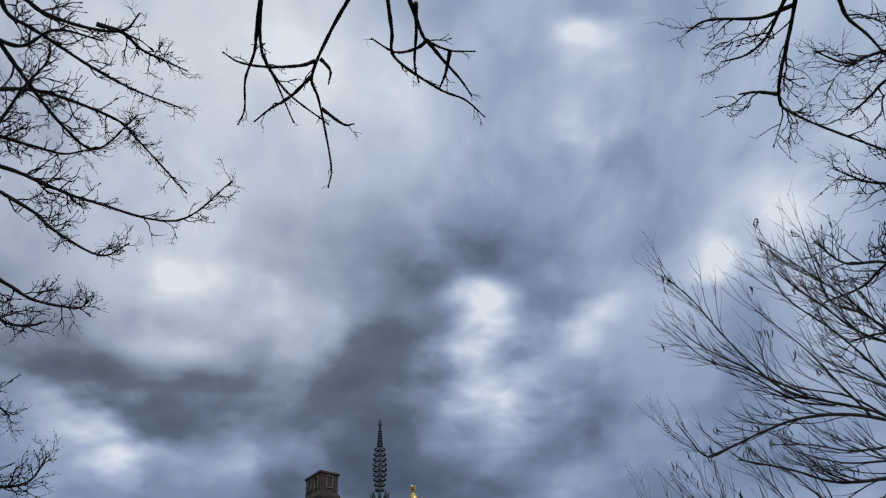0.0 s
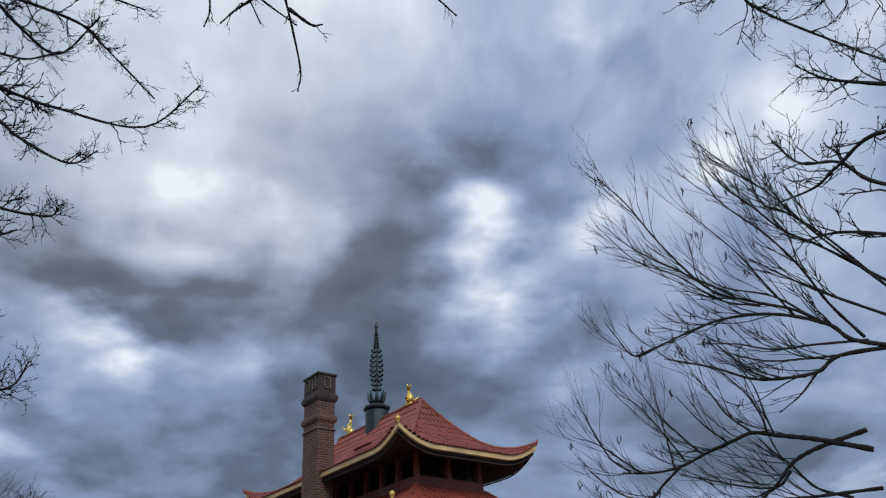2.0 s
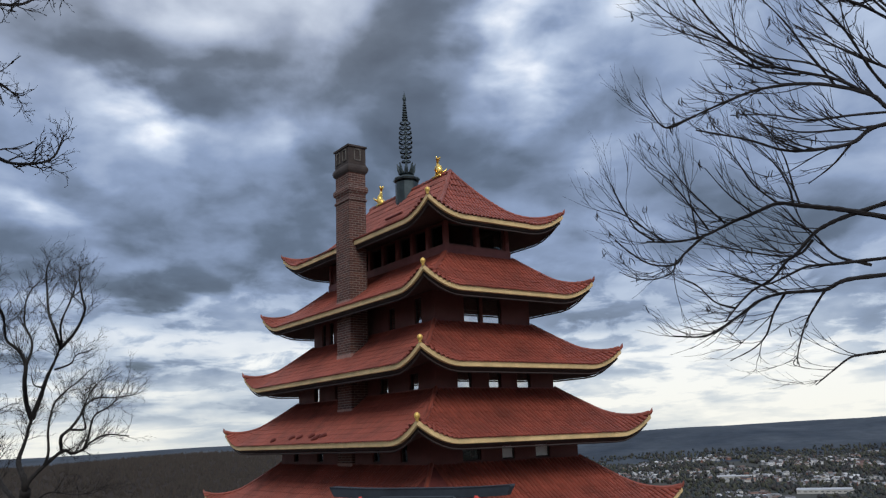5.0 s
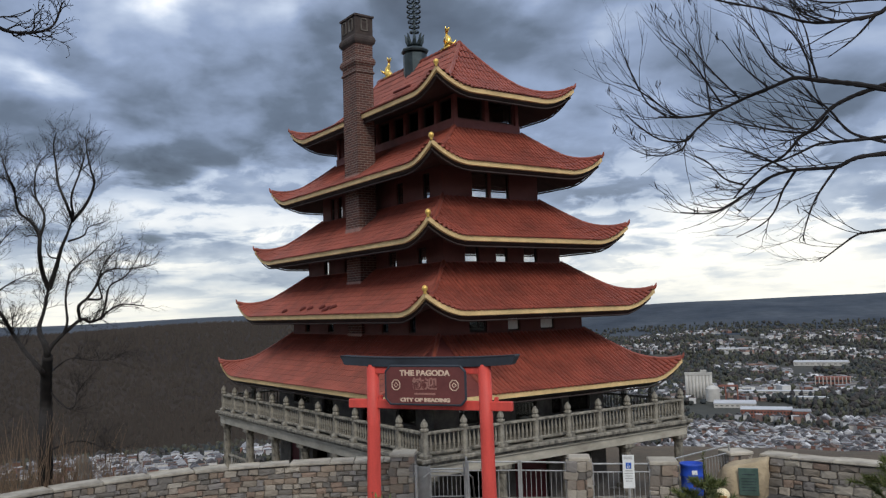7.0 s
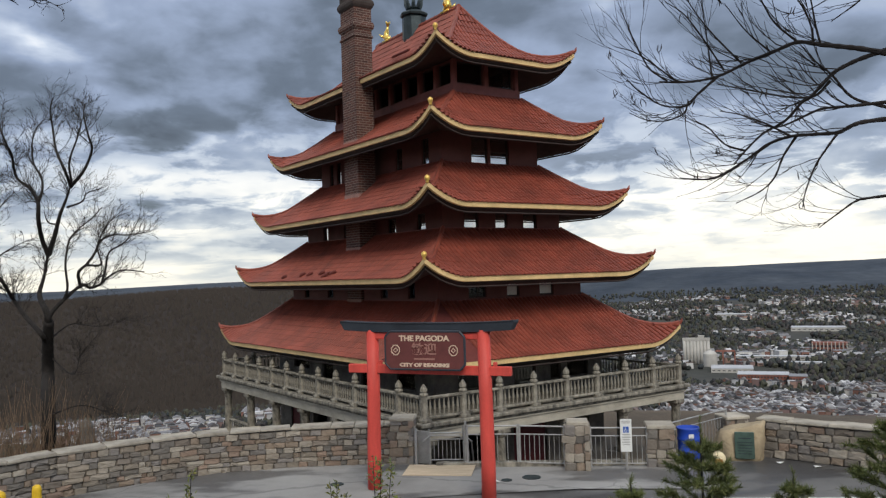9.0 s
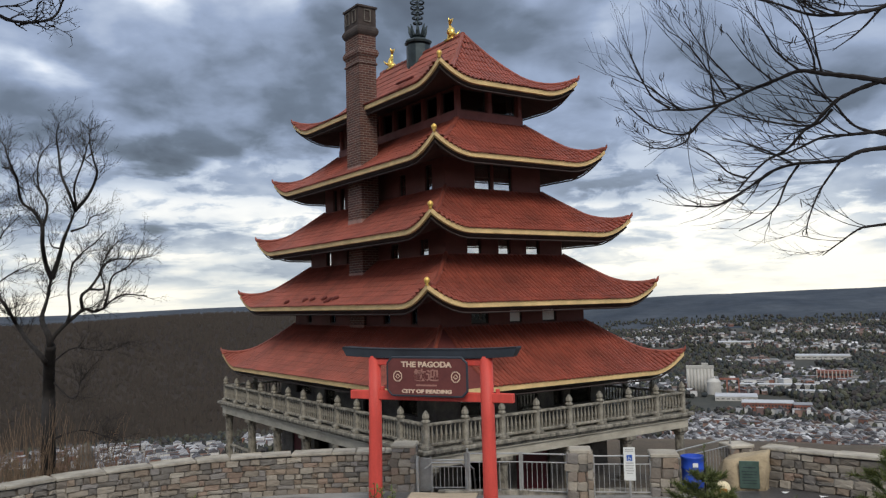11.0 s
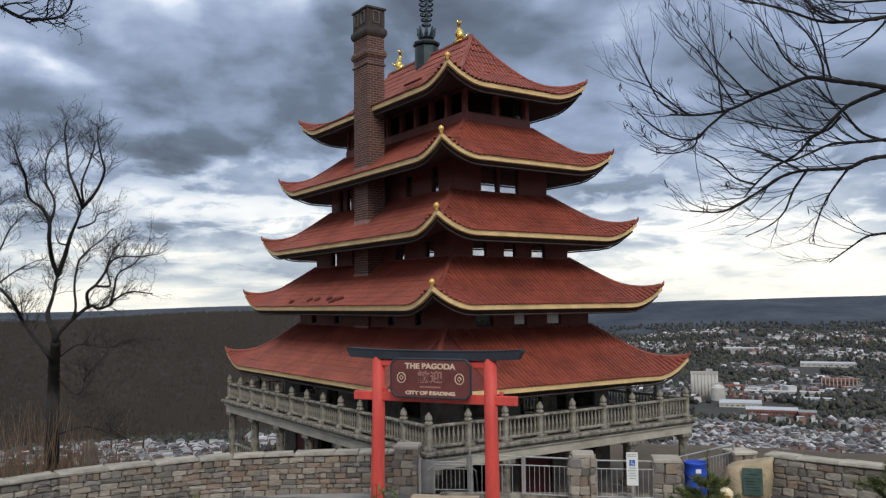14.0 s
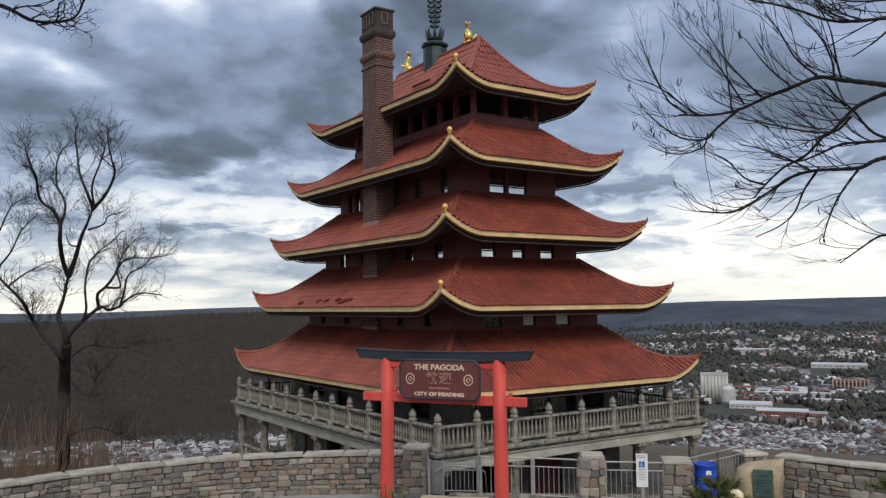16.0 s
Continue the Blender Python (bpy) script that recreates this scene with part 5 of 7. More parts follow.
paper_rng = random.Random(8)
for x, y in ((8.05, 19.95), (8.75, 19.45), (9.5, 18.95), (1.1, 19.0)):
    pp = Shape()
    pp.add([(-0.08, -0.05, 0.0), (0.09, -0.06, 0.02), (0.08, 0.05, 0.0), (-0.07, 0.06, 0.025), (-0.08, -0.05, 0.006), (0.09, -0.06, 0.026), (0.08, 0.05, 0.006), (-0.07, 0.06, 0.031)],
           [(3, 2, 1, 0), (4, 5, 6, 7), (0, 1, 5, 4), (1, 2, 6, 5), (2, 3, 7, 6), (3, 0, 4, 7)])
    ob = part("paper_scrap", pp, WHITE_METAL)
    ob.matrix_world = pose(x, y, 0.024, 0, 0, paper_rng.uniform(0, 180))
    tagged(ob, "crumpled white paper scrap on the asphalt", "litter", "paper scraps")
for x, y, r in ((1.35, 19.1, 0.13), (1.95, 19.3, 0.22), (-2.6, 19.2, 0.16)):
    ob = part("drain_cover", Shape().lathe((0, 0, 0.014), [(r, 0), (r, 0.012), (r * 0.9, 0.014), (r * 0.88, 0.008)], 20), VERDIGRIS)
    ob.matrix_world = pose(x, y, 0.006)
    tagged(ob, "dark iron cover set in the asphalt", "drain cover", "drain covers")
# ---- trees and shrubs ----
tree_rng = random.Random(21)


def bezier(pts, n):
    """A smooth line through the points."""
    pts = [Vector(p) for p in pts]
    if len(pts) < 3:
        return [pts[0].lerp(pts[-1], k / n) for k in range(n + 1)]
    out = []
    ext = [pts[0] * 2 - pts[1]] + pts + [pts[-1] * 2 - pts[-2]]
    per = max(2, n // (len(pts) - 1))
    for i in range(1, len(ext) - 2):
        p0, p1, p2, p3 = ext[i - 1:i + 3]
        for k in range(per):
            t = k / per
            out.append(0.5 * (2 * p1 + (p2 - p0) * t + (2 * p0 - 5 * p1 + 4 * p2 - p3) * t * t + (3 * p1 - p0 - 3 * p2 + p3) * t ** 3))
    out.append(pts[-1])
    return out


def twig(sh, start, way, length, r, level, style, rng):
    """One twig with side twigs and buds."""
    steps = 5 if level else 4
    pts = [Vector(start)]
    d = Vector(way).normalized()
    wob = {"knobbly": 0.30, "stubby": 0.22, "fine": 0.10, "crown": 0.20}[style]
    for k in range(steps):
        bend = -0.08 if style == "stubby" else 0.10 if style == "fine" else 0.06
        d = (d + Vector((rng.gauss(0, wob), rng.gauss(0, wob), rng.gauss(bend, wob)))).normalized()
        pts.append(pts[-1] + d * length / steps)
    sh.tube(pts, [r * (1 - 0.62 * k / steps) for k in range(steps + 1)], 4 if level < 2 else 5, caps=False)
    if style in ("knobbly", "stubby"):
        # swollen bud at the tip
        sh.tube([pts[-1], pts[-1] + d * r * 2.5, pts[-1] + d * r * 5], [r * 0.55, r * 0.95, r * 0.15], 4)
    if style == "fine" and rng.random() < 0.03:
        # hanging catkins
        for q in range(rng.randint(1, 3)):
            c = pts[-1] + Vector((rng.gauss(0, 0.01), rng.gauss(0, 0.01), 0))
            sh.tube([c, c + Vector((rng.gauss(0, 0.006), rng.gauss(0, 0.006), -0.018)), c + Vector((rng.gauss(0, 0.008), rng.gauss(0, 0.008), -0.034))], [0.0012, 0.0026, 0.001], 4)
    if level > 0:
        n = {"knobbly": 3, "stubby": 2, "fine": 3, "crown": 3}[style]
        for q in range(n + rng.randint(0, 1)):
            k = rng.uniform(0.25, 0.95) * steps
            i = min(int(k), steps - 1)
            p = pts[i].lerp(pts[i + 1], k - i)
            ax = (pts[i + 1] - pts[i]).normalized()
            side = ax.cross(Vector((rng.gauss(0, 1), rng.gauss(0, 1), rng.gauss(0, 1))))
            if side.length < 1e-3:
                continue
            spread = {"knobbly": 0.85, "stubby": 0.8, "fine": 0.42, "crown": 0.7}[style]
            nd = ax + side.normalized() * spread
            twig(sh, p, nd, length * rng.uniform(0.38, 0.65), r * 0.62, level - 1, style, rng)


def grow(tree, style, r, *pts):
    """A limb through the given places, tapering, with its twigs."""
    sh = Shape()
    line = bezier(pts, 6 * (len(pts) - 1))
    n = len(line)
    total = sum((b - a).length for a, b in zip(line, line[1:]))
    rr = [r * (1.0 - 0.66 * k / (n - 1)) * (1 + 0.12 * math.sin(k * 1.9)) for k in range(n)]
    sh.tube(line, rr, 7)
    if style == "stubby":
        sh.tube([line[-1], line[-1] + (line[-1] - line[-2]).normalized() * rr[-1] * 2.2], [rr[-1] * 1.5, rr[-1] * 1.0], 6)
    gap = {"knobbly": 0.085, "stubby": 0.33, "fine": 0.050, "crown": 0.16}[style]
    size = {"knobbly": 0.42, "stubby": 0.26, "fine": 0.35, "crown": 1.0}[style]
    count = int(total / gap)
    for q in range(count):
        f = tree_rng.uniform(0.12, 1.0) ** (0.8 if style != "stubby" else 0.5)
        k = min(int(f * (n - 1)), n - 2)
        p = line[k].lerp(line[k + 1], f * (n - 1) - k)
        ax = (line[k + 1] - line[k]).normalized()
        side = ax.cross(Vector((tree_rng.gauss(0, 1), tree_rng.gauss(0, 1), tree_rng.gauss(0, 1)))).normalized()
        if style == "fine":
            side = (side * 0.75 + Vector((-0.30, 0.1, 0.50))).normalized()
        length = size * tree_rng.uniform(0.45, 1.0) * (1.0 - 0.45 * f)
        twig(sh, p, ax * (1.1 if style == "fine" else 0.8) + side * 0.8, length, min(max(rr[k] * 0.5, r * 0.16), 0.0026 if style == "fine" else 1.0), 1 if style in ("stubby", "fine") else 2 if tree_rng.random() < 0.35 else 1, style, tree_rng)
    part("limb", sh, TWIG, tree)


def trunk(tree, pts, radii, sides=14):
    sh = Shape()
    line = bezier(pts, 8 * (len(pts) - 1))
    n = len(line)
    rr = []
    for k in range(n):
        f = k / (n - 1) * (len(radii) - 1)
        i = min(int(f), len(radii) - 2)
        rr.append((radii[i] + (radii[i + 1] - radii[i]) * (f - i)) * (1 + 0.05 * math.sin(k * 2.3)))
    sh.tube(line, rr, sides)
    return part("trunk", sh, BARK, tree, "", True)


left_tree = thing("bare_tree", "leafless tree with knobbly pruned branches overhead", "tree")
trunk(left_tree, [(-6.9, 3.4, 2.7), (-6.7, 3.6, 6.0), (-6.4, 4.0, 9.0), (-5.9, 4.4, 12.5)], [0.34, 0.26, 0.2, 0.09])
trunk(left_tree, [(-6.5, 3.9, 8.2), (-4.6, 4.2, 11.6), (-2.0, 3.9, 12.9), (0.7, 3.9, 13.2), (1.4, 4.0, 13.1)], [0.14, 0.09, 0.07, 0.05, 0.03])
for a, b in (((-6.6, 3.8, 7.6), (-3.9, 5.2, 9.8)), ((-6.7, 3.6, 6.6), (-4.1, 5.9, 9.0)), ((-6.7, 3.6, 5.6), (-4.2, 6.9, 7.8)), ((-6.2, 4.2, 10.0), (-3.3, 4.3, 10.7))):
    trunk(left_tree, [a, (Vector(a) + Vector(b)) / 2 + Vector((0, 0, 0.2)), b], [0.08, 0.05, 0.022], 8)
right_tree = thing("bare_tree", "leafless tree with stout buds on its branches", "tree")
trunk(right_tree, [(5.6, 1.7, 2.8), (5.5, 1.9, 5.5), (5.2, 2.3, 8.0), (5.0, 2.6, 10.0)], [0.26, 0.2, 0.14, 0.05])
for a, b in (((5.3, 2.1, 6.4), (3.2, 3.6, 7.6)), ((5.3, 2.2, 7.2), (3.1, 3.2, 8.9)), ((5.1, 2.4, 8.6), (2.7, 2.5, 9.6))):
    trunk(right_tree, [a, (Vector(a) + Vector(b)) / 2 + Vector((0, 0, 0.15)), b], [0.06, 0.035, 0.013], 8)
birch = thing("birch_tree", "leafless birch with drooping fine twigs and catkins", "tree")
trunk(birch, [(4.1, 0.8, 2.9), (4.0, 0.9, 5.0), (3.8, 1.1, 7.0), (3.6, 1.2, 9.0)], [0.16, 0.12, 0.07, 0.02])
for a, b in (((4.0, 0.9, 4.6), (1.85, 2.45, 5.3)), ((4.0, 0.9, 5.2), (1.85, 2.35, 5.75)), ((3.9, 1.0, 5.7), (1.75, 2.1, 6.35)), ((3.9, 1.0, 4.3), (1.9, 2.45, 4.95))):
    trunk(birch, [a, (Vector(a) + Vector(b)) / 2 + Vector((0, 0, 0.1)), b], [0.03, 0.018, 0.009], 8)
grow(left_tree, 'knobbly', 0.0225, (-4.45, 4.72, 9.60), (-3.80, 5.18, 10.24), (-3.47, 5.46, 10.51), (-2.97, 5.89, 10.60), (-2.78, 6.06, 10.49), (-2.28, 6.32, 10.01))
grow(left_tree, 'knobbly', 0.0225, (-4.43, 4.96, 9.11), (-4.02, 5.32, 9.49), (-3.50, 5.86, 9.46), (-3.31, 6.03, 9.35), (-2.95, 6.28, 9.24), (-2.73, 6.34, 9.42))
grow(left_tree, 'knobbly', 0.0225, (-4.45, 4.93, 9.20), (-3.80, 5.55, 9.71), (-3.38, 5.95, 9.77), (-3.10, 6.13, 9.76), (-2.35, 6.37, 9.71), (-1.84, 6.27, 10.13))
grow(left_tree, 'knobbly', 0.0225, (-3.46, 4.28, 10.59), (-3.51, 4.61, 10.58), (-3.39, 4.91, 10.70), (-3.09, 5.45, 10.83), (-2.76, 5.75, 10.84), (-2.36, 5.93, 10.79))
grow(left_tree, 'knobbly', 0.0225, (-4.39, 4.98, 9.19), (-3.97, 5.36, 9.59), (-3.82, 5.45, 9.94), (-3.59, 5.33, 10.44), (-3.40, 5.22, 10.66), (-3.34, 5.06, 10.74))
grow(left_tree, 'knobbly', 0.0225, (-3.38, 4.52, 10.69), (-3.30, 4.76, 10.77), (-3.05, 5.05, 10.93), (-2.78, 5.17, 11.04), (-2.60, 5.02, 11.11))
grow(left_tree, 'knobbly', 0.0225, (-2.97, 5.04, 10.97), (-2.78, 5.19, 11.03), (-2.67, 5.38, 11.03), (-2.51, 5.50, 11.03), (-2.27, 5.63, 11.00))
grow(left_tree, 'knobbly', 0.0225, (-4.17, 5.13, 8.37), (-3.78, 5.54, 8.71), (-3.50, 5.91, 8.69), (-3.34, 6.12, 8.66), (-3.07, 6.37, 8.73), (-3.00, 6.38, 8.82))
grow(left_tree, 'knobbly', 0.0225, (-4.11, 5.22, 8.18), (-3.72, 5.64, 8.50), (-3.58, 5.88, 8.45), (-3.49, 6.08, 8.41), (-3.36, 6.23, 8.47), (-3.27, 6.29, 8.55))
grow(left_tree, 'knobbly', 0.0225, (-4.27, 5.90, 7.55), (-3.84, 6.32, 7.79), (-3.67, 6.49, 7.91), (-3.58, 6.77, 7.88))
grow(left_tree, 'knobbly', 0.0225, (-4.38, 6.29, 7.20), (-3.95, 6.73, 7.41), (-3.76, 7.08, 7.38), (-3.53, 7.32, 7.49), (-3.40, 7.29, 7.72))
grow(left_tree, 'knobbly', 0.0225, (-4.25, 5.09, 8.88), (-3.85, 5.51, 9.27), (-3.82, 5.46, 9.91), (-3.62, 5.65, 10.05), (-3.36, 5.88, 10.13), (-3.17, 5.97, 10.27))
grow(left_tree, 'knobbly', 0.0225, (-3.68, 4.73, 10.43), (-3.52, 4.98, 10.59), (-3.27, 4.97, 10.80), (-2.96, 5.22, 10.95))
grow(left_tree, 'knobbly', 0.0225, (-3.65, 4.63, 10.46), (-3.58, 5.23, 10.49), (-3.37, 5.75, 10.37), (-3.11, 6.00, 10.30), (-2.77, 5.92, 10.69))
grow(left_tree, 'stubby', 0.0205, (-1.42, 4.62, 11.09), (-1.53, 5.11, 11.01), (-1.58, 5.35, 10.97), (-1.70, 5.63, 10.89), (-1.73, 5.89, 10.75), (-1.80, 6.01, 10.66))
grow(left_tree, 'stubby', 0.0205, (-1.45, 4.78, 11.06), (-1.50, 5.11, 11.01), (-1.50, 5.36, 10.95), (-1.40, 5.58, 10.84), (-1.24, 5.90, 10.59))
grow(left_tree, 'stubby', 0.0205, (-1.50, 5.36, 10.95), (-1.43, 5.52, 10.88), (-1.25, 5.70, 10.74), (-0.89, 5.84, 10.50))
grow(left_tree, 'stubby', 0.0205, (-0.57, 4.50, 10.86), (-0.82, 4.98, 10.85), (-1.03, 5.47, 10.78), (-0.97, 5.69, 10.65), (-0.86, 6.06, 10.17), (-0.88, 6.14, 9.95))
grow(left_tree, 'stubby', 0.0205, (-1.03, 5.47, 10.78), (-1.25, 5.70, 10.74), (-1.47, 5.85, 10.71), (-1.63, 5.97, 10.66))
grow(left_tree, 'stubby', 0.0205, (-0.99, 5.32, 10.82), (-1.15, 5.40, 10.84), (-1.49, 5.48, 10.91), (-1.74, 5.47, 10.96), (-1.88, 5.39, 11.00))
grow(left_tree, 'stubby', 0.0205, (-0.94, 5.29, 10.82), (-0.85, 5.38, 10.76), (-0.87, 5.51, 10.72))
grow(left_tree, 'stubby', 0.0205, (-0.95, 5.74, 10.61), (-0.74, 5.81, 10.47), (-0.64, 5.79, 10.45))
grow(left_tree, 'stubby', 0.0205, (-0.31, 4.45, 10.80), (-0.26, 4.87, 10.72), (-0.23, 5.14, 10.67), (0.18, 5.38, 10.52), (0.43, 5.46, 10.46), (0.62, 5.59, 10.37))
grow(left_tree, 'stubby', 0.0205, (-0.11, 4.52, 10.74), (0.00, 4.83, 10.68), (0.07, 4.93, 10.66), (0.27, 5.01, 10.63), (0.49, 5.01, 10.62))
grow(left_tree, 'stubby', 0.0205, (0.06, 4.92, 10.66), (0.20, 5.09, 10.61), (0.37, 5.27, 10.55), (0.49, 5.42, 10.48))
grow(left_tree, 'stubby', 0.0205, (0.27, 5.02, 10.62), (0.24, 5.23, 10.57), (0.19, 5.37, 10.52))
grow(left_tree, 'stubby', 0.0205, (-0.05, 4.56, 10.73), (-0.04, 4.84, 10.69), (-0.05, 5.16, 10.63), (-0.01, 5.33, 10.56))
grow(left_tree, 'stubby', 0.0205, (0.06, 4.92, 10.66), (-0.04, 5.02, 10.66), (-0.23, 5.08, 10.68), (-0.44, 4.99, 10.75))
grow(right_tree, 'knobbly', 0.0135, (1.97, 2.67, 8.54), (2.02, 2.91, 8.50), (2.08, 3.37, 8.36), (2.19, 3.42, 8.22), (2.50, 3.26, 7.80), (2.59, 3.15, 7.60))
grow(right_tree, 'knobbly', 0.0135, (1.95, 2.79, 8.54), (1.95, 2.94, 8.54), (1.94, 3.08, 8.53), (1.87, 3.21, 8.53), (1.74, 3.29, 8.55))
grow(right_tree, 'knobbly', 0.0135, (2.08, 3.37, 8.36), (1.97, 3.40, 8.41), (1.87, 3.44, 8.43))
grow(right_tree, 'knobbly', 0.0135, (2.00, 2.84, 8.52), (1.87, 2.97, 8.57), (1.60, 3.04, 8.63), (1.49, 3.13, 8.62))
grow(right_tree, 'knobbly', 0.0135, (2.93, 2.38, 7.60), (2.53, 2.64, 7.98), (2.47, 3.00, 8.09), (2.44, 3.12, 8.09), (2.39, 3.27, 8.09))
grow(right_tree, 'knobbly', 0.0135, (2.15, 2.68, 8.40), (2.23, 2.78, 8.34), (2.35, 2.83, 8.23), (2.52, 2.94, 8.02))
grow(right_tree, 'knobbly', 0.0135, (2.92, 2.79, 7.07), (2.57, 3.17, 7.46), (2.46, 3.33, 7.62), (2.40, 3.41, 7.71), (2.31, 3.48, 7.86))
grow(right_tree, 'knobbly', 0.0135, (2.83, 2.83, 6.84), (2.50, 3.22, 7.20), (2.33, 3.43, 7.14), (2.25, 3.56, 7.09), (2.12, 3.73, 7.10))
grow(right_tree, 'knobbly', 0.0135, (2.76, 2.90, 6.61), (2.43, 3.29, 6.93), (2.34, 3.43, 7.16), (2.22, 3.58, 7.26), (2.14, 3.65, 7.46))
grow(right_tree, 'knobbly', 0.0135, (2.98, 2.47, 7.55), (2.58, 2.75, 7.94), (2.42, 2.85, 8.15), (2.32, 3.03, 8.26), (2.18, 3.06, 8.39))
grow(right_tree, 'knobbly', 0.0135, (2.76, 3.04, 6.43), (2.41, 3.42, 6.72), (2.30, 3.60, 6.83), (2.21, 3.76, 6.87))
grow(birch, 'fine', 0.0086, (1.71, 2.47, 5.75), (1.57, 2.54, 5.81), (1.51, 2.55, 5.87), (1.41, 2.58, 5.92), (1.31, 2.62, 5.95), (1.19, 2.68, 5.96), (1.09, 2.73, 5.94), (0.99, 2.78, 5.91), (0.89, 2.82, 5.88))
grow(birch, 'fine', 0.0040, (0.99, 2.78, 5.91), (0.89, 2.82, 5.88), (0.83, 2.81, 5.95), (0.79, 2.80, 6.01))
grow(birch, 'fine', 0.0086, (1.71, 2.47, 5.76), (1.53, 2.58, 5.77), (1.46, 2.63, 5.73), (1.34, 2.69, 5.73), (1.26, 2.73, 5.75), (1.15, 2.75, 5.80), (0.99, 2.80, 5.86))
grow(birch, 'fine', 0.0061, (1.51, 2.55, 5.87), (1.41, 2.57, 5.94), (1.31, 2.61, 5.99), (1.17, 2.64, 6.05), (1.08, 2.64, 6.14), (0.97, 2.61, 6.27), (0.87, 2.57, 6.40), (0.77, 2.54, 6.49))
grow(birch, 'fine', 0.0042, (1.23, 2.63, 6.03), (1.03, 2.65, 6.16), (0.89, 2.65, 6.25), (0.79, 2.63, 6.34))
grow(birch, 'fine', 0.0042, (1.31, 2.61, 5.98), (1.19, 2.65, 6.02), (1.05, 2.66, 6.13), (0.91, 2.67, 6.20), (0.80, 2.65, 6.31))
grow(birch, 'fine', 0.0056, (1.71, 2.40, 5.93), (1.50, 2.44, 6.12), (1.39, 2.46, 6.20), (1.29, 2.45, 6.30), (1.20, 2.44, 6.38), (1.12, 2.42, 6.47))
grow(birch, 'fine', 0.0051, (1.71, 2.41, 5.89), (1.52, 2.42, 6.14), (1.40, 2.42, 6.25), (1.32, 2.43, 6.30), (1.28, 2.39, 6.40), (1.23, 2.31, 6.55))
grow(birch, 'fine', 0.0051, (1.71, 2.41, 5.90), (1.50, 2.42, 6.14), (1.37, 2.41, 6.30), (1.25, 2.40, 6.41), (1.10, 2.38, 6.54))
grow(birch, 'fine', 0.0061, (1.60, 2.52, 5.81), (1.51, 2.52, 5.94), (1.43, 2.50, 6.08), (1.33, 2.49, 6.21), (1.20, 2.48, 6.33), (1.15, 2.46, 6.40))
grow(birch, 'fine', 0.0046, (1.41, 2.58, 5.92), (1.33, 2.57, 6.04), (1.23, 2.55, 6.18), (1.08, 2.53, 6.33))
grow(birch, 'fine', 0.0046, (1.48, 2.56, 5.89), (1.35, 2.58, 6.00), (1.19, 2.63, 6.07), (1.07, 2.62, 6.18))
grow(birch, 'fine', 0.0061, (1.71, 2.44, 5.83), (1.51, 2.51, 5.97), (1.41, 2.53, 6.04), (1.28, 2.55, 6.14))
grow(birch, 'fine', 0.0051, (1.61, 2.52, 5.80), (1.46, 2.60, 5.82), (1.34, 2.66, 5.83), (1.23, 2.70, 5.87), (1.10, 2.74, 5.89))
grow(birch, 'fine', 0.0051, (1.53, 2.58, 5.77), (1.43, 2.63, 5.78), (1.31, 2.69, 5.80), (1.17, 2.73, 5.86))
grow(birch, 'fine', 0.0046, (1.46, 2.63, 5.73), (1.41, 2.68, 5.67), (1.34, 2.73, 5.62))
grow(birch, 'fine', 0.0107, (1.71, 2.85, 5.51), (1.56, 2.92, 5.57), (1.50, 2.95, 5.59), (1.42, 2.98, 5.61), (1.35, 3.01, 5.63), (1.28, 3.05, 5.61), (1.19, 3.09, 5.58), (1.09, 3.13, 5.54), (0.99, 3.17, 5.53), (0.88, 3.20, 5.54))
grow(birch, 'fine', 0.0056, (1.09, 3.13, 5.54), (1.02, 3.17, 5.48), (0.98, 3.19, 5.44), (0.89, 3.21, 5.45), (0.81, 3.23, 5.51), (0.76, 3.23, 5.56))
grow(birch, 'fine', 0.0040, (0.99, 3.19, 5.46), (0.97, 3.20, 5.41), (0.90, 3.23, 5.39), (0.83, 3.24, 5.40), (0.77, 3.25, 5.43))
grow(birch, 'fine', 0.0091, (1.70, 2.84, 5.58), (1.57, 2.92, 5.55), (1.51, 2.96, 5.53), (1.46, 2.99, 5.50), (1.40, 3.03, 5.43), (1.37, 3.05, 5.41), (1.32, 3.08, 5.35), (1.25, 3.12, 5.31), (1.19, 3.15, 5.25), (1.15, 3.17, 5.20))
grow(birch, 'fine', 0.0072, (1.72, 2.88, 5.38), (1.57, 2.96, 5.38), (1.51, 2.99, 5.38), (1.43, 3.03, 5.38), (1.36, 3.07, 5.35), (1.29, 3.10, 5.33), (1.21, 3.13, 5.36))
grow(birch, 'fine', 0.0091, (1.72, 2.89, 5.32), (1.58, 2.97, 5.32), (1.53, 2.99, 5.31), (1.49, 3.02, 5.29), (1.41, 3.05, 5.29), (1.34, 3.08, 5.29), (1.27, 3.12, 5.27), (1.20, 3.15, 5.22), (1.12, 3.19, 5.17), (1.06, 3.21, 5.15), (0.96, 3.24, 5.16))
grow(birch, 'fine', 0.0051, (1.49, 3.02, 5.29), (1.45, 3.04, 5.23), (1.42, 3.07, 5.17), (1.39, 3.09, 5.08), (1.38, 3.10, 5.02))
grow(birch, 'fine', 0.0051, (1.36, 3.08, 5.29), (1.32, 3.11, 5.22), (1.29, 3.13, 5.14), (1.24, 3.15, 5.09), (1.16, 3.19, 5.05))
grow(birch, 'fine', 0.0061, (1.72, 2.92, 5.05), (1.58, 3.00, 5.04), (1.54, 3.02, 5.03), (1.49, 3.05, 4.99), (1.43, 3.08, 4.94))
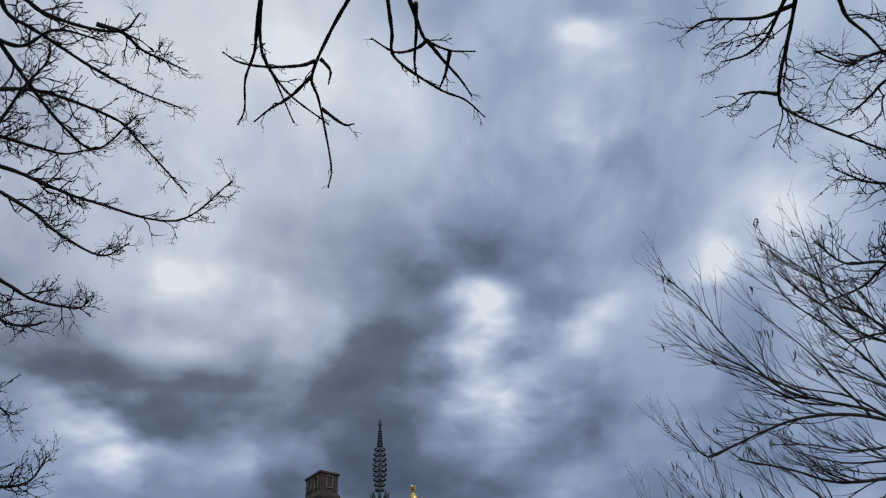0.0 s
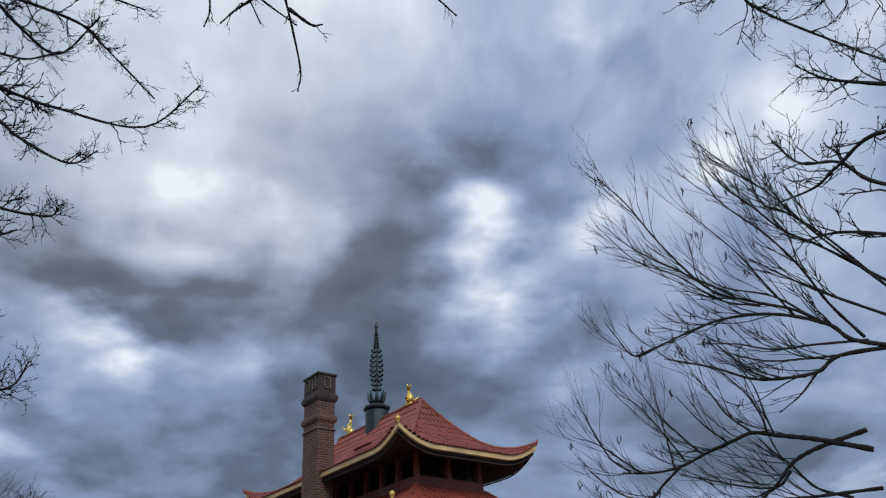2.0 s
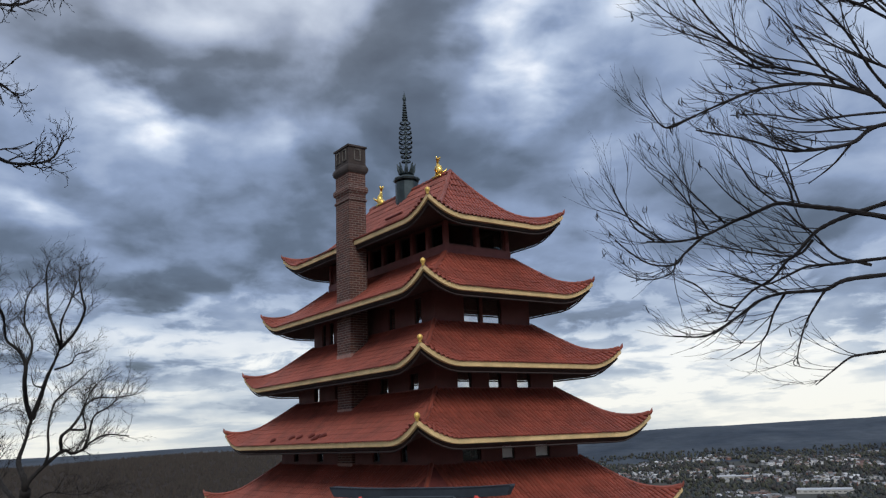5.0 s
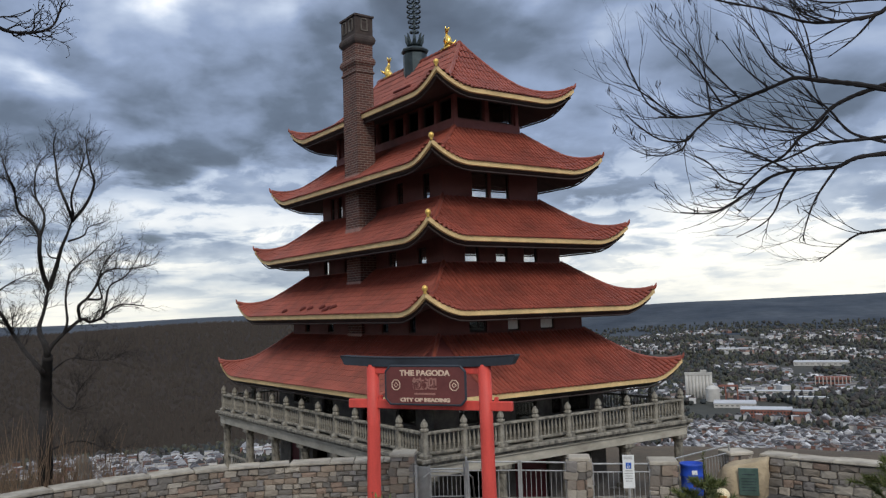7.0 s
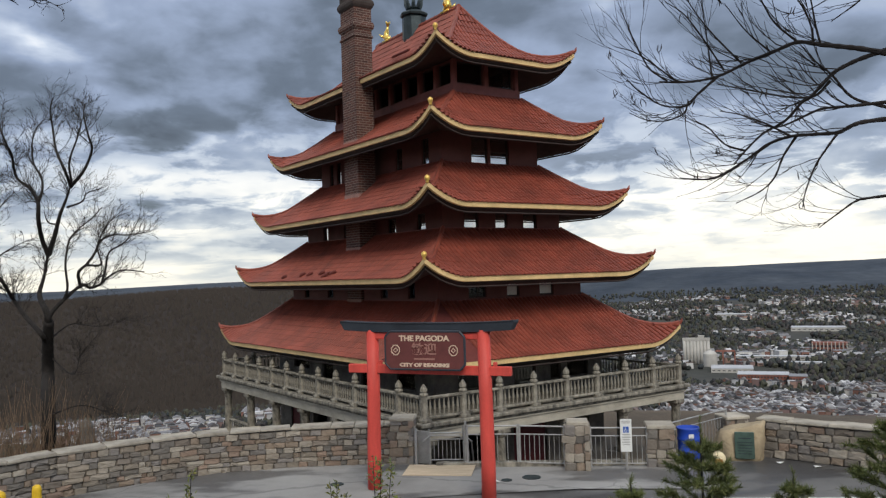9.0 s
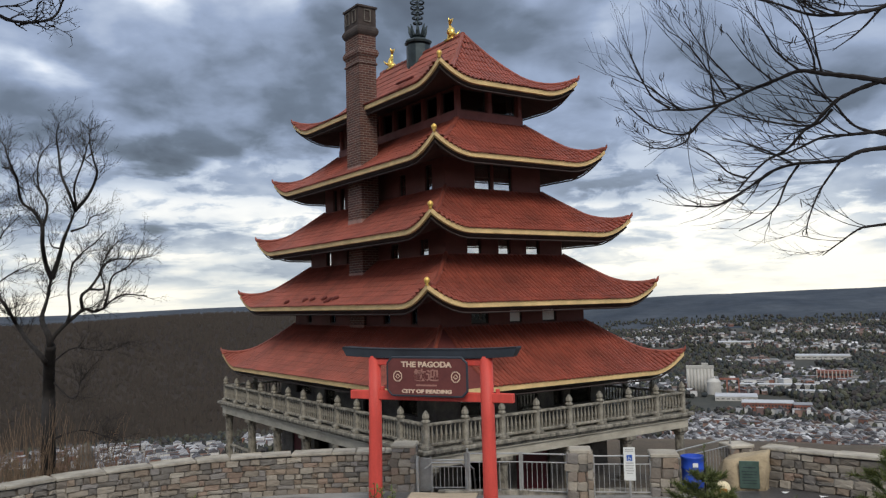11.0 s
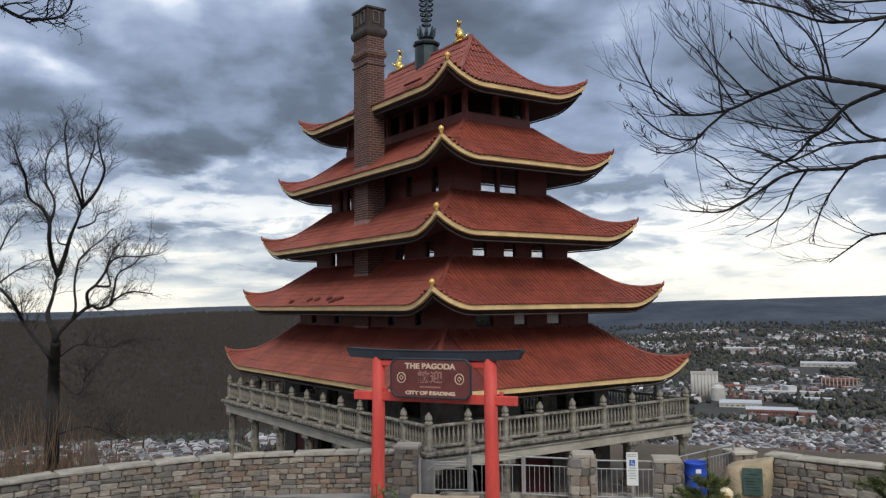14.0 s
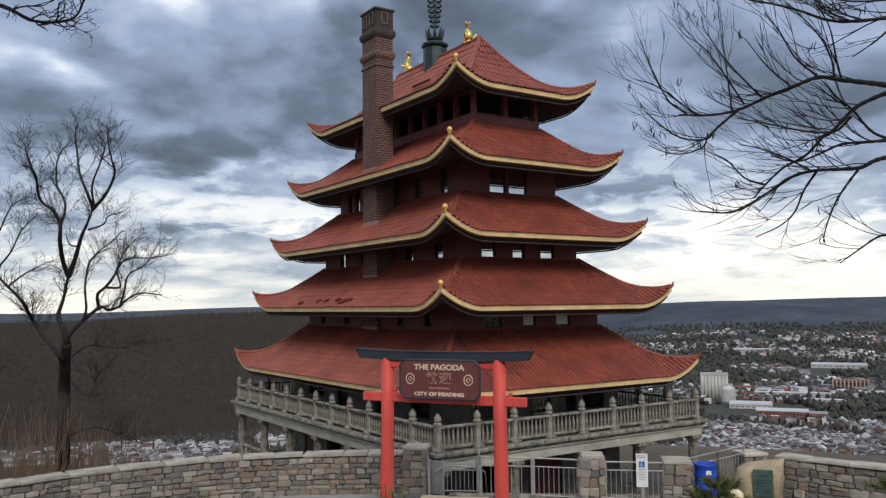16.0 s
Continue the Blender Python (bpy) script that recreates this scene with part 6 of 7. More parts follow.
grow(birch, 'fine', 0.0046, (1.42, 2.98, 5.61), (1.40, 2.97, 5.68), (1.37, 2.95, 5.80), (1.32, 2.94, 5.88))
grow(birch, 'fine', 0.0046, (1.40, 2.99, 5.61), (1.38, 2.97, 5.69), (1.33, 2.97, 5.79), (1.23, 2.97, 5.90))
grow(birch, 'fine', 0.0046, (1.35, 3.01, 5.63), (1.27, 3.02, 5.71), (1.21, 3.01, 5.81), (1.16, 3.01, 5.88))
grow(birch, 'fine', 0.0042, (1.17, 3.10, 5.58), (1.07, 3.10, 5.69), (1.01, 3.10, 5.77), (0.95, 3.09, 5.86))
grow(birch, 'fine', 0.0042, (1.11, 3.12, 5.56), (1.03, 3.12, 5.69), (0.96, 3.11, 5.78), (0.89, 3.11, 5.83))
grow(birch, 'fine', 0.0040, (1.07, 3.14, 5.53), (1.05, 3.12, 5.67), (1.02, 3.08, 5.81))
grow(birch, 'fine', 0.0040, (0.91, 3.19, 5.54), (0.84, 3.20, 5.60), (0.78, 3.18, 5.71), (0.73, 3.16, 5.82))
grow(birch, 'fine', 0.0040, (0.95, 3.18, 5.53), (0.80, 3.19, 5.65), (0.71, 3.21, 5.69))
grow(birch, 'fine', 0.0040, (1.26, 3.05, 5.61), (1.18, 3.06, 5.69), (1.10, 3.06, 5.80))
grow(birch, 'fine', 0.0061, (1.63, 2.93, 5.36), (1.53, 2.98, 5.41), (1.46, 2.99, 5.50), (1.40, 3.00, 5.56), (1.37, 3.01, 5.61))
grow(birch, 'fine', 0.0056, (1.46, 3.00, 5.48), (1.41, 3.03, 5.43), (1.32, 3.07, 5.44), (1.19, 3.11, 5.48), (1.09, 3.14, 5.51))
grow(birch, 'fine', 0.0046, (1.34, 3.08, 5.29), (1.25, 3.11, 5.35), (1.17, 3.14, 5.39), (1.10, 3.16, 5.41))
grow(birch, 'fine', 0.0046, (1.19, 3.15, 5.25), (1.12, 3.17, 5.28), (1.06, 3.18, 5.35), (1.01, 3.19, 5.38))

# tree beyond the curved stone wall
oak = thing("bare_tree", "tall leafless tree standing below the curved stone wall", "tree")
trunk(oak, [(-11.33, 23.42, -0.63), (-11.04, 22.77, 1.37), (-11.38, 23.50, 2.38), (-11.15, 23.03, 3.22), (-10.89, 22.57, 3.88)], [0.22, 0.185, 0.17, 0.155, 0.135])


def bough(r0, *pts):
    sh = Shape()
    line = bezier(pts, 7 * (len(pts) - 1))
    n = len(line)
    rr = [r0 * (1 - 0.74 * k / (n - 1)) * (1 + 0.06 * math.sin(k * 1.7)) for k in range(n)]
    sh.tube(line, rr, 8)
    total = sum((b - a).length for a, b in zip(line, line[1:]))
    for q in range(int(total / 0.10)):
        f = tree_rng.uniform(0.3 if r0 < 0.08 else 0.75, 1.0)
        k = min(int(f * (n - 1)), n - 2)
        p = line[k].lerp(line[k + 1], f * (n - 1) - k)
        ax = (line[k + 1] - line[k]).normalized()
        side = ax.cross(Vector((tree_rng.gauss(0, 1), tree_rng.gauss(0, 1), tree_rng.gauss(0, 1)))).normalized()
        twig(sh, p, ax * 0.7 + side * 0.7 + Vector((0, 0, 0.25)), tree_rng.uniform(0.4, 1.05) * (1.15 - 0.45 * f), min(max(rr[k] * 0.26, 0.0065), 0.010), 2, "crown", tree_rng)
    part("bough", sh, BARK, oak)


bough(0.106, (-10.94, 22.67, 3.72), (-10.90, 22.50, 4.11), (-11.27, 22.89, 4.50), (-11.39, 23.12, 4.74), (-11.35, 23.29, 5.14), (-11.33, 23.50, 5.83))
bough(0.082, (-11.32, 23.49, 5.76), (-11.13, 23.49, 6.28), (-10.91, 23.35, 6.85), (-10.66, 23.23, 7.32), (-10.45, 23.08, 7.71))
bough(0.049, (-10.49, 23.11, 7.63), (-10.15, 23.26, 8.14), (-9.85, 23.10, 8.69), (-9.74, 22.63, 9.01), (-9.85, 22.61, 9.57), (-9.91, 22.82, 9.94))
bough(0.049, (-10.46, 23.11, 7.68), (-10.39, 22.51, 8.12), (-10.76, 22.88, 8.66), (-11.13, 23.47, 9.43), (-11.14, 23.36, 9.91), (-10.98, 23.19, 10.23))
bough(0.035, (-10.41, 23.03, 7.79), (-10.24, 22.54, 8.28), (-10.00, 22.50, 8.91), (-9.92, 22.60, 9.41), (-10.21, 22.96, 9.73))
bough(0.073, (-11.32, 23.49, 5.76), (-11.35, 23.20, 6.19), (-11.15, 22.60, 6.71), (-11.12, 22.52, 7.18), (-11.61, 23.07, 7.64), (-12.20, 23.47, 8.03), (-11.99, 22.82, 8.59), (-11.99, 22.51, 8.78), (-12.29, 22.61, 8.88))
bough(0.035, (-12.04, 22.98, 8.50), (-12.12, 22.59, 9.12), (-12.41, 22.96, 9.51), (-12.90, 23.45, 9.92))
bough(0.042, (-11.11, 22.50, 7.10), (-11.02, 22.59, 7.58), (-11.20, 22.88, 7.94), (-11.69, 23.45, 8.44), (-11.68, 23.38, 9.01), (-11.48, 23.24, 9.39), (-11.30, 23.35, 9.66))
bough(0.076, (-11.15, 23.03, 3.22), (-11.11, 22.54, 3.57), (-11.80, 23.10, 4.02), (-12.30, 23.42, 4.50), (-12.18, 22.56, 5.06), (-12.81, 22.98, 5.47), (-13.47, 23.10, 6.13), (-13.93, 23.01, 7.10))
bough(0.065, (-10.84, 22.53, 4.03), (-10.73, 22.54, 4.19), (-10.47, 22.65, 4.49), (-10.16, 23.01, 4.85), (-10.08, 23.40, 4.77), (-9.80, 23.50, 4.88), (-9.63, 23.47, 5.04), (-9.11, 23.20, 5.24), (-8.21, 22.50, 5.17))
bough(0.049, (-10.19, 23.00, 4.80), (-10.06, 22.60, 5.20), (-9.87, 22.70, 5.43), (-9.66, 22.76, 5.75), (-9.49, 22.71, 6.06), (-9.30, 23.03, 6.24), (-8.99, 23.50, 6.26), (-8.24, 22.99, 6.30))
bough(0.041, (-9.80, 23.50, 4.88), (-9.68, 23.48, 5.28), (-9.50, 23.34, 5.77), (-9.07, 23.50, 6.10), (-8.67, 23.50, 6.75))
bough(0.035, (-9.87, 22.77, 5.40), (-9.72, 23.29, 5.44), (-9.57, 22.73, 5.91), (-9.29, 22.61, 6.45), (-8.97, 22.79, 6.86))
bough(0.042, (-10.49, 22.64, 4.46), (-10.35, 22.55, 4.81), (-10.46, 22.69, 5.44), (-10.55, 23.11, 6.09), (-10.28, 23.05, 6.41), (-9.75, 22.75, 6.70), (-9.38, 22.61, 7.00))
bough(0.031, (-10.73, 23.41, 7.10), (-10.31, 23.46, 7.26), (-10.15, 23.45, 7.50), (-9.45, 22.96, 7.60))
bough(0.031, (-10.99, 23.45, 6.61), (-11.09, 23.04, 6.66), (-11.00, 22.61, 6.95))
bough(0.026, (-11.06, 23.00, 3.38), (-10.66, 23.45, 3.75), (-9.53, 22.70, 3.70), (-8.77, 22.77, 3.92))
bough(0.028, (-11.26, 23.37, 2.88), (-10.57, 22.94, 2.44), (-10.18, 22.62, 2.47), (-10.11, 22.79, 2.92), (-9.48, 22.59, 3.55))
bough(0.024, (-10.86, 22.60, 1.32), (-10.22, 22.92, 1.50), (-9.79, 23.42, 1.26), (-8.78, 22.50, 1.16))
bough(0.031, (-12.81, 22.98, 5.47), (-12.04, 22.57, 5.85), (-11.46, 22.66, 6.16))
bough(0.033, (-13.50, 23.46, 5.90), (-13.05, 23.50, 6.47), (-12.72, 23.49, 7.13), (-12.23, 23.47, 7.62))
bough(0.031, (-13.38, 22.94, 6.28), (-12.67, 22.63, 7.53), (-12.46, 22.67, 7.85))


def shrub(x, y, h, w, leafy, mat, seed, lab, sprays=26):
    """An upright shrub: stems, and many small leaves along them."""
    rng = random.Random(seed)
    z = ground_z(x, y)
    th = thing("shrub", lab, "shrub", pose(x, y, z))
    st, lf = Shape(), Shape()
    for k in range(sprays):
        a = rng.uniform(0, 2 * math.pi)
        t = rng.random() ** 0.6
        tip = Vector((math.cos(a) * w * t, math.sin(a) * w * t, h * (1.0 - 0.55 * t * t) * rng.uniform(0.8, 1.0)))
        mid = Vector((tip.x * 0.45, tip.y * 0.45, tip.z * 0.5))
        line = bezier([(0, 0, 0), mid, tip], 8)
        st.tube(line, [0.010 * (1 - 0.8 * q / 8) + 0.001 for q in range(len(line))], 4)
        for q in range(leafy):
            f = rng.uniform(0.25, 1.0)
            i = min(int(f * (len(line) - 1)), len(line) - 2)
            p = line[i].lerp(line[i + 1], f * (len(line) - 1) - i)
            d = Vector((rng.gauss(0, 1), rng.gauss(0, 1), rng.gauss(0.7, 0.7))).normalized()
            p = p + Vector((rng.gauss(0, 1), rng.gauss(0, 1), rng.gauss(0, 0.6))) * 0.055 * (1.2 - f)
            s = d.cross(Vector((rng.gauss(0, 1), rng.gauss(0, 1), rng.gauss(0, 1)))).normalized()
            L, W = rng.uniform(0.035, 0.07), rng.uniform(0.006, 0.013)
            nrm = d.cross(s) * 0.004
            lf.add([p, p + d * L * 0.5 + s * W + nrm, p + d * L, p + d * L * 0.5 - s * W + nrm, p + d * L * 0.45 - nrm], [(0, 1, 4), (1, 2, 4), (2, 3, 4), (3, 0, 4)])
    part("stem", st, TWIG, th)
    tagged(part("leaves", lf, mat, th), "", "", "", "stuff")


def young_pine(x, y, h, w, seed, lab):
    """A young conifer: a leader, whorls of upturned branches, side shoots set with needles."""
    rng = random.Random(seed)
    th = thing("young_pine", lab, "tree", pose(x, y, ground_z(x, y) - 0.03, 0, 0, rng.uniform(0, 360)), "young pines")
    stem, nd = Shape(), Shape()
    stem.tube([(0, 0, 0), (0.02, 0.01, h * 0.5), (0, 0.02, h)], [0.028, 0.018, 0.004], 6)

    def shoot(a, b, n, r):
        a, b = Vector(a), Vector(b)
        stem.tube([a, a.lerp(b, 0.55) - Vector((0, 0, 0.02)), b], [r, r * 0.7, r * 0.3], 4, caps=False)
        ax = (b - a).normalized()
        for q in range(n):
            f = rng.uniform(0.12, 1.02)
            p = a.lerp(b, f)
            d = (ax * 0.8 + Vector((rng.gauss(0, 0.6), rng.gauss(0, 0.6), rng.gauss(0.2, 0.6)))).normalized()
            s_ = d.cross(Vector((rng.gauss(0, 1), rng.gauss(0, 1), rng.gauss(0, 1)))).normalized()
            ln, wd = rng.uniform(0.035, 0.075), rng.uniform(0.0018, 0.0034)
            nd.add([p - s_ * wd, p + s_ * wd, p + d * ln + s_ * wd * 0.4, p + d * ln - s_ * wd * 0.4], [(0, 1, 2, 3)])
    z = h * 0.12
    while z < h * 0.97:
        t = z / h
        reach = w * (1 - t) ** 0.8 + 0.06
        turn = rng.uniform(0, 6.28)
        for k in range(5):
            a = turn + k * 1.257 + rng.gauss(0, 0.25)
            ln = reach * rng.uniform(0.65, 1.1)
            tip = Vector((math.cos(a) * ln, math.sin(a) * ln, z + ln * rng.uniform(0.15, 0.6)))
            base = Vector((0, 0, z))
            shoot(base, tip, int(120 + 330 * ln), 0.006)
            for q in range(4 if ln > 0.18 else 2):
                p = base.lerp(tip, rng.uniform(0.35, 0.92))
                b2 = a + rng.choice((-0.8, 0.8)) + rng.gauss(0, 0.2)
                l2 = ln * rng.uniform(0.25, 0.5)
                shoot(p, p + Vector((math.cos(b2) * l2, math.sin(b2) * l2, l2 * rng.uniform(0.2, 0.8))), int(70 + 240 * l2), 0.003)
        z += h * rng.uniform(0.07, 0.10)
    shoot((0, 0, h * 0.86), (0, 0.02, h * 1.05), 80, 0.004)
    part("trunk", stem, TWIG, th)
    tagged(part("needles", nd, LEAF, th), "", "", "", "stuff")


young_pine(2.36, 7.6, 1.92, 0.74, 3, "young green pine below the bank")
young_pine(2.95, 7.0, 1.35, 0.40, 4, "small green pine below the bank")
young_pine(3.92, 7.2, 2.05, 0.80, 5, "young pine with yellowing branch tips")
young_pine(1.60, 7.3, 1.34, 0.34, 6, "small green pine below the bank")
shrub(-0.62, 7.2, 1.75, 0.30, 120, LEAF_NEW, 7, "loose shrub with fresh yellow-green leaves", 9)
shrub(-1.0, 7.3, 1.62, 0.16, 110, LEAF_NEW, 9, "loose shrub with fresh yellow-green leaves", 5)
shrub(-2.25, 7.0, 1.72, 0.22, 110, LEAF_NEW, 11, "loose shrub with fresh yellow-green leaves", 6)

# dry brush on the slope beyond the wall
brush = Shape()
brng = random.Random(5)
for k in range(1700):
    x = brng.uniform(-17, -6)
    y = edge_y(x) + (brng.uniform(2.5, 12.0) if x < -10.3 else brng.uniform(0.8, 6.5))
    z = ground_z(x, y)
    h = brng.uniform(2.0, 4.2) if x < -10.3 else brng.uniform(0.5, 1.5) if x < -8 else brng.uniform(0.2, 0.5)
    for q in range(3):
        tx, ty = brng.gauss(0, 0.14) * h, brng.gauss(0, 0.14) * h
        brush.tube([(x, y, z - 0.1), (x + tx * 0.4, y + ty * 0.4, z + h * 0.55), (x + tx, y + ty, z + h)], [0.013, 0.009, 0.003], 3, caps=False)
tagged(part("dry_brush", brush, material("dry_stems", (0.20, 0.135, 0.085), 0.9, 0.3, 3, 20, 0.1, island=0.35)), "brown dry brush on the slope", "brush", "", "stuff")
# ---- the town in the valley and the woods on the hills ----
town_rng = random.Random(17)
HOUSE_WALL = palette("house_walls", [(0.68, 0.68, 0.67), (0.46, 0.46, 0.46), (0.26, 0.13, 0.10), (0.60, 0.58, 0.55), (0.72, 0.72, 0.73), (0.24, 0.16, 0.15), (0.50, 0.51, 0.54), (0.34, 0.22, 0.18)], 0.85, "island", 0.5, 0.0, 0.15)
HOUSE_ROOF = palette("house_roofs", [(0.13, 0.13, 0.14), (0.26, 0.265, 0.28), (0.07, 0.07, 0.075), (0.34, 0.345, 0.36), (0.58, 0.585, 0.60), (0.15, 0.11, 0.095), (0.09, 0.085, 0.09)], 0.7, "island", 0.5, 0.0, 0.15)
BRICKFAR = material("old_factory_brick", (0.24, 0.10, 0.075), 0.9, 0.3, 0.08, 0.6, 0.0)
PALE = material("pale_concrete_far", (0.44, 0.43, 0.40), 0.85, 0.15, 0.06, 0.5, 0.0)
ROOFWHITE = material("white_membrane_roof", (0.46, 0.47, 0.49), 0.6, 0.15, 0.03, 0.3, 0.0)
DARKGLASS = material("dark_far_window", (0.03, 0.035, 0.04), 0.3, 0.2, 0.2, 1.0, 0.0)


def polar(a, r):
    return r * math.sin(radians(a)), r * math.cos(radians(a))


LOTS = []      # ground kept free of houses: centre and radius


def house(sh, x, y, w, d, h, rz, roof=0.35):
    z = ground_z(x, y) - 1.5
    h += 1.5
    sh.box((x, y, z + h / 2), (w, d, h), rz, 0)
    co, si = math.cos(rz), math.sin(rz)

    def pt(u, v, q):
        return (x + u * co - v * si, y + u * si + v * co, z + q)
    if roof > 0:
        t = h + d * roof
        e = 0.4
        vs = [pt(-w / 2 - e, -d / 2 - e, h - 0.1), pt(w / 2 + e, -d / 2 - e, h - 0.1), pt(w / 2 + e, d / 2 + e, h - 0.1), pt(-w / 2 - e, d / 2 + e, h - 0.1), pt(-w / 2 - e, 0, t), pt(w / 2 + e, 0, t)]
        sh.add(vs, [(0, 1, 5, 4), (2, 3, 4, 5), (1, 2, 5), (3, 0, 4)], 1)
    else:
        sh.box((x, y, z + h + 0.25), (w + 0.6, d + 0.6, 0.5), rz, 1)
    # a dark window band on the near side
    vs = [pt(-w * 0.35, -d / 2 - 0.06, h * 0.55), pt(w * 0.35, -d / 2 - 0.06, h * 0.55), pt(w * 0.35, -d / 2 - 0.06, h * 0.72), pt(-w * 0.35, -d / 2 - 0.06, h * 0.72)]
    sh.add(vs, [(0, 1, 2, 3)], 2)


def free(x, y):
    return all((x - a) ** 2 + (y - b) ** 2 > r * r for a, b, r in LOTS)


# landmarks
def landmark(name, label, cat, a, r, base=0.0):
    x, y = polar(a, r)
    th = thing(name, label, cat, pose(x, y, ground_z(x, y) + base, 0, 0, -a))
    return th


silo = landmark("grain_elevator", "pale concrete grain elevator with round silos", "industrial building", 17.1, 1430)
for k in range(8):
    part("silo", Shape().lathe((-19 + k * 5.4, 0, -6), [(2.75, 0), (2.75, 44)], 14), PALE, silo, "", True)
part("headhouse", Shape().bevel_box((0, 0, 40.5), (44, 5, 5), 0.3), PALE, silo)
part("headhouse", Shape().bevel_box((8, 0, 45), (10, 5, 4), 0.3), PALE, silo)
LOTS.append((*polar(17.1, 1430), 40))
tank = landmark("storage_tank", "white round storage tank beside the grain elevator", "tank", 17.95, 1395)
part("shell", Shape().lathe((0, 0, -5), [(11, 0), (11, 25), (8, 28), (2, 30.5), (2, 33)], 22), PALE, tank)
part("conveyor", Shape().bevel_box((24, 4, 24), (30, 2.5, 3), 0.2), BRICKFAR, tank, "dark raised conveyor")
for x in (20, 38):
    part("leg", Shape().box((x, 4, 9), (2.2, 2, 30)), BRICKFAR, tank)
LOTS.append((*polar(18.2, 1395), 45))


def works(name, label, a, r, w, d, h, wall, roof, bays):
    th = landmark(name, label, "factory", a, r)
    part("body", Shape().box((0, 0, h / 2 - 4), (w, d, h + 8)), wall, th)
    part("roof", Shape().bevel_box((0, 0, h + 0.4), (w + 1, d + 1, 0.9), 0.2), roof, th)
    for k in range(bays):
        for z in ((0.3, 0.7) if h > 9 else (0.5,)):
            part("window", Shape().box((-w / 2 + (k + 0.5) * w / bays, -d / 2 - 0.06, h * z), (w / bays * 0.55, 0.16, h * 0.2)), DARKGLASS, th)
    x, y = polar(a, r)
    LOTS.append((x, y, max(w, d) * 0.5))
    return th


works("brick_factory", "long red brick factory with a white roof", 21.2, 1215, 66, 34, 11, BRICKFAR, ROOFWHITE, 16)
works("brick_factory", "red brick factory annex with a grey roof", 23.3, 1190, 22, 26, 12, BRICKFAR, HOUSE_ROOF, 6)
works("warehouse", "low warehouse under a white membrane roof", 19.3, 1330, 60, 46, 6, PALE, ROOFWHITE, 8)
works("warehouse", "long low shed under a pale roof", 22.0, 1500, 130, 18, 6, PALE, ROOFWHITE, 14)
works("warehouse", "long low shed under a pale roof", 23.7, 1410, 60, 16, 6, PALE, ROOFWHITE, 8)
works("warehouse", "broad white-roofed works far off", 24.6, 2150, 120, 60, 8, PALE, ROOFWHITE, 10)
works("warehouse", "broad white-roofed works far off", 19.4, 2450, 90, 50, 8, PALE, ROOFWHITE, 8)
works("warehouse", "white flat-roofed hall among the row houses", 13.9, 800, 30, 20, 7, PALE, ROOFWHITE, 5)
works("warehouse", "white flat-roofed hall among the trees", -10.6, 960, 26, 18, 7, PALE, ROOFWHITE, 5)
ruin = works("brick_mill", "tall old brick mill with buttresses", 25.2, 1620, 58, 22, 19, BRICKFAR, BRICKFAR, 9)
for k in range(10):
    part("buttress", Shape().box((-28 + k * 6.2, -12, 9), (1.5, 2, 22)), PALE, ruin)
tower = landmark("stone_monument", "grey stone tower rising over the trees", "tower", -23.7, 780)
part("shaft", Shape().lathe((0, 0, -4), [(9, 0), (8, 30), (6, 34), (6, 42), (4, 46), (1, 48)], 10), RUBBLE, tower)

town = Shape()
# row houses in streets that run away from the hill
for (a0, a1, r0, r1, n) in ((-29, -7, 690, 1012, 34), (8, 33, 690, 1180, 64)):
    for s in range(n):
        a = a0 + (a1 - a0) * (s + 0.5) / n + town_rng.uniform(-0.12, 0.12)
        skew = -6 if a < 0 else 14
        x, y = polar(a, r0)
        dx, dy = math.sin(radians(a + skew)), math.cos(radians(a + skew))
        y0 = y
        run = 0.0
        tall = town_rng.uniform(7, 9)
        while run < (r1 - r0):
            step = 5.0
            px, py = x + dx * run, y0 + dy * run
            if town_rng.random() < 0.10 or noise.noise(Vector((px * 0.008, py * 0.008, 3))) > (0.22 if a > 0 else 0.12):
                run += 16
                continue
            if free(px, py):
                rz = math.atan2(dy, dx)
                lat = town_rng.uniform(-2.0, 2.0) if a < 0 else town_rng.uniform(-4.5, 4.5)
                px, py = px + dy * lat, py - dx * lat
                house(town, px, py, town_rng.uniform(3.8, 5.2), town_rng.uniform(6.0, 10), tall + town_rng.uniform(-1.6, 1.2), rz + (0.0 if a < 0 else town_rng.gauss(0, 0.15)), town_rng.choice((0.0, 0.0, 0.0, 0.2, 0.4) if a < 0 else (0.0, 0.0, 0.3, 0.45)))
            run += step * town_rng.choice((1.0, 1.0, 1.15, 1.9))
# looser town further off
for k in range(4600):
    a = town_rng.uniform(4, 34)
    r = 1180 + 2300 * town_rng.random() ** 1.25
    x, y = polar(a, r)
    if noise.noise(Vector((x * 0.0030, y * 0.0030, 8))) > (0.10 if r < 1700 else -0.06) or not free(x, y):
        continue
    big = town_rng.random() < 0.10
    house(town, x, y, town_rng.uniform(22, 45) if big else town_rng.uniform(8, 14), town_rng.uniform(14, 24) if big else town_rng.uniform(8, 11),
          town_rng.uniform(5, 10), radians(-a + town_rng.choice((20, 110)) + town_rng.uniform(-6, 6)), 0.0 if big else town_rng.choice((0.0, 0.35, 0.45)))
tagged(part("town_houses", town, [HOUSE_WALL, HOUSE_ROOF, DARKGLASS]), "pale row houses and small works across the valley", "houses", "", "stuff")

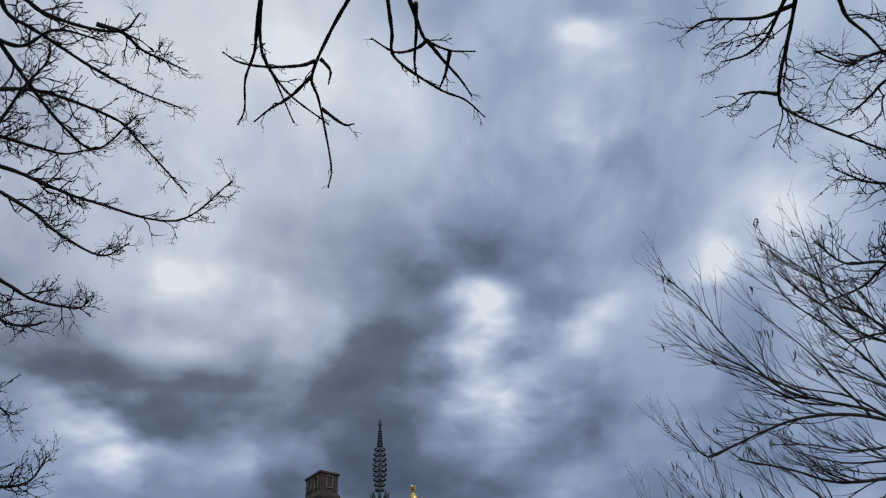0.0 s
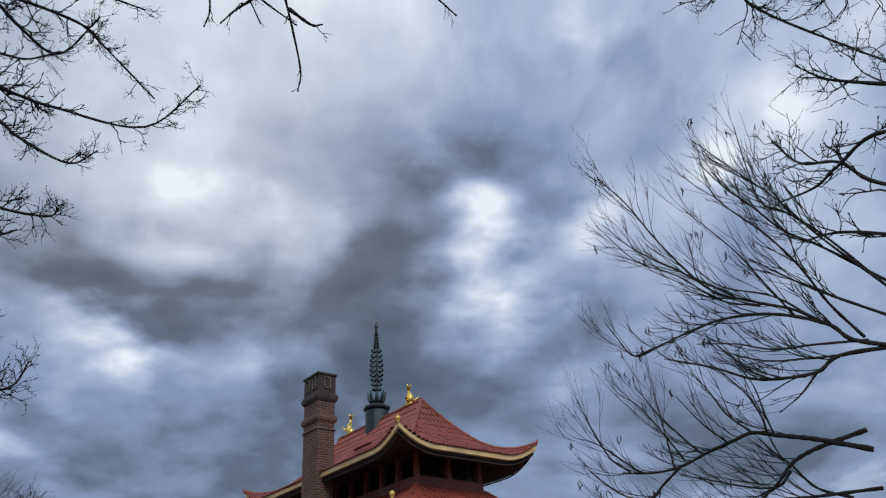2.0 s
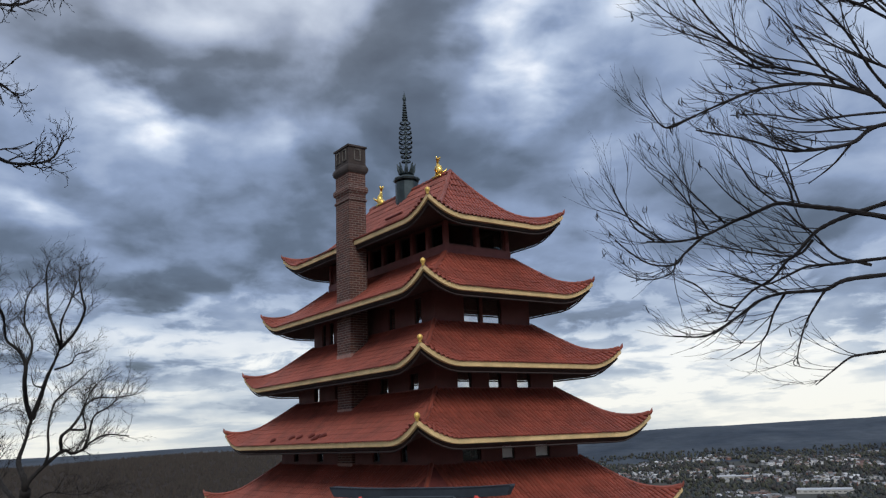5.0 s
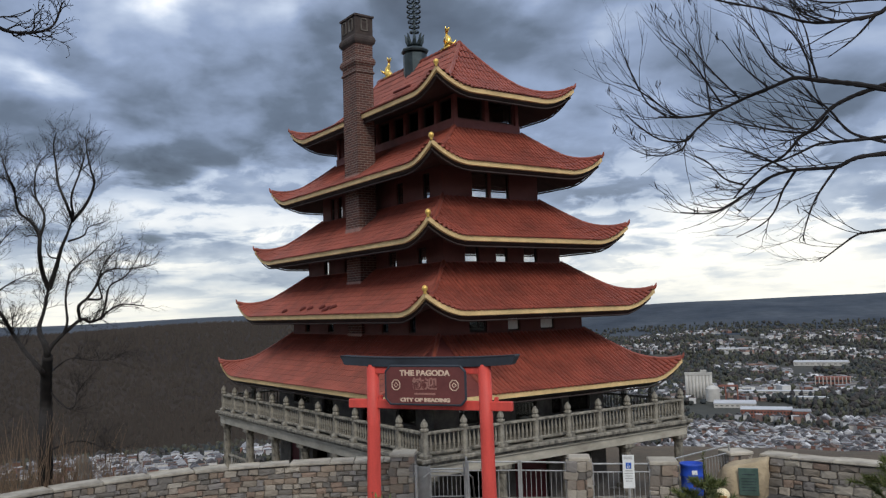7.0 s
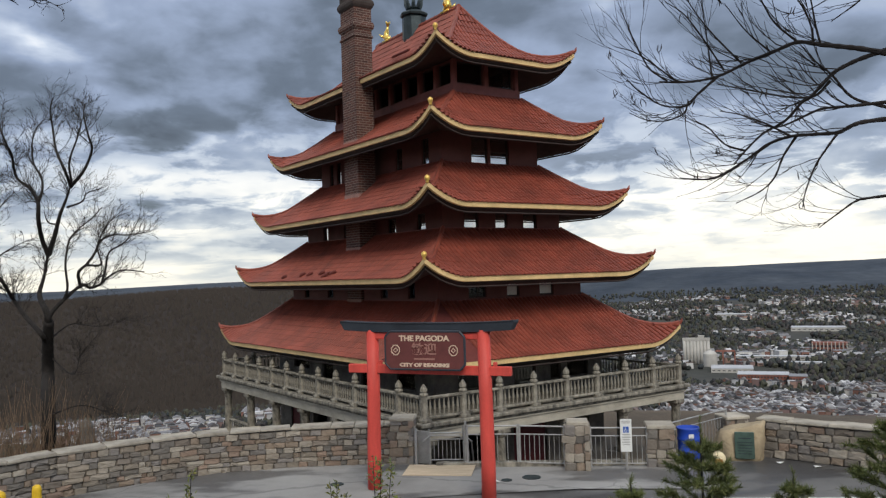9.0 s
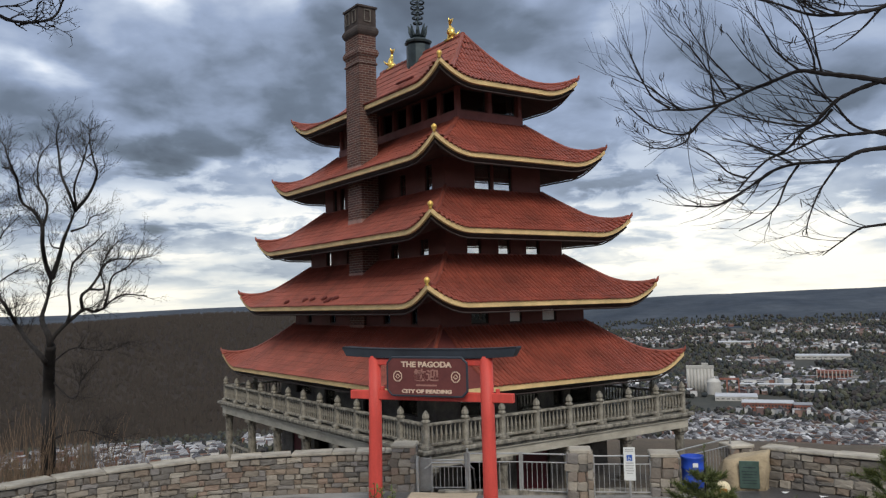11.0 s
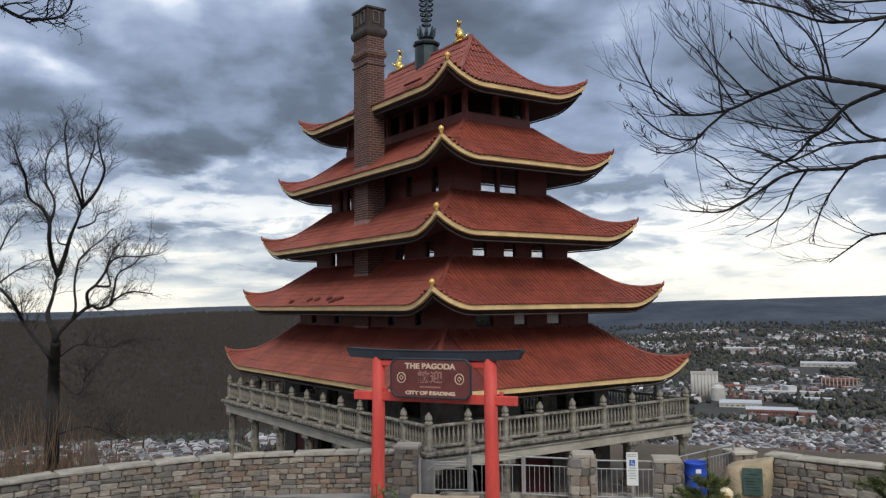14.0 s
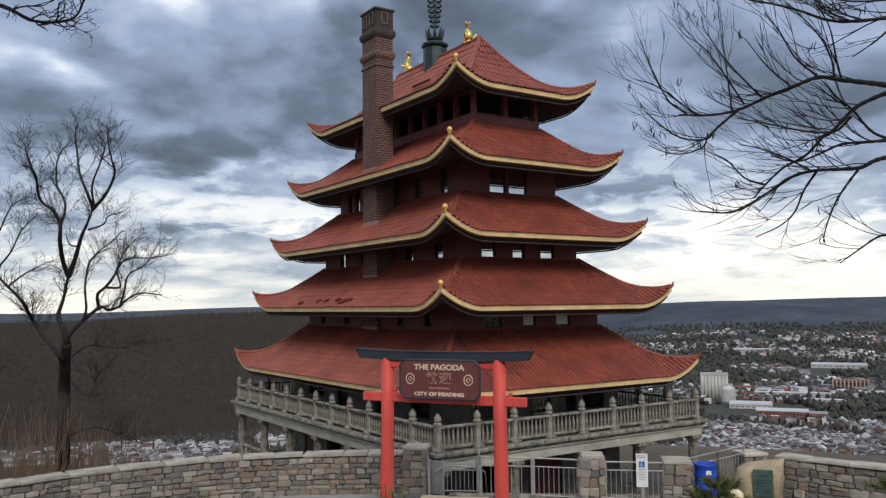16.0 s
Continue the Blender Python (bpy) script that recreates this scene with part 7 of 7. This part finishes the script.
# streets
for a, r0, r1 in ((-19.6, 720, 985), (-13.2, 720, 985), (-9.6, 730, 980), (12.0, 700, 1150), (18.0, 700, 1150), (25.0, 700, 1150)):
    st = Shape()
    skew = -6 if a < 0 else 14
    x, y = polar(a, r0)
    dx, dy = math.sin(radians(a + skew)), math.cos(radians(a + skew))
    vs, fs = [], []
    for k in range(14):
        t = (r1 - r0) * k / 13
        for sgn in (-5.5, 5.5):
            px, py = x + dx * t + dy * sgn, y + dy * t - dx * sgn
            vs.append((px, py, ground_z(px, py) + 0.9))
    for k in range(13):
        fs.append((k * 2, k * 2 + 1, k * 2 + 3, k * 2 + 2))
    st.add(vs, fs)
    tagged(part("street", st, APRON), "straight grey street between row houses", "road", "town streets", "structure")

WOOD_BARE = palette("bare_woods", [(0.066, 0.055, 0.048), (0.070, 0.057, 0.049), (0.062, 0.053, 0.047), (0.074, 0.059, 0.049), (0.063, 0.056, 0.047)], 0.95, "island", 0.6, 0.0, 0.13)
# valley haze is mixed into these tree tones as blue
WOOD_GREEN = palette("hazed_greening_woods", [(0.047, 0.054, 0.050), (0.064, 0.068, 0.046), (0.040, 0.049, 0.053), (0.058, 0.053, 0.050), (0.045, 0.043, 0.045), (0.078, 0.080, 0.056)], 0.95, "island", 0.6, 0.0, 0.2)


def clump(sh, x, y, z, w, h, rng):
    """A far tree crown: an uneven lump on a short stem, a few dozen triangles."""
    n = 6
    vs = [(x, y, z - 2)]
    for lev, k in ((0.25, 0.75), (0.6, 1.0), (0.88, 0.55)):
        o = rng.uniform(0, 1)
        for q in range(n):
            a = 2 * math.pi * (q + o) / n
            rr = w * k * rng.uniform(0.65, 1.2)
            vs.append((x + rr * math.cos(a), y + rr * math.sin(a), z + h * lev * rng.uniform(0.88, 1.12)))
    vs.append((x, y, z + h))
    fs = []
    for q in range(n):
        j = (q + 1) % n
        fs.append((0, 1 + j, 1 + q))
        for L in range(2):
            fs.append((1 + L * n + q, 1 + L * n + j, 1 + (L + 1) * n + j, 1 + (L + 1) * n + q))
        fs.append((1 + 2 * n + q, 1 + 2 * n + j, 1 + 3 * n))
    sh.add(vs, fs)


def bare_tree_far(sh, x, y, z, w, h, rng):
    """A far leafless tree: a sheaf of upswept boughs on a stem."""
    vs, fs = [], []
    for q in range(7):
        a = rng.uniform(0, 2 * math.pi)
        t = rng.uniform(0.15, 1.0)
        tx, ty = x + w * t * math.cos(a), y + w * t * math.sin(a)
        bx, by = x + 0.3 * w * t * math.cos(a), y + 0.3 * w * t * math.sin(a)
        k = rng.uniform(0.5, 1.1)
        o = len(vs)
        vs += [(bx - k, by, z - 1.0), (bx + k, by, z - 1.0), (tx, ty, z + h * (1.05 - 0.4 * t) * rng.uniform(0.75, 1.0))]
        fs.append((o, o + 1, o + 2))
    sh.add(vs, fs)


woods = Shape()
wr = random.Random(31)
for k in range(20000):
    a = wr.uniform(-32, 5)
    r = 1015 + 1200 * wr.random() ** 1.35
    x, y = polar(a, r)
    bare_tree_far(woods, x, y, ground_z(x, y), wr.uniform(3.0, 5.5), wr.uniform(7.0, 13.0), wr)
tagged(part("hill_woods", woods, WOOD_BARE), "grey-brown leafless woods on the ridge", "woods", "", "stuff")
belt = Shape()
for k in range(22000):
    if k % 3 == 0:
        a, r = wr.uniform(-30, -6), wr.uniform(760, 1040)
    else:
        a, r = wr.uniform(5, 35), 700 + 3000 * wr.random() ** 1.2
    x, y = polar(a, r)
    dens = noise.noise(Vector((x * 0.0045, y * 0.0045, 21)))
    if dens < (0.0 if r < 1250 else -0.30) and not (a < 0 and r > 1012) or (a < 0 and r < 1012 and dens < 0.02):
        continue
    if not free(x, y):
        continue
    s = 0.7 if a < 0 and r < 1012 else 1.0 if r < 1300 else 1.5
    clump(belt, x, y, ground_z(x, y), wr.uniform(2, 4.2) * s, wr.uniform(5, 10) * s, wr)
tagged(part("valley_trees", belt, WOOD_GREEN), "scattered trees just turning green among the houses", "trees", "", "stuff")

# ---- stone walls, stone by stone ----
stone_rng = random.Random(77)


def stone_mesh(seed):
    """An uneven block, unit size, with worn edges."""
    rng = random.Random(seed)
    sh = Shape()
    b = 0.09
    ring = [(-0.5 + b, -0.5), (0.5 - b, -0.5), (0.5, -0.5 + b), (0.5, 0.5 - b), (0.5 - b, 0.5), (-0.5 + b, 0.5), (-0.5, 0.5 - b), (-0.5, -0.5 + b)]
    vs = []
    for y, k in ((0.5, 1.0), (-0.36, 1.0), (-0.5, 0.84)):
        for x, z in ring:
            vs.append((x * k + rng.uniform(-0.075, 0.075), y + rng.uniform(-0.10, 0.10) * (y < 0), z * k + rng.uniform(-0.11, 0.11)))
    vs.append((rng.uniform(-0.15, 0.15), -0.515 - rng.uniform(0, 0.03), rng.uniform(-0.15, 0.15)))
    fs = []
    for L in range(2):
        for q in range(8):
            j = (q + 1) % 8
            fs.append((L * 8 + q, L * 8 + j, (L + 1) * 8 + j, (L + 1) * 8 + q))
    for q in range(8):
        fs.append((16 + q, 16 + (q + 1) % 8, 24))
    sh.add(vs, [f[::-1] for f in fs])
    return sh.mesh("stone", STONE)


STONES = [stone_mesh(k) for k in range(9)]


def along(path, s):
    for (xa, ya), (xb, yb) in zip(path, path[1:]):
        L = math.hypot(xb - xa, yb - ya)
        if s <= L:
            return xa + (xb - xa) * s / L, ya + (yb - ya) * s / L, math.atan2(yb - ya, xb - xa)
        s -= L
    return xb, yb, math.atan2(yb - ya, xb - xa)


def lay_stones(parent, path, h, course, length, depth=0.2):
    rest = Shape()
    total = sum(math.hypot(b[0] - a[0], b[1] - a[1]) for a, b in zip(path, path[1:]))
    z = 0.0
    count = 0
    while z < h - 0.04:
        ch = min(stone_rng.uniform(*course), h - z)
        if h - z - ch < 0.07:
            ch = h - z
        s = -stone_rng.uniform(0, 0.1)
        while s < total - 0.05:
            w = min(stone_rng.uniform(*length), total - s)
            if total - s - w < 0.12:
                w = total - s
            split = ch > 0.2 and stone_rng.random() < 0.25
            for q in range(2 if split else 1):
                hh = ch / 2 if split else ch
                zc = z + hh * (q + 0.5)
                x, y, a = along(path, max(s + w / 2, 0.01))
                me = stone_rng.choice(STONES)
                m = Matrix.Translation((x, y, zc)) @ Matrix.Rotation(a, 4, "Z") @ Matrix.Translation((0, depth / 2 - stone_rng.uniform(0.0, 0.035), 0))
                m = m @ Matrix.Rotation(stone_rng.gauss(0, 0.035), 4, "Y") @ Matrix.Diagonal(((w - 0.012) * stone_rng.uniform(0.94, 1.03), depth, (hh - 0.010) * stone_rng.uniform(0.9, 1.05), 1)) @ Matrix.Rotation(radians(stone_rng.choice((0, 180))), 4, "Y")
                # the west end of the long wall is one mesh, the rest stone by stone
                if x < -8.3:
                    rest.add([m @ v.co for v in me.vertices], [tuple(f.vertices) for f in me.polygons])
                else:
                    part("stone", me, None, parent).matrix_basis = m
                    count += 1
            s += w
        z += ch
    if rest.v:
        tagged(part("stones", rest, STONE_JOINED, parent), "fieldstones of the wall's far end", "", "", "stuff")
    return count


def stone_wall(name, label, path, h, course, length, thick=0.5, cope=(0.6, 1.1)):
    core = Shape()
    vs, fs = [], []
    total = sum(math.hypot(b[0] - a[0], b[1] - a[1]) for a, b in zip(path, path[1:]))
    n = max(2, int(total / 0.5))
    for k in range(n + 1):
        x, y, a = along(path, max(total * k / n - 0.001, 0.001))
        nx, ny = -math.sin(a), math.cos(a)
        for o, z in ((0.035, -2.2), (0.035, h), (thick, h), (thick, -2.2)):
            vs.append((x + nx * o, y + ny * o, z))
    for k in range(n):
        for q in range(4):
            j = (q + 1) % 4
            fs.append((k * 4 + q, k * 4 + j, k * 4 + 4 + j, k * 4 + 4 + q))
    fs += [(3, 2, 1, 0), (n * 4, n * 4 + 1, n * 4 + 2, n * 4 + 3)]
    core.add(vs, [f[::-1] for f in fs])
    wall = part(name, core, STONE_JOINT)
    tagged(wall, label, "wall", "", "structure")
    lay_stones(wall, path, h, course, length)
    s = 0.0
    while s < total - 0.1:
        w = min(stone_rng.uniform(*cope), total - s)
        x, y, a = along(path, s + w / 2)
        c = Shape()
        hh = stone_rng.uniform(0.045, 0.075)
        c.bevel_box((0, 0, 0), (w - 0.008, thick + 0.10, hh), 0.025)
        c.v = [(p[0], p[1] + 0.012 * math.sin(p[0] * 9 + s), p[2] + stone_rng.uniform(-0.018, 0.018)) for p in c.v]
        ob = part("coping", c, COPING, wall, "pale coping stone")
        ob.matrix_basis = Matrix.Translation((x - math.sin(a) * (thick / 2), y + math.cos(a) * (thick / 2), h + 0.05)) @ Matrix.Rotation(a, 4, "Z")
        s += w
    return wall


stone_wall("wall_west", "curved fieldstone parapet wall with pale coping",
           [(-12.2, 14.9), (-11.5, 15.8), (-9.9, 17.75), (-8.94, 18.78), (-8.2, 19.35), (-7.46, 19.86), (-6.6, 20.35), (-5.65, 20.75), (-4.0, 21.1), (-1.45, 21.2)], 0.95, (0.075, 0.17), (0.13, 0.44))
stone_wall("wall_east", "fieldstone parapet wall of large squared stones", [(7.85, 20.85), (9.4, 19.45), (11.6, 17.4), (13.0, 15.6)], 0.88, (0.13, 0.25), (0.20, 0.46))


def stone_pier(x, y, w, h, rz, label, cap=True):
    m = pose(x, y, 0, 0, 0, rz)
    th = thing("stone_pier", label, "pier", m, "stone piers")
    part("core", Shape().box((0, 0, h / 2 - 0.25), (w - 0.07, w - 0.07, h + 0.5)), STONE_JOINT, th)
    half = w / 2
    for path in ([(-half, -half), (half, -half)], [(half, -half), (half, half)], [(half, half), (-half, half)], [(-half, half), (-half, -half)]):
        lay_stones(th, path, h, (0.16, 0.26), (0.2, 0.36), 0.12)
    if cap:
        part("capstone", Shape().bevel_box((0, 0, h + 0.04), (w + 0.08, w + 0.08, 0.10), 0.03), COPING, th, "pale capstone")
    else:
        part("capstone", Shape().bevel_box((0, 0, h + 0.03), (w * 0.9, w * 0.9, 0.12), 0.05), COPING, th, "rounded mortar cap")


stone_pier(-1.13, 21.32, 0.56, 1.12, -6, "fieldstone pier ending the curved wall")
stone_pier(3.18, 20.1, 0.58, 1.10, -8, "fieldstone pier with white mortar joints", False)
stone_pier(5.22, 20.2, 0.60, 0.94, -8, "fieldstone pier beside the blue drum")
stone_pier(7.75, 22.3, 0.60, 0.72, 10, "fieldstone pier at the end of the railing")
kerb = Shape().bevel_box((0, 0, 0.06), (6.6, 0.22, 0.14), 0.02)
tagged(part("kerb", kerb, CONCRETE), "low concrete kerb under the railing", "kerb", "", "structure").matrix_world = pose(3.0, 20.42, 0, 0, 0, -4.5)
